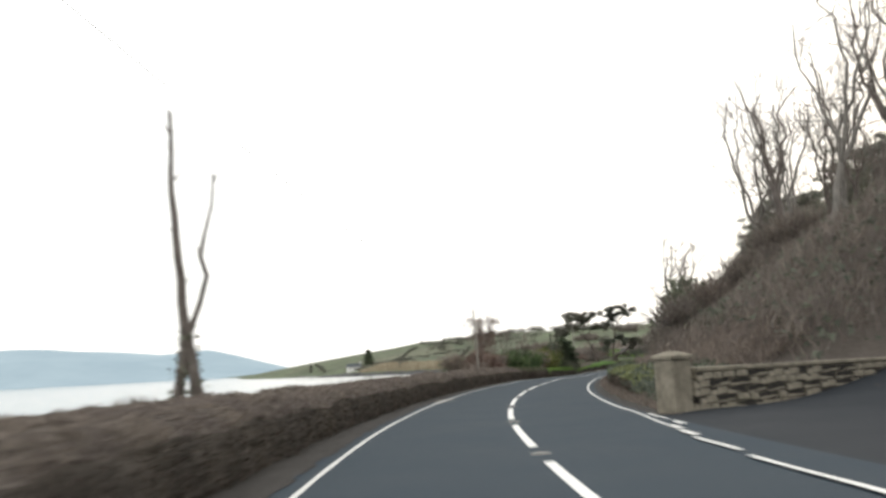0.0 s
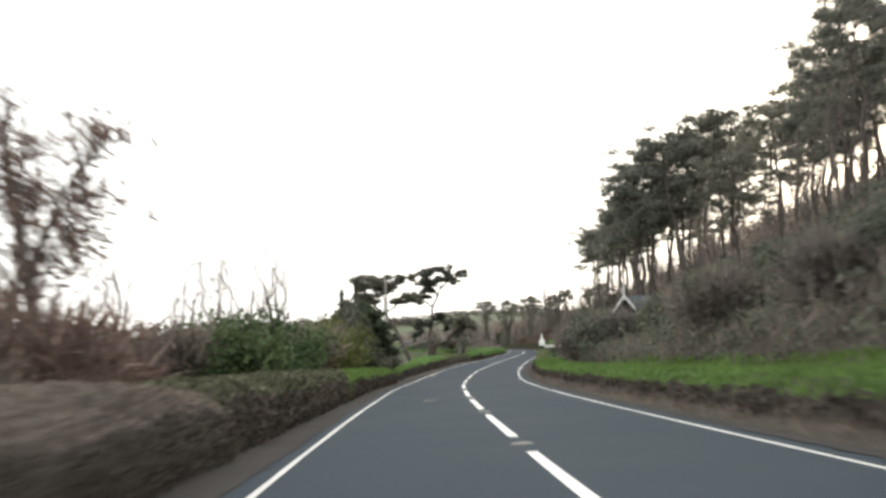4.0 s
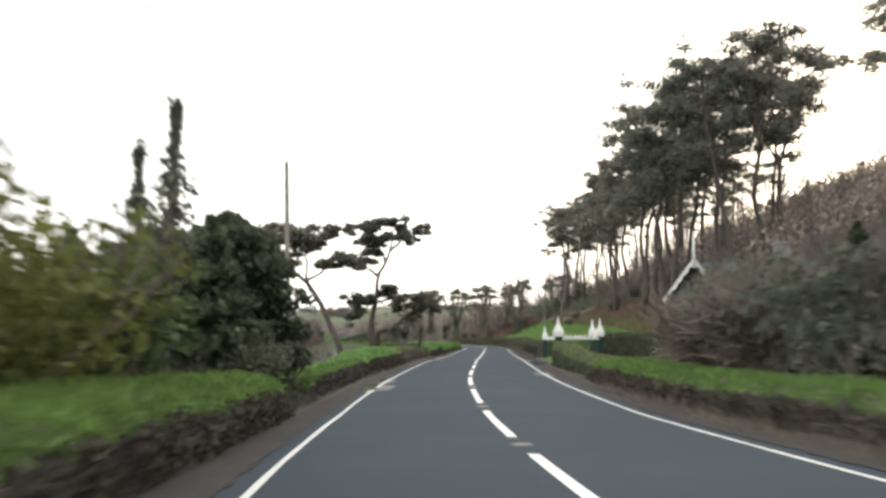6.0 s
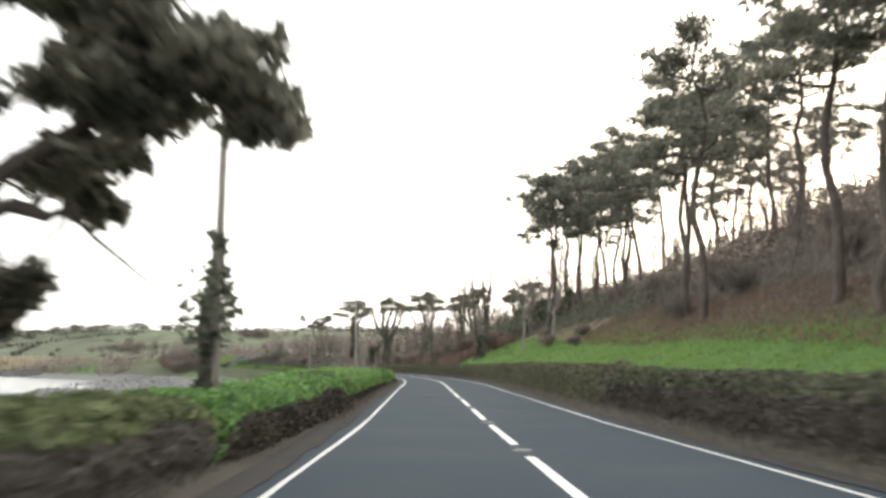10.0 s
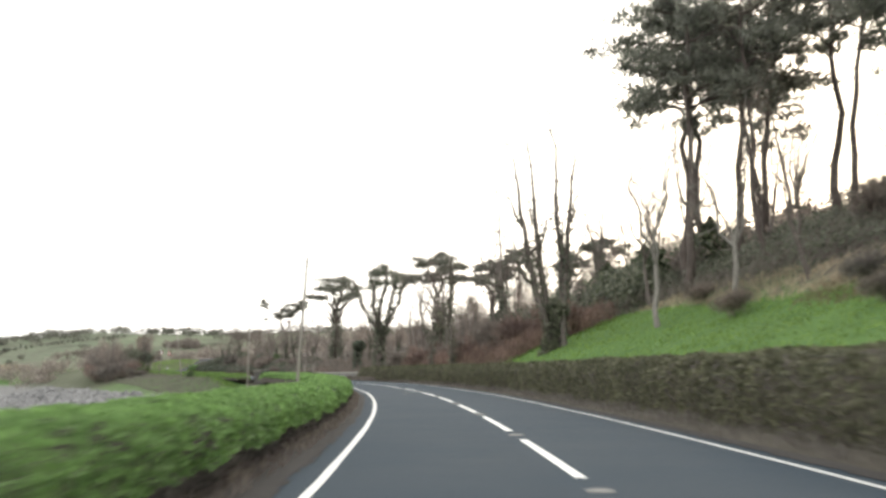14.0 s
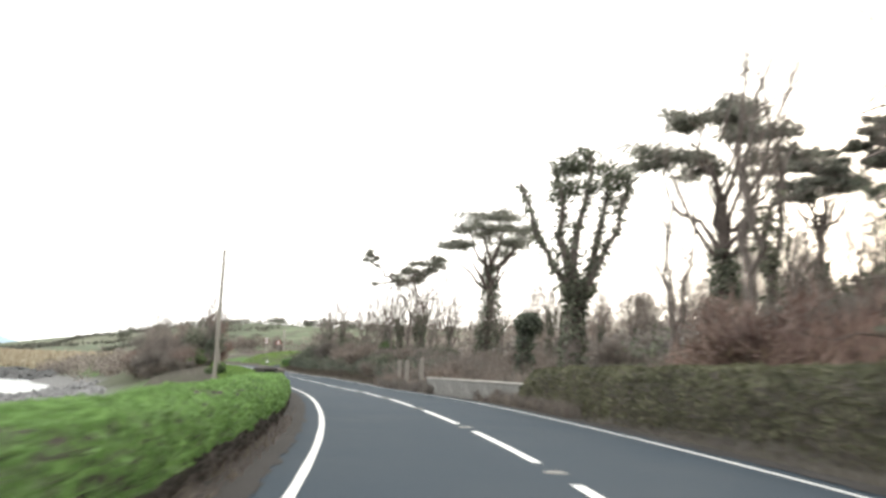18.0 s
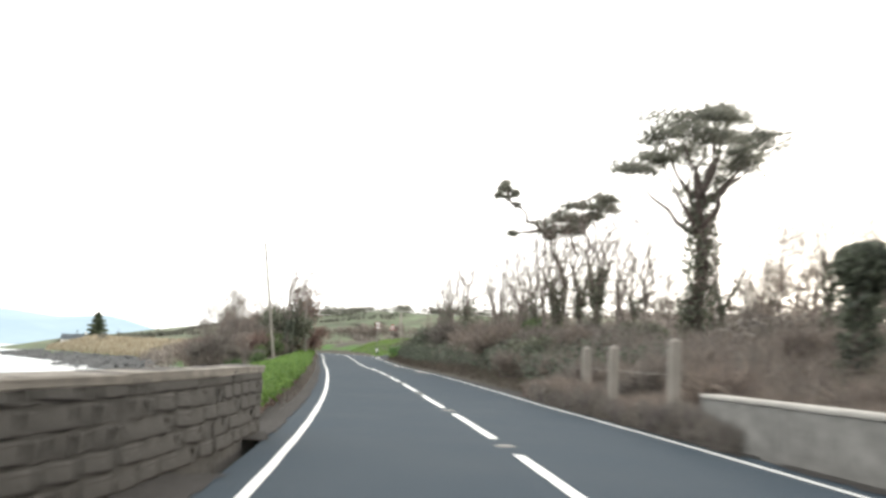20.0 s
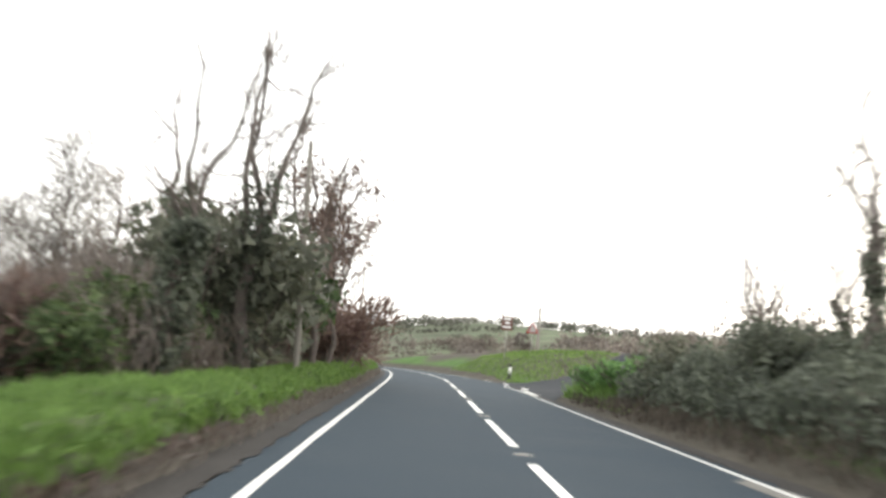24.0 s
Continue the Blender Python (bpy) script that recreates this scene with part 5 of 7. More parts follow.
for s, d in [(109.5, -6.8), (112, -7.2)] + scatter(13, (100, 131), (-15, -8.6), 2.0, 30):
    k = "green" if s < 113 else ("green", "brown", "russet")[rng.randint(3)]
    plant(f"{k}{rng.randint(2)}", s, d, rng.uniform(0, 360), rng.uniform(0.85, 1.15))
for s, d, k, z in ((106, -7.4, "green2", 1.05), (103.5, -7.0, "green0", 1.0), (115, -6.6, "brown0", 1.0), (117, -7.2, "russet1", 1.1), (119.5, -6.3, "bright0", 1.15), (121.6, -6.4, "bright1", 1.15), (123.6, -6.4, "bright0", 1.05), (125.6, -6.6, "green0", 1.1)):
    plant(k, s, d, s * 9, z)
for s, d in ((108, -9), (113, -11), (104, -11)):
    plant(f"bare{int(s) % 4}", s, d, s * 5, 0.5)
for s, d, z in ((128, -7.8, 0.5), (132.4, -6.2, 0.6), (130.2, -6.6, 0.56)):
    plant("conifer0", s, d, s * 9, z)
plant("yew0", 135.6, -6.5, 30, 0.95)
plant("yew0", 132.6, -7.6, 150, 0.82)
for s, d, z in ((134.2, -5.2, 0.5), (136.6, -5.3, 0.45), (132.6, -5.3, 0.5), (138.8, -7.4, 0.85), (141.5, -8.6, 0.7)):
    plant("darkbush0", s, d, s * 50, z)
for s, d, z in ((239, -5.3, 0.95), (242.5, -5.1, 1.0), (246, -4.95, 0.9)):
    plant("laurel0", s, d, s * 9, z)
plant("bare1", 106.5, -6.4, 15, 0.46)
plant("bare3", 108.5, -7.4, 80, 0.4)
plant("green1", 399, -6.3, 0, 0.36)
plant("green0", 396, -7.0, 40, 0.3)


def ivy_pole(rng, height):
    root = thing("ivy_pole", "slender dead stem wrapped in dark ivy", "tree", "ivy stems")
    stem, tris = Tubes(), []
    line = bent(rng, (0, 0, -0.3), (0.15, 0, height), 9, 0.06)
    stem.add(line, np.linspace(0.1, 0.06, 9), 6)
    n = 700
    f = rng.uniform(0.3, 1, n)
    c = np.stack([np.interp(f, np.linspace(0, 1, 9), line[:, k]) for k in range(3)], -1)
    c += rng.normal(size=(n, 3)) * 0.13 * (1 + 0.8 * np.sin(f * 12))[:, None]
    tris.append(leaf_array(rng, c, 0.14, 1.3))
    part_mesh("trunk", stem.mesh("trunk", GREY_BARK), root)
    part_mesh("ivy", leaf_mesh("ivy", tris, IVY), root)
    return root


stand(ivy_pole(R(231), 5.7), 127.4, -5.9)
stand(ivy_pole(R(232), 5.2), 128.6, -6.9)
stand(ivy_pole(R(233), 3.2), 195.3, -5.15)
for s, d in scatter(9, (136, 178), (-24, -12), 3, 31):
    plant(f"brown{rng.randint(3)}", s, d, rng.uniform(0, 360), rng.uniform(0.4, 0.7))

# ---- the three shore pines ----
stand(make_shaped_pine(R(240), "leaning shore pine with a broad windswept crown", [(0, 0, -0.5), (0, 0, 0.6), (-0.7, 0, 2.2), (-1.35, 0, 3.65), (-1.95, 0, 4.8), (-2.5, 0, 5.6), (-3.6, 0, 6.5), (-4.5, 0, 7.2)], [0.27, 0.24, 0.2, 0.18, 0.16, 0.14, 0.1, 0.07],
                       [((-2.5, 0, 5.6), (-2.6, 0.3, 7.8)), ((-3.6, 0, 6.5), (-5.8, 0.3, 6.3)), ((-3.6, 0, 6.5), (-4.0, -0.4, 8.4)), ((-2.6, 0.3, 7.8), (-0.6, 0.2, 9.0)), ((-2.5, 0, 5.8), (-0.8, 0.2, 6.9))],
                       [(-7.6, 0.2, 6.1, 0.8), (-6.5, -0.4, 6.3, 0.8), (-5.4, 0.5, 7.6, 0.9), (-5.1, -0.2, 8.8, 0.85), (-4.0, 0.6, 9.1, 0.9), (-2.8, 0.0, 9.0, 0.8), (-3.0, -0.6, 8.0, 0.7), (-1.7, 0.3, 9.2, 0.7), (-0.5, -0.3, 9.4, 0.6), (0.5, 0.4, 9.3, 0.4), (-4.2, 0.2, 7.2, 0.7), (-5.9, -0.4, 5.9, 0.4), (-1.2, 0.5, 7.0, 0.65), (-0.3, -0.2, 7.1, 0.65), (0.9, 0.6, 7.0, 0.55)]), 182, -9.9)
stand(make_shaped_pine(R(241), "tall shore pine with a sinuous trunk and ragged tiers", [(0.1, 0, -0.5), (0.08, 0, 0.6), (0, 0, 2.4), (0.28, 0, 3.8), (0.52, 0, 4.9), (0.5, 0, 6.6), (1.2, 0, 7.4), (1.5, 0, 8.4), (1.8, 0, 9.5)], [0.3, 0.26, 0.21, 0.18, 0.14, 0.12, 0.1, 0.08, 0.05],
                       [((0.5, 0, 6.5), (-0.6, 0.2, 7.4)), ((1.2, 0, 7.4), (0.4, 0, 9.0)), ((1.5, 0, 8.4), (2.8, 0.3, 9.4)), ((2.8, 0.3, 9.4), (4.0, 0.1, 10.0)), ((0.5, 0, 4.8), (-0.9, 0.2, 4.2)), ((0.45, 0, 4.4), (1.8, -0.2, 4.6))],
                       [(-1.2, 0.2, 7.5, 0.5), (-0.4, -0.4, 7.7, 0.55), (-0.8, 0.5, 9.1, 0.35), (-0.2, -0.2, 9.4, 0.5), (0.4, 0.6, 8.5, 0.5), (-0.2, 0.0, 10.4, 0.55), (0.6, -0.6, 10.5, 0.6), (1.0, 0.3, 9.4, 0.6), (1.8, -0.3, 10.7, 0.6), (2.5, 0.4, 10.6, 0.5), (2.7, 0.2, 9.6, 0.5), (3.2, -0.4, 9.1, 0.4), (3.7, 0.5, 10.0, 0.4), (4.4, -0.2, 10.2, 0.35), (-1.6, 0.6, 3.0, 0.4), (-1.1, 0.0, 3.6, 0.5), (-1.2, -0.6, 4.4, 0.5), (-0.5, 0.3, 4.5, 0.55), (0.3, -0.3, 4.6, 0.5), (1.1, 0.4, 5.1, 0.6), (1.6, 0.2, 5.3, 0.45), (2.4, -0.4, 4.7, 0.45), (2.1, 0.5, 3.9, 0.4)]), 188.2, -8.5)
stand(make_shaped_pine(R(242), "low twisted shore pine with an elbow in its trunk", [(-0.05, 0, -0.5), (-0.1, 0, 0.6), (-0.26, 0, 1.45), (-0.2, 0, 1.95), (0.2, 0, 2.13), (1.0, 0, 2.25), (1.56, 0, 2.66), (1.96, 0, 3.2), (2.64, 0, 3.6)], [0.28, 0.25, 0.23, 0.22, 0.2, 0.18, 0.15, 0.12, 0.07],
                       [((1.96, 0, 3.2), (3.7, 0.1, 4.1)), ((1.6, 0, 2.7), (2.7, 0.1, 2.75)), ((1.0, 0, 2.2), (1.5, 0.2, 2.0))],
                       [(2.8, 0.2, 4.4, 0.55), (3.3, -0.4, 4.6, 0.6), (3.9, 0.5, 4.6, 0.5), (4.4, -0.2, 3.6, 0.4), (2.5, 0.6, 3.3, 0.4), (3.3, 0.0, 3.7, 0.55), (1.4, -0.6, 2.0, 0.42), (1.8, 0.3, 1.9, 0.35), (4.4, -0.3, 4.1, 0.35), (3.1, 0.4, 3.9, 0.5)]), 189.2, -7.9)

# ---- left side beyond the bridge ----
for s, d in scatter(14, (440, 474), (-15, -9.0), 2.2, 33):
    plant(f"{'brown' if rng.rand() < 0.7 else 'russet'}{rng.randint(2)}", s, d, rng.uniform(0, 360), rng.uniform(1.0, 1.45))
for s, d, k, z in ((450, -7.0, "darkbush0", 1.5), (453.5, -7.4, "darkbush1", 1.6), (457, -7.2, "green0", 1.5), (447, -7.6, "green1", 1.0), (440.5, -7.6, "green0", 0.72), (443, -7.4, "green2", 0.78), (438, -8.4, "green1", 0.55),
                   (456, -5.1, "redtree", 1.12), (459.5, -4.9, "redtree", 0.95), (462, -5.3, "russet0", 1.3), (466, -5.2, "russet1", 1.2), (470, -5.5, "russet0", 1.1), (445, -8.8, "brown1", 1.1), (442, -9.8, "brown0", 0.9),
                   (449, -10, "bare1", 0.42), (444, -11, "bare2", 0.36), (440, -10.5, "bare0", 0.36), (446, -13, "bare3", 0.38), (453, -12, "bare0", 0.45), (458, -14, "bare2", 0.42), (448.8, -6.0, "ivy0", 0.76), (443.5, -6.7, "ivy1", 0.58), (461, -9, "ivy0", 0.45)):
    plant(k, s, d, s * 23, z)
for s, d in scatter(7, (447, 474), (-15, -9), 3.0, 43):
    plant(f"wood{rng.randint(4)}", s, d, rng.uniform(0, 360), rng.uniform(0.55, 0.75))
for s, d, z in ((415.6, -8.5, 0.2), (428, -9, 0.24), (433, -9.5, 0.26)):
    plant(f"bare{int(s) % 4}", s, d, s * 3, z, label="thin leafless sapling on the shore bank")
for s, d in scatter(7, (431, 444), (-11, -8.4), 1.8, 35):
    plant(f"brown{rng.randint(3)}", s, d, rng.uniform(0, 360), rng.uniform(0.4, 0.65))

# ---- hedges and banks: a rounded core, coloured dark as inner shade, under a skin of leaves and stems ----
HEDGE_CORE = surface("hedge stems darkened for shade", (0.045, 0.039, 0.034), (0.11, 0.093, 0.08), 9, 0.9, 0.95, 0.8, 0.05)


def hedge(label, line, width, height, top_leaf, side_leaf, seed, top_rate=170, side_rate=120, leaf=0.075, wave=0.1, name="hedge", top_from=0.74, core=None, stray=0.1, category="hedge", blades=False, both=False):
    """A hedge along points (s, d): its width and height may be a number or a list of as many values."""
    rng = R(seed)
    line = np.array(line, float)
    run = np.concatenate([[0], np.cumsum(np.hypot(np.diff(line[:, 0]), np.diff(line[:, 1])))])
    m = max(4, int(run[-1] / 0.8))
    u = np.linspace(0, run[-1], m)
    s, d = np.interp(u, run, line[:, 0]), np.interp(u, run, line[:, 1])
    w = np.interp(u, run, np.broadcast_to(width, len(line)))
    h = np.interp(u, run, np.broadcast_to(height, len(line)))
    x, y = place(s, d)
    base = road_z(s)
    tx, ty = np.gradient(x), np.gradient(y)
    n = np.hypot(tx, ty)
    nx, ny = ty / n, -tx / n
    h = h * (1 + wave * lumps(x, y, 5.5, seed) + wave * 0.6 * lumps(x, y, 1.7, seed + 1))
    w = w * (1 + wave * lumps(x + 50, y, 4.0, seed + 2))
    h[0], h[-1] = 0.02, 0.02
    h[1], h[-2] = h[1] * 0.7, h[-2] * 0.7
    shape = np.array([(-0.5, -0.25), (-0.53, 0.35), (-0.5, 0.72), (-0.36, 0.95), (0, 1.0), (0.36, 0.95), (0.5, 0.72), (0.53, 0.35), (0.5, -0.25)])
    off = w[:, None] * shape[None, :, 0] + rng.normal(size=(m, 9)) * 0.035
    up = h[:, None] * shape[None, :, 1] + rng.normal(size=(m, 9)) * 0.03
    v = np.stack([x[:, None] + nx[:, None] * off, y[:, None] + ny[:, None] * off, base[:, None] + up], -1)
    i = np.arange(m - 1)[:, None] * 9 + np.arange(8)[None]
    faces = np.stack([i, i + 1, i + 10, i + 9], -1).reshape(-1, 4)
    root = thing(name, label, category, "hedges")
    part_mesh("core", mesh_np("core", v.reshape(-1, 3), faces, core or HEDGE_CORE), root, "stems inside, coloured dark for shade")
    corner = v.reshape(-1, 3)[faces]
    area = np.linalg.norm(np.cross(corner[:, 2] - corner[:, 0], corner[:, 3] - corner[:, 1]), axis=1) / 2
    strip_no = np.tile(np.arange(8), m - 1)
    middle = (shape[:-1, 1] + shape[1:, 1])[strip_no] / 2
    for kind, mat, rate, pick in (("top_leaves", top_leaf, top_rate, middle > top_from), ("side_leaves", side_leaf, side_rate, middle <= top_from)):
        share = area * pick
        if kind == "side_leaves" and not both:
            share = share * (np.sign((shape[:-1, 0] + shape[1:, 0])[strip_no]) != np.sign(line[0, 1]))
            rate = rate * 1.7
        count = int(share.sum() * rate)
        if not count:
            continue
        f = rng.choice(len(faces), count, p=share / share.sum())
        a, b = rng.uniform(0, 1, (2, count, 1))
        p = (corner[f, 0] * (1 - a) + corner[f, 1] * a) * (1 - b) + (corner[f, 3] * (1 - a) + corner[f, 2] * a) * b
        away = np.stack([nx[f // 8] * np.sign(off[f // 8, strip_no[f]] + 1e-6), ny[f // 8] * np.sign(off[f // 8, strip_no[f]] + 1e-6), np.full(count, 0.6 if kind == "top_leaves" else 0.15)], -1)
        p = p + away * rng.uniform(-0.02, stray, (count, 1))
        keep = p[:, 2] > base[f // 8] + 0.02
        ob = part_mesh(kind, leaf_mesh(kind, leaf_array(rng, p[keep], leaf * (0.5 if blades and kind == "top_leaves" else 1 if kind == "top_leaves" else 0.62), 5.0 if blades and kind == "top_leaves" else (2.6 if kind == "side_leaves" else 1.8), 0.45 if blades and kind == "top_leaves" else None), mat), root)
        tagged(ob, kind="stuff")
    return root


DARK_STONE = surface("mossy dark stone", (0.051, 0.0476, 0.0442), (0.106, 0.1, 0.0918), 6, 1.3, 0.95, 0.7, 0.05)
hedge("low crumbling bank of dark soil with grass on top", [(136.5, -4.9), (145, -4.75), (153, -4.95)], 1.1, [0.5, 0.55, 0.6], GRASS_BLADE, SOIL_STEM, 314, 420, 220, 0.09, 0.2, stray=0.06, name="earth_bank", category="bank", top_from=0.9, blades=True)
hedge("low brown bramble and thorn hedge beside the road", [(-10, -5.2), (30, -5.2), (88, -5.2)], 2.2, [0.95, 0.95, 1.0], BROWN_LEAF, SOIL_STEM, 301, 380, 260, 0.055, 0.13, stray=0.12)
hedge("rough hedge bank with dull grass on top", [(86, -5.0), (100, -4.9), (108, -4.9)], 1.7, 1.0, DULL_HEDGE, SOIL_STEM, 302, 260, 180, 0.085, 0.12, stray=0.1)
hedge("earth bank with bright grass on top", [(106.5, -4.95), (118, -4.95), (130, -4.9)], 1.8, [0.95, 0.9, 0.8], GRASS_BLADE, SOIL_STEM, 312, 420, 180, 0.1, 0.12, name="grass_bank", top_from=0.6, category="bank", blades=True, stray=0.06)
hedge("dull dark hedge bank with fallen stones at its foot", [(166.5, -5.65), (178, -5.75), (193, -5.15)], 1.7, [0.9, 0.85, 0.8], LIT_OLIVE_LEAF, BROWN_LEAF, 313, 300, 180, 0.085, 0.18, stray=0.16)
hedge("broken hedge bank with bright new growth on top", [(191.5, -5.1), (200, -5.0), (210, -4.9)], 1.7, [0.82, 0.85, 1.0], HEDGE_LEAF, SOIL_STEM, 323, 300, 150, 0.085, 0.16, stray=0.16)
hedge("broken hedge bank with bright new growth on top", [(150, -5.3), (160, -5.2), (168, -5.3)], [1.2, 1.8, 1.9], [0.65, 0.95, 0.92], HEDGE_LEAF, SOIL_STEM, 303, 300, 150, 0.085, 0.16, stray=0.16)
hedge("clipped green hedge with a dark brown face", [(209, -5.1), (236, -5.2), (252, -4.9), (300, -4.75), (345, -4.7), (357, -4.7)], [2.0, 2.3, 1.7, 1.4, 1.4, 1.4], [1.16, 1.1, 0.9, 0.82, 0.8, 0.78], HEDGE_LEAF, SOIL_STEM, 304, 480, 180, 0.054, 0.05, stray=0.06, top_from=0.5)
hedge("grassy bank with a crumbling earth face", [(369, -4.8), (390, -4.95), (430, -4.95), (480, -4.9), (540, -4.9)], [1.3, 1.4, 1.5, 1.5, 1.5], [0.55, 0.6, 0.58, 0.58, 0.6], GRASS_BLADE, RUSSET_LEAF, 305, 270, 150, 0.12, 0.12, blades=True, stray=0.08, name="grass_bank", top_from=0.5, category="bank")
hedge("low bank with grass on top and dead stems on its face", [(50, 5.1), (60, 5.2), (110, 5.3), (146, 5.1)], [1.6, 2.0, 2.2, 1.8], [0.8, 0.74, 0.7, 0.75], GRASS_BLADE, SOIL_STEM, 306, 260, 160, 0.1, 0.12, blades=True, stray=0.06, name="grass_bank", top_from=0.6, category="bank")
hedge("brown bramble bank at the corner of the side road", [(34, 4.9), (42, 5.1), (52, 5.2)], [1.2, 1.8, 1.8], [0.6, 1.0, 0.85], LIT_OLIVE_LEAF, SOIL_STEM, 316, 300, 200, 0.085, 0.14, stray=0.12)
# Olive top over dull sides paints the light on the hedge top.
hedge("garden hedge in front of the lodge, trimmed flat", [(143, 5.0), (155, 5.0), (165.3, 4.9)], 1.1, [0.7, 0.85, 1.35], LIT_OLIVE_LEAF, DULL_HEDGE, 307, 300, 160, 0.08, 0.04)
hedge("dark clipped box hedge between gate and lodge", [(175.2, 7.3), (171, 9.2), (167, 11.0), (165.4, 11.7)], 0.8, 1.75, CONIFER, CONIFER, 308, 300, 260, 0.08, 0.03, both=True)
hedge("dark clipped box hedge behind the lawn", [(168.5, 14.5), (168.5, 24)], 0.8, 1.6, CONIFER, CONIFER, 318, 200, 150, 0.08, 0.03, both=True)
hedge("rough stone-faced hedge bank beyond the gate", [(181, 4.9), (196, 4.95), (213, 4.95)], 1.1, [1.15, 1.25, 1.4], DULL_HEDGE, SOIL_STEM, 309, 300, 170, 0.08, 0.08)
hedge("long flat-topped clipped hedge", [(212, 5.0), (240, 5.0), (300, 5.0), (335, 4.9), (353, 4.7)], 1.25, [1.45, 1.62, 1.56, 1.45, 1.35], DULL_HEDGE, DULL_HEDGE, 310, 240, 190, 0.085, 0.035, stray=0.06)

# ---- stone walls ----


def stone_mesh(seed, lx, ly, lz):
    bm = bmesh.new()
    box(bm, -lx / 2, -ly / 2, -lz / 2, lx / 2, ly / 2, lz / 2, min(lx, ly, lz) * 0.14)
    q = R(seed)
    for v in bm.verts:
        v.co += Vector(q.normal(size=3) * 0.013)
    me = bpy.data.meshes.new("stone")
    bm.to_mesh(me)
    bm.free()
    return me


def stone_wall(name, label, line, height, thick, course, mat, core_mat, seed, coping=None, cope_mat=None, over=0.0):
    """A wall along (s, d) points: a mortar core and courses of separate stones on it."""
    q = R(seed)
    root = thing(name, label, "wall")
    line = np.array(line, float)
    shapes = [stone_mesh(seed + k, lx, thick * 1.04, course * 0.94) for k, lx in enumerate((0.28, 0.4, 0.52, 0.64))]
    for me in shapes:
        me.materials.append(mat)
    lengths = (0.28, 0.4, 0.52, 0.64)
    pts = [Vector((*map(float, place(s, d)), 0)) for s, d in line]
    zs = [float(road_z(s)) for s, d in line]
    for a, b, za, zb in zip(pts, pts[1:], zs, zs[1:]):
        way = b - a
        long = way.length
        turn = math.degrees(math.atan2(way.y, way.x))
        bm = bmesh.new()
        box(bm, 0, -thick * 0.495, -0.4, long, thick * 0.495, height - 0.02, 0.02)
        core = part("mortar", bm, core_mat, root)
        core.matrix_basis = pose(a.x, a.y, za, 0, -math.degrees(math.atan2(zb - za, long)), turn)
        for c in range(int(round(height / course))):
            at = -q.uniform(0, 0.25)
            while at < long - 0.1:
                k = q.randint(4)
                if at + lengths[k] * 0.5 > 0 and at + lengths[k] <= long + 0.12:
                    mid = a + way * ((at + lengths[k] / 2) / long)
                    z = za + (zb - za) * (at / long) + (c + 0.5) * course
                    ob = part_mesh("stone", shapes[k], root)
                    ob.matrix_basis = pose(mid.x, mid.y, z, q.uniform(-1, 1), q.uniform(-1.5, 1.5), turn + q.uniform(-1.5, 1.5))
                at += lengths[k] + 0.02
        if coping:
            bm = bmesh.new()
            box(bm, -0.02, -thick / 2 - over, height - 0.01, long + 0.02, thick / 2 + over, height + coping, 0.025)
            for v in bm.verts:
                v.co += Vector(q.normal(size=3) * 0.006)
            cope = part("coping", bm, cope_mat or mat, root, "pale weathered coping")
            cope.matrix_basis = pose(a.x, a.y, za, 0, -math.degrees(math.atan2(zb - za, long)), turn)
    return root


stone_wall("stone_wall", "low lichened sandstone wall at the side road", [(25.3, 4.4), (27.2, 7.6), (29.4, 11), (32, 16), (35, 23)], 0.96, 0.42, 0.19, SANDSTONE, MUD, 400, 0.1, SANDSTONE, 0.03)
stone_wall("bridge_parapet", "dark old stone bridge parapet with a pale coping", [(357.6, -4.6), (360.5, -4.25), (364, -4.0), (367.6, -3.85)], 0.92, 0.4, 0.2, DARK_STONE, DARK_STONE, 420, 0.09, STONE, 0.03)


def rendered_wall(label, line, height, thick, coping):
    """A smooth plastered wall along (s, d) points, in bays with a coping on each."""
    root = thing("bridge_parapet", label, "wall")
    pts = [Vector((*map(float, place(s, d)), float(road_z(s)))) for s, d in line]
    for a, b in zip(pts, pts[1:]):
        way = b - a
        long = math.hypot(way.x, way.y)
        m = pose(a.x, a.y, a.z, 0, -math.degrees(math.atan2(way.z, long)), math.degrees(math.atan2(way.y, way.x)))
        bm = bmesh.new()
        box(bm, 0, -thick / 2, -0.6, long, thick / 2, height, 0.02)
        part("bay", bm, DAMP_RENDER, root).matrix_basis = m
        bm = bmesh.new()
        box(bm, 0.006, -thick / 2 - 0.03, height, long - 0.006, thick / 2 + 0.03, height + coping, 0.03)
        part("coping", bm, CONCRETE, root, "worn pale coping").matrix_basis = m
    return root


rendered_wall("low grey rendered bridge parapet stained by damp", [(352, 4.5), (354, 4.32), (356, 4.15), (359, 4.02), (362, 3.9), (365.2, 3.82), (368.4, 3.75)], 0.74, 0.36, 0.08)


def gate_pillar(s, d, label, w, h, mat):
    root = thing("stone_pillar", label, "pillar")
    bm = bmesh.new()
    box(bm, -w / 2, -w / 2, -0.4, w / 2, w / 2, h, 0.03)
    part("shaft", bm, mat, root)
    bm = bmesh.new()
    box(bm, -w / 2 - 0.06, -w / 2 - 0.06, h, w / 2 + 0.06, w / 2 + 0.06, h + 0.1, 0.03)
    lathe(bm, [((w / 2 + 0.04) * 1.414, h + 0.1), (0.1, h + 0.2)], square=True)
    part("cap", bm, mat, root)
    x, y = place(s, d)
    root.matrix_basis = pose(x, y, float(road_z(s)), 0, 0, heading(s) + 35)
    return root


gate_pillar(24.9, 3.9, "square sandstone pillar at the end of a wall", 0.62, 1.28, SANDSTONE)
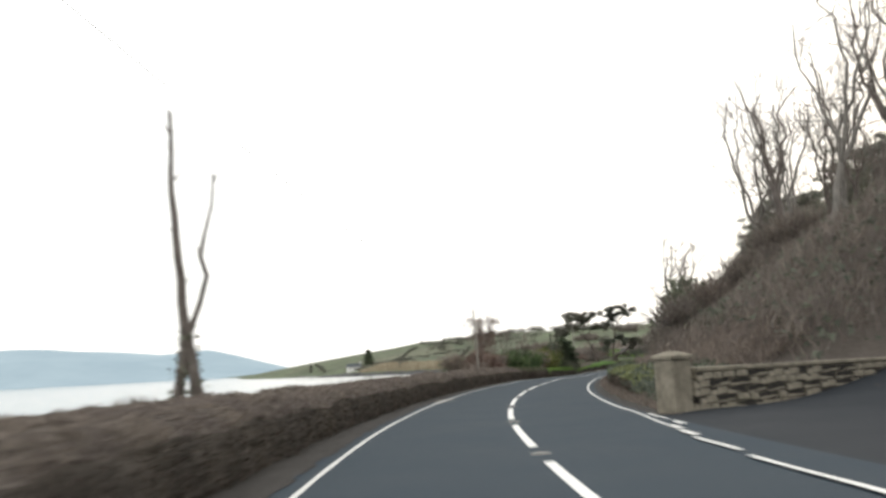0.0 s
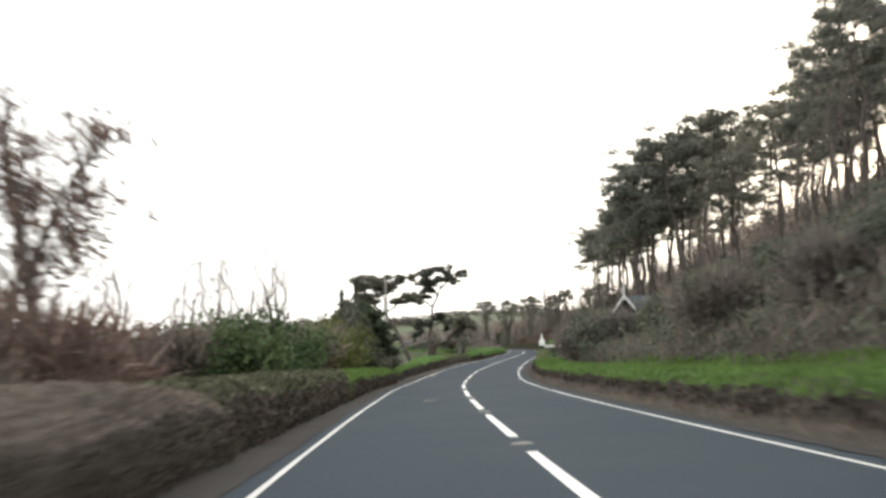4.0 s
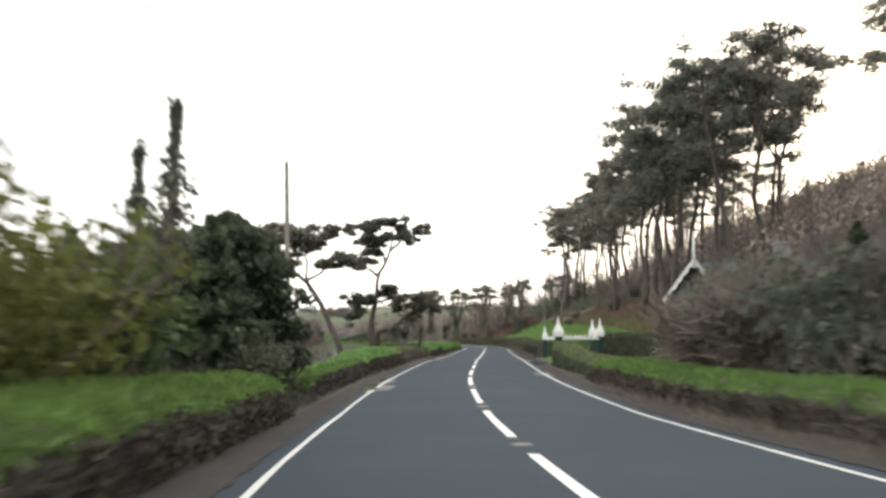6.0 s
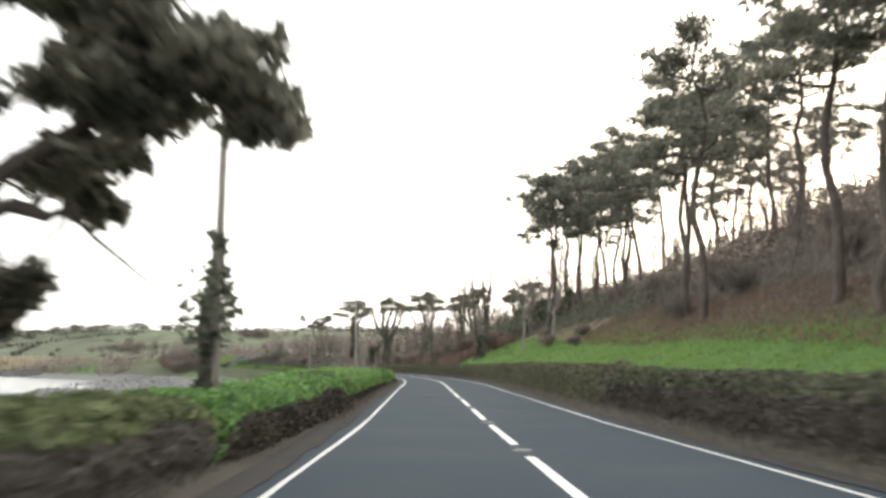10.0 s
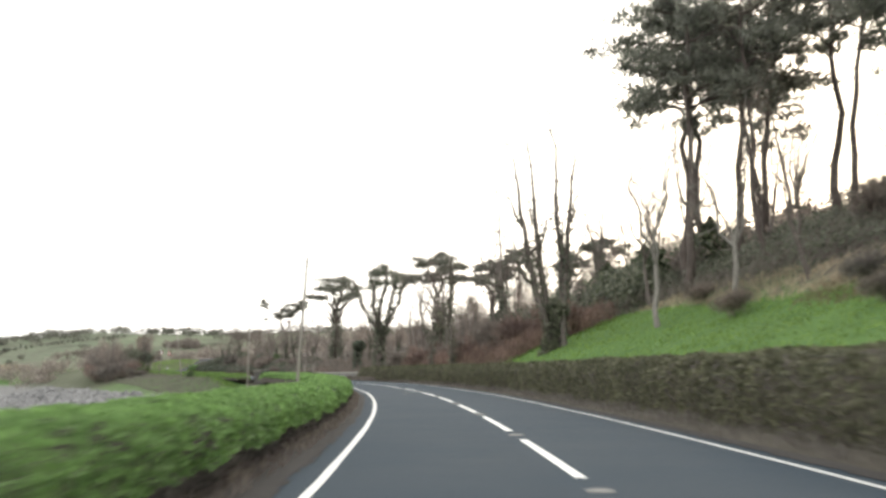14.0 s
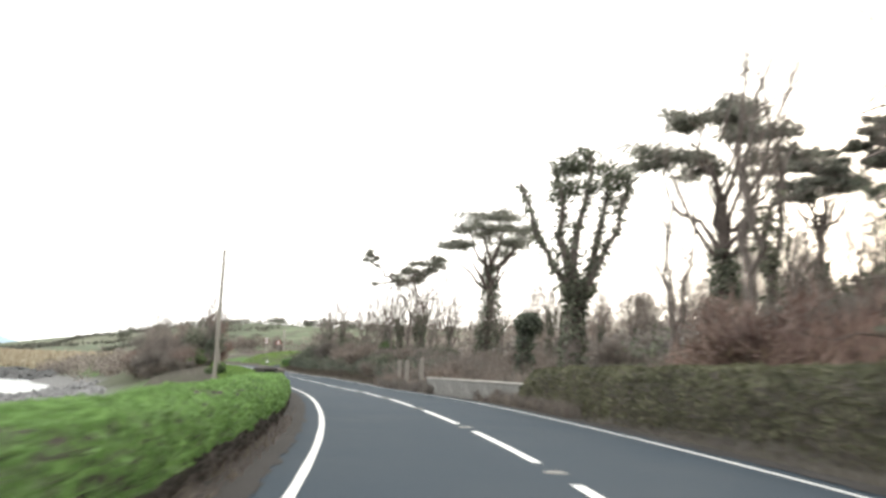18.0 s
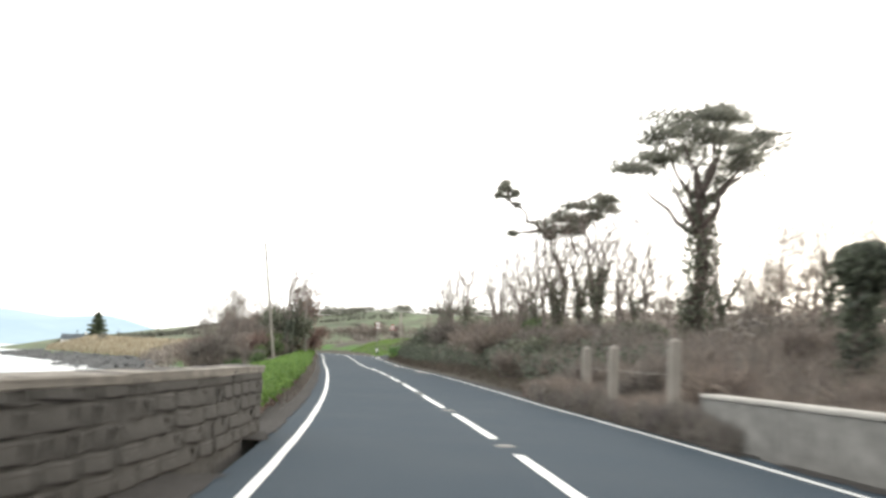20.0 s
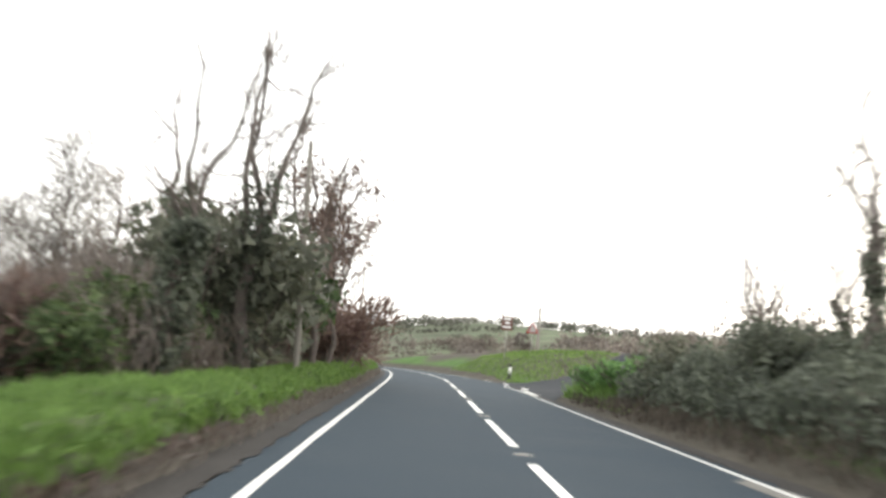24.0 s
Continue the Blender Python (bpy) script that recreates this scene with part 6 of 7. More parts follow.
gate_pillar(357.0, -4.7, "square stone pier at the end of the parapet", 0.55, 0.9, DARK_STONE)
# loose stones along the broken bank
for n, (s, d) in enumerate(scatter(26, (148, 182), (-4.9, -4.5), 0.5, 51) ):
    root = tagged(new("loose_stone", stone_mesh(500 + n % 6, 0.35, 0.3, 0.26)), "grey stone fallen from the bank", "stone", "loose stones")
    root.data.materials.append(STONE)
    x, y = place(s, d)
    root.matrix_basis = pose(x, y, float(road_z(s)) + 0.08 + 0.22 * (n % 3 == 0) * (n < 38), n * 31 % 40, n * 17 % 30, n * 47) @ Matrix.Scale(0.6 + 0.12 * (n % 6), 4)

# ---- entrance gates ----


def gate_post(s, d, height, w, cap_w, label):
    root = thing("gate_post", label, "gate post", "gate posts")
    body = height * 0.58
    bm = bmesh.new()
    box(bm, -w / 2, -w / 2, -0.4, w / 2, w / 2, body, 0.015)
    box(bm, -w / 2 - 0.03, -w / 2 - 0.03, 0, w / 2 + 0.03, w / 2 + 0.03, 0.16, 0.015)
    part("shaft", bm, GREEN_PAINT, root, "dark green painted shaft")
    bm = bmesh.new()
    c = cap_w / 2
    box(bm, -c * 0.86, -c * 0.86, body, c * 0.86, c * 0.86, body + 0.14, 0.02)
    box(bm, -c, -c, body + 0.14, c, c, body + 0.22, 0.02)
    rise = height - body - 0.22
    lathe(bm, [(c * 1.3, body + 0.22), (c * 1.25, body + 0.22 + rise * 0.12), (c * 0.95, body + 0.22 + rise * 0.28), (c * 0.6, body + 0.22 + rise * 0.42), (c * 0.46, body + 0.22 + rise * 0.5)], square=True)
    part("cap", bm, WHITE_PAINT, root, "white moulded cap")
    bm = bmesh.new()
    z = body + 0.22 + rise * 0.5
    lathe(bm, [(c * 0.3, z), (c * 0.42, z + rise * 0.05), (c * 0.3, z + rise * 0.12), (c * 0.22, z + rise * 0.2), (c * 0.26, z + rise * 0.26), (c * 0.12, z + rise * 0.38), (0.012, z + rise * 0.5)], 10)
    part("finial", bm, WHITE_PAINT, root, "white turned finial", True)
    x, y = place(s, d)
    root.matrix_basis = pose(x, y, float(road_z(s)) + 0.0, 0, 0, heading(s))
    return root


POST = "dark green post with a white ogee cap and finial"
gate_post(179.7, 4.75, 2.35, 0.26, 0.42, POST)
gate_post(166.3, 4.75, 2.72, 0.42, 0.62, "stout dark green post with a large white cap")
gate_post(174.3, 7.5, 2.68, 0.34, 0.5, POST)
gate_post(170.9, 7.6, 2.68, 0.34, 0.5, POST)


def railing(a, b, label, name="railing", rail=1.42):
    """Iron railings from a to b (s, d): rails, thin bars and white trefoil heads."""
    root = thing(name, label, "railing", "railings")
    p, q = (Vector((*map(float, place(*c)), float(road_z(c[0])))) for c in (a, b))
    way = q - p
    long = way.length
    for z, h, mat, lab in ((0.12, 0.05, GREEN_PAINT, "green bottom rail"), (0.62, 0.05, GREEN_PAINT, "green middle rail"), (rail - 0.06, 0.09, WHITE_PAINT, "white top rail")):
        bm = bmesh.new()
        box(bm, 0.12, -0.025, z, long - 0.12, 0.025, z + h, 0.006)
        part("rail", bm, mat, root, lab)
    bar = bmesh.new()
    lathe(bar, [(0.011, 0.12), (0.011, rail - 0.06)], 6)
    bar_me = bpy.data.meshes.new("bar")
    bar.to_mesh(bar_me)
    bar.free()
    bar_me.materials.append(GREEN_PAINT)
    head = bmesh.new()
    for dx, dz, r in ((-0.07, 0.08, 0.055), (0.07, 0.08, 0.055), (0, 0.17, 0.06)):
        bmesh.ops.create_uvsphere(head, u_segments=8, v_segments=5, radius=r, matrix=Matrix.Translation((dx, 0, dz)) @ Matrix.Diagonal((1, 0.4, 1, 1)))
    box(head, -0.02, -0.015, 0, 0.02, 0.015, 0.14, 0.004)
    head_me = bpy.data.meshes.new("trefoil")
    head.to_mesh(head_me)
    head.free()
    head_me.materials.append(WHITE_PAINT)
    spike = bmesh.new()
    lathe(spike, [(0.025, 0), (0.03, 0.03), (0.006, 0.12)], 6)
    spike_me = bpy.data.meshes.new("spike")
    spike.to_mesh(spike_me)
    spike.free()
    spike_me.materials.append(WHITE_PAINT)
    n = int(long / 0.14)
    for k in range(1, n):
        part_mesh("bar", bar_me, root).location = (0.12 + k * (long - 0.24) / n, 0, 0)
        part_mesh("spike", spike_me, root).location = (0.12 + k * (long - 0.24) / n, 0, rail + 0.03)
    m = int(long / 0.6)
    for k in range(m):
        part_mesh("trefoil", head_me, root, "white trefoil head").location = (0.12 + (k + 0.5) * (long - 0.24) / m, 0, rail + 0.03)
    root.matrix_basis = pose(p.x, p.y, p.z, 0, 0, math.degrees(math.atan2(way.y, way.x)))
    return root


railing((179.7, 4.75), (174.3, 7.5), "green iron railings with white trefoil heads")
railing((170.9, 7.6), (166.3, 4.75), "green iron railings with white trefoil heads")
railing((174.1, 7.5), (171.1, 7.6), "closed green iron gate with white trefoil heads", "entrance_gate", 1.5)
drive = mesh_np("drive", [(*map(float, place(s, d)), float(road_z(s)) + 0.03) for s, d in ((178.8, 3.6), (167, 3.6), (171, 7.4), (174.2, 7.4), (172, 14), (175, 14))], [(0, 1, 2, 3), (3, 2, 4, 5)], OLD_ASPHALT)
tagged(part_mesh("drive", drive), "pale worn entrance apron", "drive", kind="structure")

# ---- the gate lodge ----


def lodge():
    root = thing("gate_lodge", "small grey stone gate lodge with white wavy bargeboards and slate roof", "house")

    def slab(name, pts, thick, mat, label=""):
        """A flat panel of that thickness from corners in order."""
        bm = bmesh.new()
        v = [Vector(p) for p in pts]
        nrm = (v[1] - v[0]).cross(v[2] - v[0]).normalized() * thick
        a, b = [bm.verts.new(p) for p in v], [bm.verts.new(p + nrm) for p in v]
        bm.faces.new(a)
        bm.faces.new(list(reversed(b)))
        for k in range(len(v)):
            j = (k + 1) % len(v)
            bm.faces.new((a[k], b[k], b[j], a[j]))
        bmesh.ops.recalc_face_normals(bm, faces=bm.faces)
        return part(name, bm, mat, root, label)

    # walls
    bm = bmesh.new()
    box(bm, -1.9, 0, -0.6, 1.9, 6.0, 3.5, 0.02)
    box(bm, 1.9, 1.1, -0.6, 9.2, 6.4, 3.4, 0.02)
    part("wall", bm, ASHLAR, root, "coursed grey stone wall")
    slab("gable", [(-1.9, 0.02, 3.5), (1.9, 0.02, 3.5), (0, 0.02, 5.55)], -0.3, DARK_INFILL, "dark gable infill below the bargeboards")
    outline = [(-1.85, 0.02), (-1.75, -0.35), (-0.95, -1.35), (0.95, -1.35), (1.75, -0.35), (1.85, 0.02)]
    bm = bmesh.new()
    poly_prism(bm, outline, -0.6, 3.3)
    bay = part("bay", bm, ASHLAR, root, "canted bay of grey ashlar")
    bm = bmesh.new()
    poly_prism(bm, [(x * 1.05, y * 1.05 - 0.02) for x, y in outline], -0.6, 0.24)
    part("plinth", bm, CONCRETE, root, "paler plinth course")
    bm = bmesh.new()
    poly_prism(bm, [(x * 1.05, y * 1.05 - 0.02) for x, y in outline], 3.16, 3.32)
    part("cornice", bm, CONCRETE, root, "paler cornice course")
    # hipped lead roof of the bay
    bm = bmesh.new()
    low = [bm.verts.new((x * 1.1, y * 1.1, 3.32)) for x, y in outline]
    high = [bm.verts.new((x, y, 4.15)) for x, y in ((-1.1, 0.02), (-0.95, -0.15), (-0.5, -0.4), (0.5, -0.4), (0.95, -0.15), (1.1, 0.02))]
    for k in range(5):
        bm.faces.new((low[k], low[k + 1], high[k + 1], high[k]))
    bm.faces.new(high)
    bm.faces.new(list(reversed(low)))
    bmesh.ops.recalc_face_normals(bm, faces=bm.faces)
    part("bay_roof", bm, SLATE, root, "grey-green hipped bay roof")
    # windows on the three faces of the bay
    for a, b in zip(outline[1:4], outline[2:5]):
        mid = ((a[0] + b[0]) / 2, (a[1] + b[1]) / 2)
        turn = math.degrees(math.atan2(b[1] - a[1], b[0] - a[0]))
        wide = 0.36

        def fix(ob):
            ob.matrix_basis = pose(mid[0], mid[1], 0, 0, 0, turn)
            return ob

        bm = bmesh.new()
        for x0, x1, z0, z1 in ((-wide - 0.07, -wide, 0.9, 2.95), (wide, wide + 0.07, 0.9, 2.95), (-wide - 0.07, wide + 0.07, 2.95, 3.03), (-wide, wide, 1.9, 1.97), (-wide, wide, 0.9, 0.98), (-0.02, 0.02, 0.98, 1.9)):
            box(bm, x0, -0.05, z0, x1, 0.02, z1, 0.006)
        window = fix(part("window", bm, WHITE_PAINT, root, "white sash window"))
        bm = bmesh.new()
        box(bm, -wide, -0.015, 0.98, wide, 0.0, 2.95)
        part("pane", bm, PALE_PANE, window, "pale pane, sky sheen and curtain in its colour")
        bm = bmesh.new()
        box(bm, -wide - 0.16, -0.12, 0.8, wide + 0.16, 0.03, 0.9, 0.012)
        part("sill", bm, WHITE_PAINT, window)
        bm = bmesh.new()
        box(bm, -wide - 0.08, -0.03, 0.28, wide + 0.08, 0.02, 0.7, 0.01)
        part("panel", bm, BLACK_PAINT, window, "dark panel below the sill")
        bm = bmesh.new()
        for k in range(7):
            t0, t1 = math.pi * k / 7, math.pi * (k + 1) / 7
            for t in ((t0 + t1) / 2,):
                box(bm, math.cos(t) * (wide + 0.08) - 0.07, -0.06, 2.98 + math.sin(t) * 0.2 - 0.03, math.cos(t) * (wide + 0.08) + 0.07, 0.02, 2.98 + math.sin(t) * 0.2 + 0.09, 0.01)
        part("hood_mould", bm, CONCRETE, window)
    for x, y in outline[1:5]:
        bm = bmesh.new()
        lathe(bm, [(0.17, 0.42), (0.15, 0.6), (0.15, 2.9), (0.18, 3.16)], 8, x, y - 0.02)
        part("pilaster", bm, ASHLAR, root)
    for k in range(9):
        bm = bmesh.new()
        w = 0.3 if k % 2 else 0.2
        box(bm, 1.9 - w, -0.03, k * 0.38, 1.93, 0.0, k * 0.38 + 0.34, 0.012)
        part("quoin", bm, CONCRETE, root)
    # roofs
    slope = []
    for sx in (-1, 1):
        ob = slab("roof", [(0, -0.35, 5.75), (0, 6.2, 5.75), (sx * 2.2, 6.2, 3.4), (sx * 2.2, -0.35, 3.4)], 0.09 * sx, SLATE, "dark slate roof slope")
        slope.append(ob)
        for row in range(11):
            u = row / 11
            bm = bmesh.new()
            x0, z0, x1, z1 = sx * 2.2 * (1 - u), 3.4 + 2.35 * u, sx * 2.2 * (1 - u - 0.1), 3.4 + 2.35 * (u + 0.1)
            v = [bm.verts.new(p) for p in ((x0, -0.36, z0 + 0.11), (x0, 6.2, z0 + 0.11), (x1, 6.2, z1 + 0.09), (x1, -0.36, z1 + 0.09))]
            bm.faces.new(v)
            bmesh.ops.solidify(bm, geom=bm.faces[:], thickness=0.02)
            part("slate_course", bm, SLATE, ob)
    main = slab("roof", [(1.0, 0.75, 3.3), (9.5, 0.75, 3.3), (9.5, 3.75, 5.85), (0.2, 3.75, 5.85)], 0.09, SLATE, "dark slate roof slope")
    for row in range(12):
        u = row / 12
        bm = bmesh.new()
        v = [bm.verts.new(p) for p in ((1.0, 0.75 + 3 * u, 3.4 + 2.55 * u), (9.5, 0.75 + 3 * u, 3.4 + 2.55 * u), (9.5, 1.02 + 3 * u, 3.38 + 2.55 * (u + 0.09)), (1.0, 1.02 + 3 * u, 3.38 + 2.55 * (u + 0.09)))]
        bm.faces.new(v)
        bmesh.ops.solidify(bm, geom=bm.faces[:], thickness=0.02)
        part("slate_course", bm, SLATE, main)
    slab("roof", [(9.5, 6.75, 3.3), (0.2, 6.75, 3.3), (0.2, 3.75, 5.85), (9.5, 3.75, 5.85)], 0.09, SLATE, "dark slate roof slope")
    # bargeboards: a scalloped white band down each edge of the gable
    for sx in (-1, 1):
        bm = bmesh.new()
        n = 30
        upper, lower = [], []
        for k in range(n + 1):
            u = k / n
            x, z = sx * 2.28 * u, 5.85 - 2.55 * u
            wave = 0.1 * abs(math.sin(u * math.pi * 5.5))
            upper.append((x + sx * 0.05, z + 0.07))
            lower.append((x - sx * (0.05 + wave), z - 0.05 - wave))
        va = [bm.verts.new((x, -0.42, z)) for x, z in upper]
        vb = [bm.verts.new((x, -0.42, z)) for x, z in lower]
        for k in range(n):
            bm.faces.new((va[k], va[k + 1], vb[k + 1], vb[k]))
        bmesh.ops.recalc_face_normals(bm, faces=bm.faces)
        bmesh.ops.solidify(bm, geom=bm.faces[:], thickness=0.06)
        part("bargeboard", bm, WHITE_PAINT, root, "white scalloped bargeboard")
    bm = bmesh.new()
    lathe(bm, [(0.09, 5.3), (0.09, 5.75), (0.16, 5.84), (0.1, 5.97), (0.085, 6.3), (0.15, 6.38), (0.09, 6.48), (0.06, 7.1), (0.015, 7.6)], 10, 0, -0.42)
    part("finial", bm, WHITE_PAINT, root, "tall white finial", True)
    # door in the side wing
    bm = bmesh.new()
    for x0, x1, z0, z1 in ((2.5, 2.68, 0, 2.3), (3.5, 3.68, 0, 2.3), (2.5, 3.68, 2.3, 2.5)):
        box(bm, x0, 1.0, z0, x1, 1.12, z1, 0.01)
    door = part("door", bm, WHITE_PAINT, root, "white door surround")
    bm = bmesh.new()
    box(bm, 2.68, 1.05, 0, 3.5, 1.1, 2.3, 0.005)
    leafd = part("door_leaf", bm, GREEN_PAINT, door)
    bm = bmesh.new()
    lathe(bm, [(0.03, 0), (0.035, 0.03), (0.01, 0.06)], 8)
    knob = part("knob", bm, LINE_PAINT, door)
    knob.matrix_basis = pose(2.78, 1.05, 1.05, 90, 0, 0)
    slab("porch_roof", [(2.2, 0.35, 2.85), (4.2, 0.35, 2.85), (4.2, 1.12, 3.15), (2.2, 1.12, 3.15)], 0.07, SLATE, "small lean-to porch roof")
    for x in (5.6, 7.6):
        bm = bmesh.new()
        for x0, x1, z0, z1 in ((x - 0.5, x - 0.42, 1.1, 2.5), (x + 0.42, x + 0.5, 1.1, 2.5), (x - 0.5, x + 0.5, 2.5, 2.58), (x - 0.5, x + 0.5, 1.0, 1.1), (x - 0.42, x + 0.42, 1.78, 1.84)):
            box(bm, x0, 1.02, z0, x1, 1.12, z1, 0.006)
        w = part("window", bm, WHITE_PAINT, root, "white sash window")
        bm = bmesh.new()
        box(bm, x - 0.42, 1.07, 1.1, x + 0.42, 1.09, 2.5)
        part("pane", bm, GLASS, w)
    bm = bmesh.new()
    box(bm, 6.3, 3.3, 5.0, 7.4, 4.2, 7.0, 0.03)
    box(bm, 6.2, 3.2, 7.0, 7.5, 4.3, 7.15, 0.03)
    chimney = part("chimney", bm, ASHLAR, root, "grey stone chimney stack")
    for x in (6.6, 7.1):
        bm = bmesh.new()
        lathe(bm, [(0.13, 7.15), (0.11, 7.5), (0.14, 7.55)], 10, x, 3.75)
        part("chimney_pot", bm, SANDSTONE, chimney)
    x, y = place(166.9, 12.55)
    root.matrix_basis = pose(x, y, float(road_z(166)) + 0.45, 0, 0, heading(166) - 8) @ Matrix.Diagonal((0.78, 0.93, 0.93, 1))
    return root


lodge()

# ---- poles and wires along the shore side ----


def pole(s, d, height, lean, label="weathered wooden telephone pole", arms=False, stout=1.0):
    """A tapered pole with a cap, insulators and steps; lean is how far its top stands off, in metres to the right."""
    root = thing("telephone_pole", label, "pole", "telephone poles")
    bm = bmesh.new()
    lathe(bm, [(0.09 * stout, -0.8), (0.085 * stout, 0.2), (0.058 * stout, height - 0.02), (0.03, height + 0.04)], 12)
    part("shaft", bm, POLE_WOOD, root, "", True)
    if arms:
        for k, z in enumerate((height - 0.15, height - 0.45)):
            bm = bmesh.new()
            box(bm, -0.28, -0.16, z - 0.03, 0.28, -0.1, z + 0.03, 0.008)
            arm = part("arm", bm, POLE_WOOD, root)
            for x in (-0.24, 0.24):
                bm = bmesh.new()
                lathe(bm, [(0.025, z + 0.03), (0.035, z + 0.07), (0.03, z + 0.11), (0.012, z + 0.14)], 8, x, -0.13)
                part("insulator", bm, WHITE_PAINT, arm)
    x, y = place(s, d)
    z = float(ground_z(x, y))
    tilt = math.degrees(math.atan2(lean, height))
    root.matrix_basis = pose(x, y, z, 0, tilt, heading(s))
    top = root.matrix_basis @ Vector((0, -0.13, height - 0.02))
    return top


tops = [pole(-15, -9.5, 7.5, 0), pole(84, -7.2, 6.0, -0.25), pole(137.6, -5.2, 6.4, -0.1), pole(195.3, -5.0, 5.9, 0), pole(246.8, -6.1, 6.3, -0.25), pole(300.6, -6.7, 7.2, 0.45), pole(357, -6.6, 6.6, 0.1), pole(409, -6.0, 7.0, -0.9), pole(449.4, -4.75, 6.4, -0.25), pole(500, -5.5, 7.0, 0)]
pole(525, 13.7, 4.6, 0, "pale pole behind the road sign", False, 2.2)
for k, (a, b) in enumerate(zip(tops[:4], tops[1:5])):
    wires = thing("overhead_wire", "sagging black overhead telephone wire", "wire", "overhead wires")
    for n, off in enumerate((0.2,)):
        t = Tubes()
        u = np.linspace(0, 1, 24)[:, None]
        p = np.array(a)[None] * (1 - u) + np.array(b)[None] * u
        p[:, 0] += off
        p[:, 2] -= 4 * u[:, 0] * (1 - u[:, 0]) * (b - a).length * 0.012 - 0.02
        t.add(p, np.full(24, 0.009 if k in (2, 3) else 0.004), 4)
        part_mesh("cable", t.mesh("cable", RUBBER), wires)

# ---- junctions ----


def side_road(name, rows, label):
    """A road that leaves to the right: rows of distance from the centre line and its two edges along s."""
    rows = np.array(rows, float)
    d = np.arange(rows[0, 0], rows[-1, 0] + 0.01, 0.5)
    lo, hi = np.interp(d, rows[:, 0], rows[:, 1]), np.interp(d, rows[:, 0], rows[:, 2])
    u = np.linspace(0, 1, 19)[None]
    s = lo[:, None] * (1 - u) + hi[:, None] * u
    dd = np.broadcast_to(d[:, None], s.shape)
    x, y = place(s, dd)
    z = np.maximum(ground_z(x, y) + 0.05, road_z(s) - 0.008)
    i = np.arange(len(d) - 1)[:, None] * 19 + np.arange(18)[None]
    return tagged(part_mesh(name, mesh_np(name, np.stack([x, y, z], -1).reshape(-1, 3), np.stack([i, i + 1, i + 20, i + 19], -1).reshape(-1, 4), OLD_ASPHALT)), label, "road", kind="structure")


side_road("side_road", [(3.45, -2, 24.8), (6, 3, 25.6), (9, 7, 27.8), (12, 9, 30), (20, 10, 33), (32, 6, 26)], "worn dark asphalt side road")
side_road("side_road", [(3.45, 461, 486), (5, 468, 484), (7, 473, 485), (10, 480, 489), (14, 490, 497), (24, 506, 512)], "narrow wet side road climbing away")
for k, (s, long, d, w) in enumerate([(-2, 3, 2.5, 0.1), (3, 4.5, 2.45, 0.1), (9, 4.3, 2.45, 0.1), (14.2, 2.6, 2.58, 0.1), (17.3, 1.2, 2.74, 0.14), (19.0, 1.1, 2.86, 0.12), (20.4, 1.0, 3.2, 0.16), (22.2, 2.6, 3.24, 0.1), (464, 6, 3.2, 0.24), (472, 2.5, 3.7, 0.26), (478, 3, 3.4, 0.2), (486, 5, 3.2, 0.14)]):
    part_mesh("give_way_line", strip("give_way_line", s, s + long, d - w / 2, d + w / 2, 0.07 if s > 400 else 0.03, LINE_PAINT, 1, 1, 0.02, k + 70), road, "worn white junction marking")


def bollard(s, d):
    root = thing("bollard", "black marker post with white bands", "bollard")
    for z0, z1, mat in ((-0.3, 0.35, BLACK_PAINT), (0.35, 0.78, WHITE_PAINT), (0.78, 1.02, BLACK_PAINT)):
        bm = bmesh.new()
        lathe(bm, [(0.11, z0), (0.1, z1)] if z1 < 1 else [(0.1, z0), (0.1, z1 - 0.04), (0.05, z1)], 10)
        part("band", bm, mat, root, "", True)
    stand(root, s, d)


bollard(489, 4.7)


def road_sign(s, d, base, kind):
    if kind == "board":
        root = thing("road_sign", "brown road sign with white bars on a grey post", "sign")
        size = 0.9
        bm = bmesh.new()
        box(bm, -size / 2, -0.03, base - size * 0.62, size / 2, 0.0, base + size * 0.62, 0.02)
        face = part("plate", bm, BROWN_SIGN, root)
        for z, w in ((0.36, 0.6), (0.05, 0.4), (-0.3, 0.66)):
            bm = bmesh.new()
            box(bm, -w / 2, -0.045, base + z - 0.09, w / 2, -0.03, base + z + 0.09, 0.006)
            part("marking", bm, WHITE_PAINT, face, "plain white bar")
    else:
        root = thing("road_sign", "white warning triangle with a red border", "sign")
        for r, y, mat in ((0.62, 0.0, RED_SIGN), (0.44, -0.02, WHITE_PAINT)):
            bm = bmesh.new()
            v = [bm.verts.new((r * math.sin(a), y, base + r * math.cos(a))) for a in (0, 2.094, 4.189)]
            bm.faces.new(v)
            bmesh.ops.solidify(bm, geom=bm.faces[:], thickness=0.015)
            part("plate", bm, mat, root)
    bm = bmesh.new()
    lathe(bm, [(0.045, -0.4), (0.045, base + 0.3)], 8, 0, 0.06)
    part("post", bm, CONCRETE, root, "grey steel post", True)
    stand(root, s, d)


road_sign(504, 6.4, 3.0, "board")
road_sign(507, 9.1, 2.0, "triangle")

# ---- posts after the bridge ----


def timber_post(s, d, h):
    root = thing("fence_post", "pale square timber fence post", "fence post", "fence posts")
    bm = bmesh.new()
    box(bm, -0.1, -0.1, -0.5, 0.1, 0.1, h, 0.02)
    lathe(bm, [(0.135, h), (0.03, h + 0.06)], square=True)
    part("shaft", bm, POLE_WOOD, root)
    x, y = place(s, d)
    root.matrix_basis = pose(x, y, float(road_z(s)), 0, 0, heading(s))


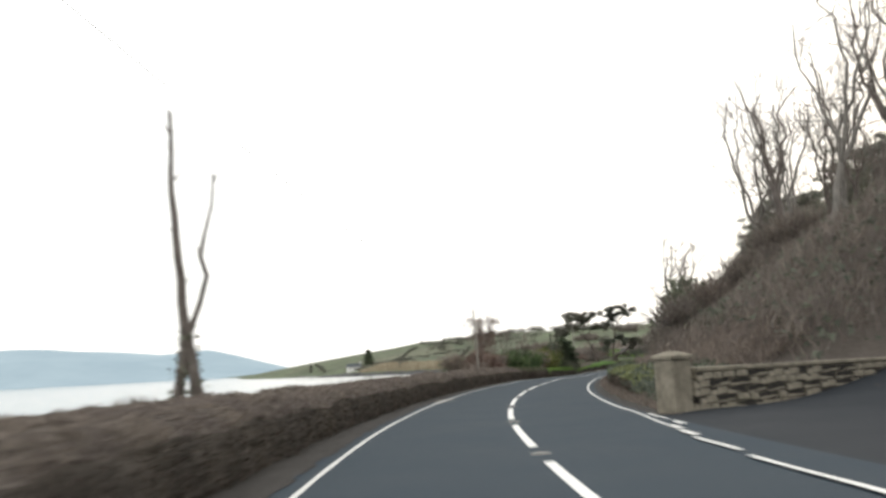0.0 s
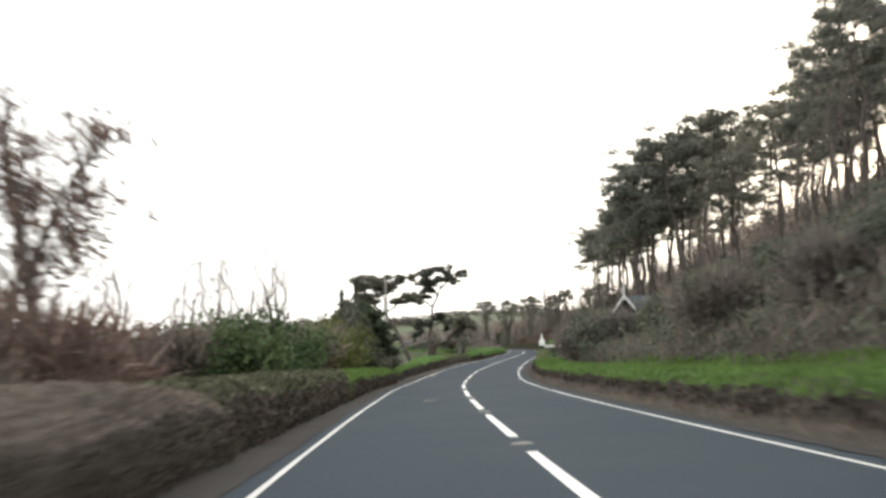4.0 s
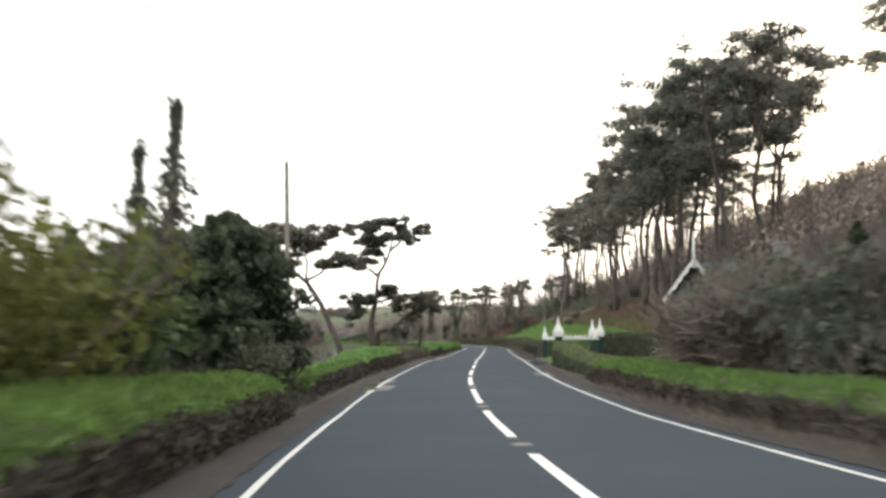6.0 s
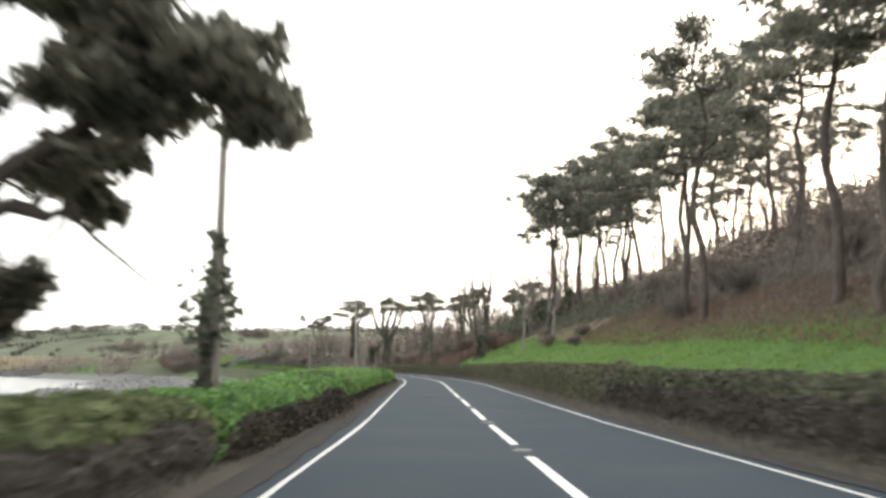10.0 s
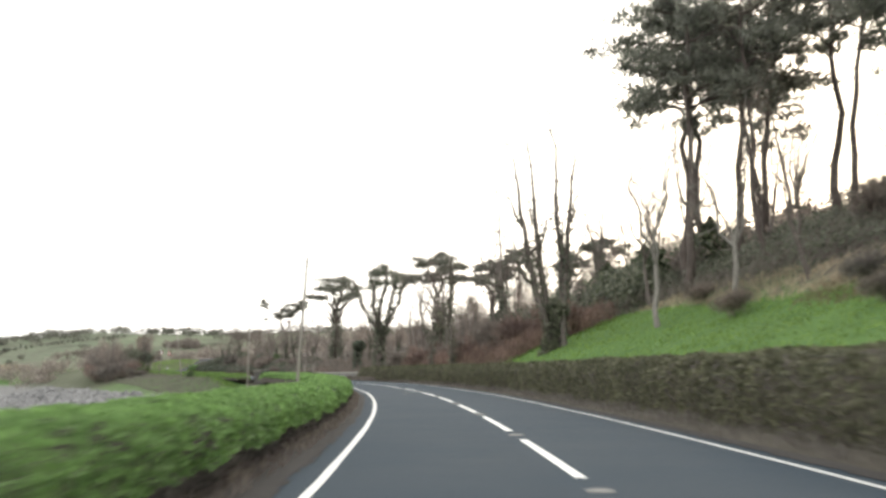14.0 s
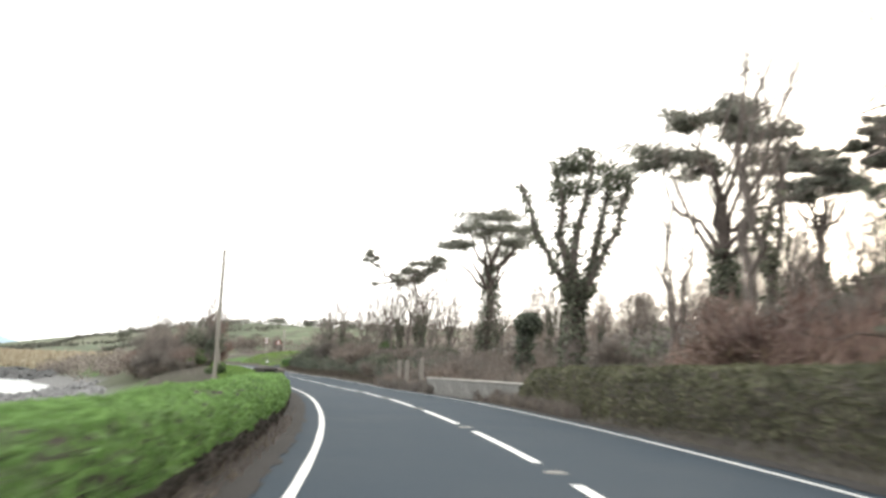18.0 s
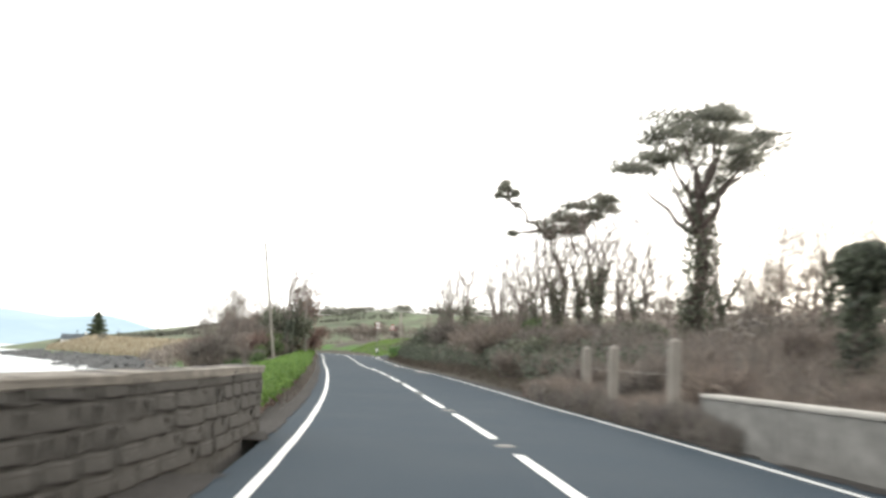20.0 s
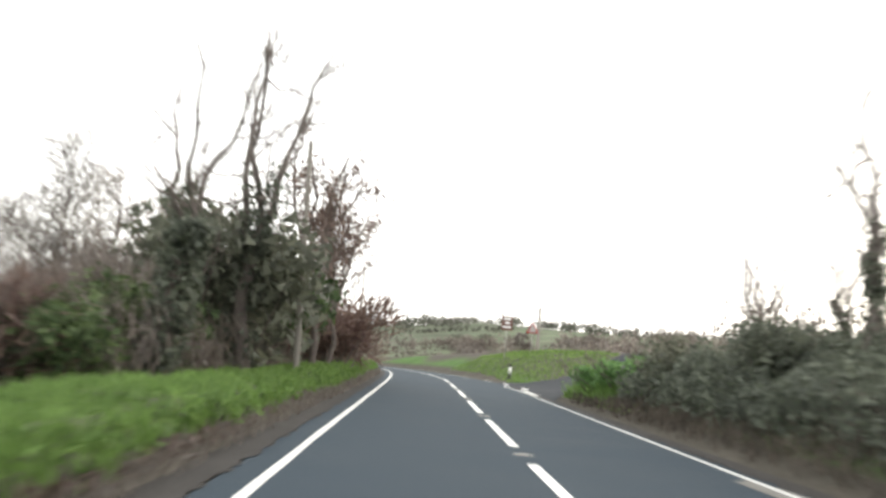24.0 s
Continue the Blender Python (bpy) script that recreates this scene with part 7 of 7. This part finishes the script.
for s, d, h in ((369.9, 3.6, 1.72), (374.4, 3.65, 1.62), (377.4, 3.75, 1.62)):
    timber_post(s, d, h)
fence = thing("fence_wire", "slack pale wire strung between timber posts", "wire")
wire_line = Tubes()
for a, b in (((369.9, 3.72), (374.4, 3.77)), ((374.4, 3.77), (377.4, 3.87)), ((377.4, 3.87), (384, 4.4))):
    u = np.linspace(0, 1, 8)
    s, d = a[0] + (b[0] - a[0]) * u, a[1] + (b[1] - a[1]) * u
    x, y = place(s, d)
    wire_line.add(np.stack([x, y, road_z(s) + 1.12 - 0.12 * u * (1 - u)], -1), np.full(8, 0.008), 4)
part_mesh("strand", wire_line.mesh("strand", POLE_WOOD), fence)
thicket("dead brown stems in front of the posts", (366.5, 383), (3.3, 3.65), 0.85, 5000, BROWN_LEAF, 632, 0.06, 7)
for s, d in scatter(14, (354, 382), (5.2, 9), 1.6, 61):
    plant(f"brown{rng.randint(3)}", s, d, rng.uniform(0, 360), rng.uniform(0.5, 0.75))
for s, d in scatter(12, (366, 396), (4.6, 6.2), 1.6, 62):
    plant(f"brown{rng.randint(3)}", s, d, rng.uniform(0, 360), rng.uniform(0.35, 0.55))

thicket("tangled brown brush over the roadside bank", (369, 442), (5.2, 7.0), 1.5, 20000, BROWN_LEAF, 611, 0.085, 8)
thicket("tall brown brush at the top of the bank", (381, 438), (7, 11), 2.2, 20000, BROWN_LEAF, 617, 0.1, 8)
thicket("dead brown stems along the foot of the bank", (369, 460), (3.85, 5.4), 0.6, 20000, SOIL_STEM, 612, 0.05, 7)
thicket("green bramble leaves on the bank", (384, 456), (4.6, 9), 2.0, 22000, IVY, 613, 0.12, 1.5, 0.1)
thicket("dark green bramble and ivy over the end of the bank", (430, 455), (4.5, 10.5), 1.9, 20000, IVY, 638, 0.13, 1.5, 0.1)
thicket("pale brown brush beside the lane", (458, 468), (6.6, 13), 1.3, 7000, REED, 639, 0.08, 7)
thicket("dead stems beyond the parapet", (350, 400), (6, 26), 2.2, 24000, BROWN_LEAF, 614, 0.11, 8)
thicket("brown stems behind the roadside trees", (112, 134), (-15, -6), 1.8, 16000, BROWN_LEAF, 615, 0.08, 8)
thicket("brown brush round the fence posts", (368.6, 385), (3.45, 5.0), 1.05, 12000, BROWN_LEAF, 619, 0.07, 7)
thicket("grey-brown scrub on the low ground by the shore", (138, 182), (-30, -10), 1.7, 22000, BROWN_LEAF, 622, 0.12)
thicket("dead stems and roots along the crumbling bank", (369, 500), (-4.5, -3.75), 0.32, 14000, BROWN_LEAF, 623, 0.05, 6)
thicket("brown scrub on the slope above the shore", (362, 438), (-12.5, -6.6), 0.4, 10000, BROWN_LEAF, 624, 0.09)
thicket("dead stems along the corner bank", (26, 140), (3.7, 4.7), 0.25, 12000, BROWN_LEAF, 625, 0.05, 6)
thicket("dead leaves and stems along the foot of the bank", (88, 206), (-4.7, -4.0), 0.16, 9000, SOIL_STEM, 635, 0.05, 6)
thicket("low dead stems under the clipped hedge", (205, 357), (-4.35, -3.65), 0.2, 12000, BROWN_LEAF, 620, 0.05, 6)
thicket("low dead stems under the long hedge", (182, 352), (3.75, 4.5), 0.28, 14000, BROWN_LEAF, 621, 0.05, 6)
thicket("brown brush in front of the parapet", (345, 359), (3.75, 4.7), 0.8, 6000, BROWN_LEAF, 618, 0.07, 7)
thicket("brown stems among the shore trees", (440, 474), (-14, -6.2), 2.6, 20000, BROWN_LEAF, 616, 0.1, 8)

# ---- grass on the verges ----


def grass(label, s_range, d_range, count, seed, blade=0.2, mat=None, clear=None):
    q = R(seed)
    s, d = q.uniform(*s_range, count), q.uniform(*d_range, count)
    if clear:
        keep = (s < np.interp(d, clear[0], clear[1]) - 0.3) | (s > np.interp(d, clear[0], clear[2]) + 0.3)
        s, d = s[keep], d[keep]
        count = len(s)
    x, y = place(s, d)
    z = ground_z(x, y)
    h = blade * q.uniform(0.5, 1.3, count)
    a = q.uniform(0, 6.28, count)
    w = 0.035
    lean = q.normal(size=(count, 2)) * 0.4
    tri = np.stack([np.stack([x - np.cos(a) * w, y - np.sin(a) * w, z - 0.02], -1), np.stack([x + np.cos(a) * w, y + np.sin(a) * w, z - 0.02], -1), np.stack([x + lean[:, 0] * h, y + lean[:, 1] * h, z + h], -1)], 1)
    return tagged(part_mesh("grass", leaf_mesh("grass", tri, mat or GRASS_BLADE)), label, "grass", kind="stuff")


grass("rough green grass on the verge", (139, 156), (-12, -5.4), 12000, 71)
grass("lawn in front of the lodge", (146, 168), (5.8, 11), 12000, 72, 0.1)
JUNCTION = ([3.45, 5, 7, 10, 14, 24], [461, 468, 473, 480, 490, 506], [486, 484, 485, 489, 497, 512])
grass("green grass at the junction", (452, 520), (4.2, 14), 20000, 73, clear=JUNCTION)
grass("tall tuft of grass at the corner", (456, 464), (4.3, 6.6), 2600, 79, 0.6)
for s, d, z in ((458.8, 5.1, 1.15), (456.8, 5.6, 1.25), (460.6, 6.3, 1.15)):
    plant("laurel0", s, d, s * 11, z, label="rounded bright green shrub at the corner of the lane")
grass("green grass on the bank behind the hedge", (58, 128), (5.8, 8.0), 18000, 74, 0.16)
grass("green field grass beyond the hedge", (182, 330), (6, 17), 40000, 75, 0.14)
grass("grass sloping to the shore", (369, 440), (-7, -5.5), 9000, 76, 0.2)
grass("grass behind the green hedge", (209, 335), (-9.5, -6), 24000, 77, 0.2)
grass("dry grass under the trees", (182, 330), (17, 24), 14000, 78, 0.3, BROWN_LEAF)
# tussocks and molehills of rough grass in the field
for s, d, z in ((282, 15, 0.45), (287, 17, 0.5), (296, 15, 0.55), (232, 9, 0.3), (305, 17, 0.5), (214, 6.5, 0.35)):
    plant("brown2", s, d, s, z, label="low brown tussock in the field")

# ---- shore ----
q = R(81)
n = 9500
y0 = q.uniform(200, 470, n)
s0 = np.interp(y0, Y_AXIS, S_AXIS)
d0 = -q.uniform(11, 50, n)
x0, y0 = place(s0, d0)
z0 = ground_z(x0, y0)
keep = (z0 < SEA + 1.7) & (z0 > SEA - 0.5)
rock = np.array([(1, 0, 0), (-1, 0, 0), (0, 1, 0), (0, -1, 0), (0, 0, 1), (0, 0, -1)], float)
faces = np.array([(0, 2, 4), (2, 1, 4), (1, 3, 4), (3, 0, 4), (2, 0, 5), (1, 2, 5), (3, 1, 5), (0, 3, 5)])
verts, tri = [], []
for k, (x, y, z) in enumerate(zip(x0[keep], y0[keep], z0[keep])):
    r = q.uniform(0.12, 1.0) ** 1.3
    verts.append(rock * [r * q.uniform(0.7, 1.5), r * q.uniform(0.7, 1.5), r * 0.6] + q.normal(size=(6, 3)) * r * 0.2 + [x, y, z])
    tri.append(faces + 6 * k)
tagged(part_mesh("shore_rocks", mesh_np("shore_rocks", np.concatenate(verts), np.concatenate(tri), SHINGLE, False)), "grey stones and boulders on the shore", "rocks", kind="stuff")


qh = R(82)
n = 2600
yh = qh.uniform(560, 850, n)
xh = np.interp(yh, [520, 620, 700, 760, 800, 900], [34, 4, -40, -72, -88, -108]) + qh.normal(size=n) * 7 - 2
zh = ground_z(xh, yh)
keep = (zh > SEA - 0.9) & (zh < SEA + 1.6)
verts, tri = [], []
for k, (x, y, z) in enumerate(zip(xh[keep], yh[keep], zh[keep])):
    r = qh.uniform(0.4, 1.7)
    verts.append(rock * [r * qh.uniform(0.8, 1.8), r * qh.uniform(0.8, 1.8), r * 0.55] + qh.normal(size=(6, 3)) * r * 0.2 + [x, y, max(z, SEA - 0.2)])
    tri.append(faces + 6 * k)
tagged(part_mesh("headland_rocks", mesh_np("headland_rocks", np.concatenate(verts), np.concatenate(tri), SEA_ROCK, False)), "dark weedy rocks round the low headland", "rocks", kind="stuff")


def leafy_cloud(name, label, category, places, mat, seed, per=60, size=1.2):
    """Many clumps of foliage as one object: places are x, y, radius, height."""
    q = R(seed)
    tris = []
    for x, y, r, h in places:
        p = in_ball(q, per) * [r, r, h * 0.5]
        p = p + [x, y, float(ground_z(x, y)) + h * 0.45]
        tris.append(leaf_array(q, p, size, 1.3))
    return tagged(part_mesh(name, leaf_mesh(name, tris, mat)), label, category, kind="stuff")


q = R(90)
rows = []
for k in range(40):
    x, y, a, long = q.uniform(-160, 620), q.uniform(640, 1000), q.choice([0.2, 1.7]) + q.normal() * 0.2, q.uniform(60, 220)
    for t in np.arange(0, long, 3):
        px, py = x + math.cos(a) * t, y + math.sin(a) * t
        if ground_z(px, py) > 0.5:
            rows.append((px, py, q.uniform(0.9, 1.7), q.uniform(1.2, 2.5) + 3 * (q.rand() < 0.05)))
leafy_cloud("far_hedgerows", "distant hedgerows between fields", "hedgerow", rows, FAR_LEAF, 91, 16, 1.1)
rows = []
for k in range(420):
    x, y = q.uniform(-20, 700), q.uniform(900, 990)
    if ground_z(x, y) > 8 and math.sin(x * 0.03) + math.sin(x * 0.011 + 1) > -0.5:
        rows.append((x, y, q.uniform(4, 7), q.uniform(3.5, 6.5)))
leafy_cloud("far_woods", "distant woods along the ridge", "wood", rows, FAR_LEAF, 92, 64, 1.0)
rows = []
for k in range(240):
    s, d = q.uniform(345, 600), q.uniform(30, 110)
    x, y = place(s, d)
    rows.append((x, y, q.uniform(2.5, 5), q.uniform(3.5, 8)))
leafy_cloud("far_woods", "bare woodland on the lower hillside", "wood", rows, TWIG_HAZE, 93, 150, 0.42)
rows = []
for k in range(330):
    s, d = (q.uniform(40, 345), q.uniform(40, 110)) if k < 170 else (q.uniform(178, 345), q.uniform(27, 60))
    x, y = place(s, d)
    rows.append((x, y, q.uniform(3, 6), q.uniform(2.6, 5) * (1 if s < 296 else 0.6)))
leafy_cloud("far_woods", "brown undergrowth high on the hillside", "wood", rows, TWIG_HAZE, 94, 190, 0.4)
rows = []
for k in range(120):
    s, d = q.uniform(500, 620), q.uniform(-42, -8)
    x, y = place(s, d)
    if ground_z(x, y) > SEA + 1:
        rows.append((x, y, q.uniform(1.5, 3.5), q.uniform(2, 5)))
leafy_cloud("shore_scrub", "brown scrub along the shore ahead", "scrub", rows, TWIG_HAZE, 95, 120, 0.4)
rows = []
for k in range(46):
    s, d = q.uniform(535, 632), q.uniform(-30, 110)
    if abs(d) > 7:
        x, y = place(s, d)
        if ground_z(x, y) > SEA + 1:
            rows.append((x, y, q.uniform(1.5, 5), q.uniform(1.6, 4.2)))
leafy_cloud("field_scrub", "brown bushes scattered over the fields ahead", "scrub", rows, BROWN_LEAF, 98, 160, 0.45)
rows = []
for k in range(80):
    s, d = q.uniform(335, 435), q.uniform(17, 44)
    x, y = place(s, d)
    rows.append((x, y, q.uniform(2, 3.4), q.uniform(2.2, 3.6)))
leafy_cloud("far_woods", "grey-brown bare undergrowth beneath the woodland trees", "wood", rows, TWIG_HAZE, 105, 260, 0.3)
rows = []
for k in range(80):
    s, d = q.uniform(318, 372), q.uniform(17, 50)
    x, y = place(s, d)
    rows.append((x, y, q.uniform(2, 3.4), q.uniform(2.6, 4.0)))
leafy_cloud("far_woods", "dark evergreen wood on the slope above the bend", "wood", rows, IVY, 106, 280, 0.3)
rows = []
for k in range(90):
    x, y = q.uniform(-70, 330), q.uniform(575, 880)
    if ground_z(x, y) > SEA + 1.2:
        rows.append((x, y, q.uniform(1.6, 5), q.uniform(1.4, 3.6)))
leafy_cloud("field_scrub", "gorse and thorn bushes scattered over the rough far fields", "scrub", rows, FAR_LEAF, 107, 90, 0.6)
for x, y, wide, tall in ((106, 786, 8, 6), (150, 850, 10, 9), (64, 752, 15, 6)):
    rows = [(x + q.normal() * wide * 0.55, y + q.normal() * 5, q.uniform(2.2, 3.6), tall * q.uniform(0.55, 1)) for k in range(24)]
    leafy_cloud("field_scrub", "clump of grey-brown bare thorn trees between the far fields", "scrub", rows, BROWN_LEAF, 108 + int(x), 150, 0.6)
# headland: reeds, cottage, fir
q2 = R(96)
n = 12000
yr = q2.uniform(600, 780, n)
xr = np.interp(yr, [520, 620, 700, 760, 800], [34, 4, -40, -72, -88]) + q2.uniform(5, 30, n)
zr = ground_z(xr, yr)
keep = zr > SEA + 0.6
tri = leaf_array(q2, np.stack([xr, yr, zr + q2.uniform(0, 2.0, n)], -1)[keep], 0.5, 3.0, 0.8)
tagged(part_mesh("reeds", leaf_mesh("reeds", tri, REED)), "pale dry reeds along the bay", "reeds", kind="stuff")


def stand_xy(ob, x, y, size=1.0, turn=0.0):
    ob.matrix_basis = pose(x, y, float(ground_z(x, y)), 0, 0, turn) @ Matrix.Scale(size, 4)


stand_xy(make_conifer(R(97), 13.5, 7.0, "solitary dark fir beside a white cottage", "fir_tree", n=3600, taper=1.2, size=0.75), -71, 839)


def cottage():
    root = thing("cottage", "white cottage with a grey roof on the headland", "house")
    bm = bmesh.new()
    box(bm, -6, -3, -1.5, 6, 3, 3.2, 0.05)
    part("wall", bm, WHITE_PAINT, root)
    bm = bmesh.new()
    v = [bm.verts.new(p) for p in ((-6.3, -3.4, 3.1), (6.3, -3.4, 3.1), (6.3, 0, 6), (-6.3, 0, 6), (6.3, 3.4, 3.1), (-6.3, 3.4, 3.1))]
    bm.faces.new((v[0], v[1], v[2], v[3]))
    bm.faces.new((v[3], v[2], v[4], v[5]))
    bm.faces.new((v[1], v[4], v[2]))
    bm.faces.new((v[0], v[3], v[5]))
    bm.faces.new((v[0], v[5], v[4], v[1]))
    bmesh.ops.recalc_face_normals(bm, faces=bm.faces)
    roof = part("roof", bm, SLATE, root)
    bm = bmesh.new()
    box(bm, 4.8, -0.5, 5, 5.8, 0.5, 7.2, 0.05)
    part("chimney", bm, WHITE_PAINT, roof)
    for x in (-3.5, 0, 3.5):
        bm = bmesh.new()
        box(bm, x - 0.5, -3.04, 1, x + 0.5, -2.98, 2.3, 0.02)
        part("window", bm, GLASS, root)
    stand_xy(root, -84, 846, 1.0, 10)


cottage()
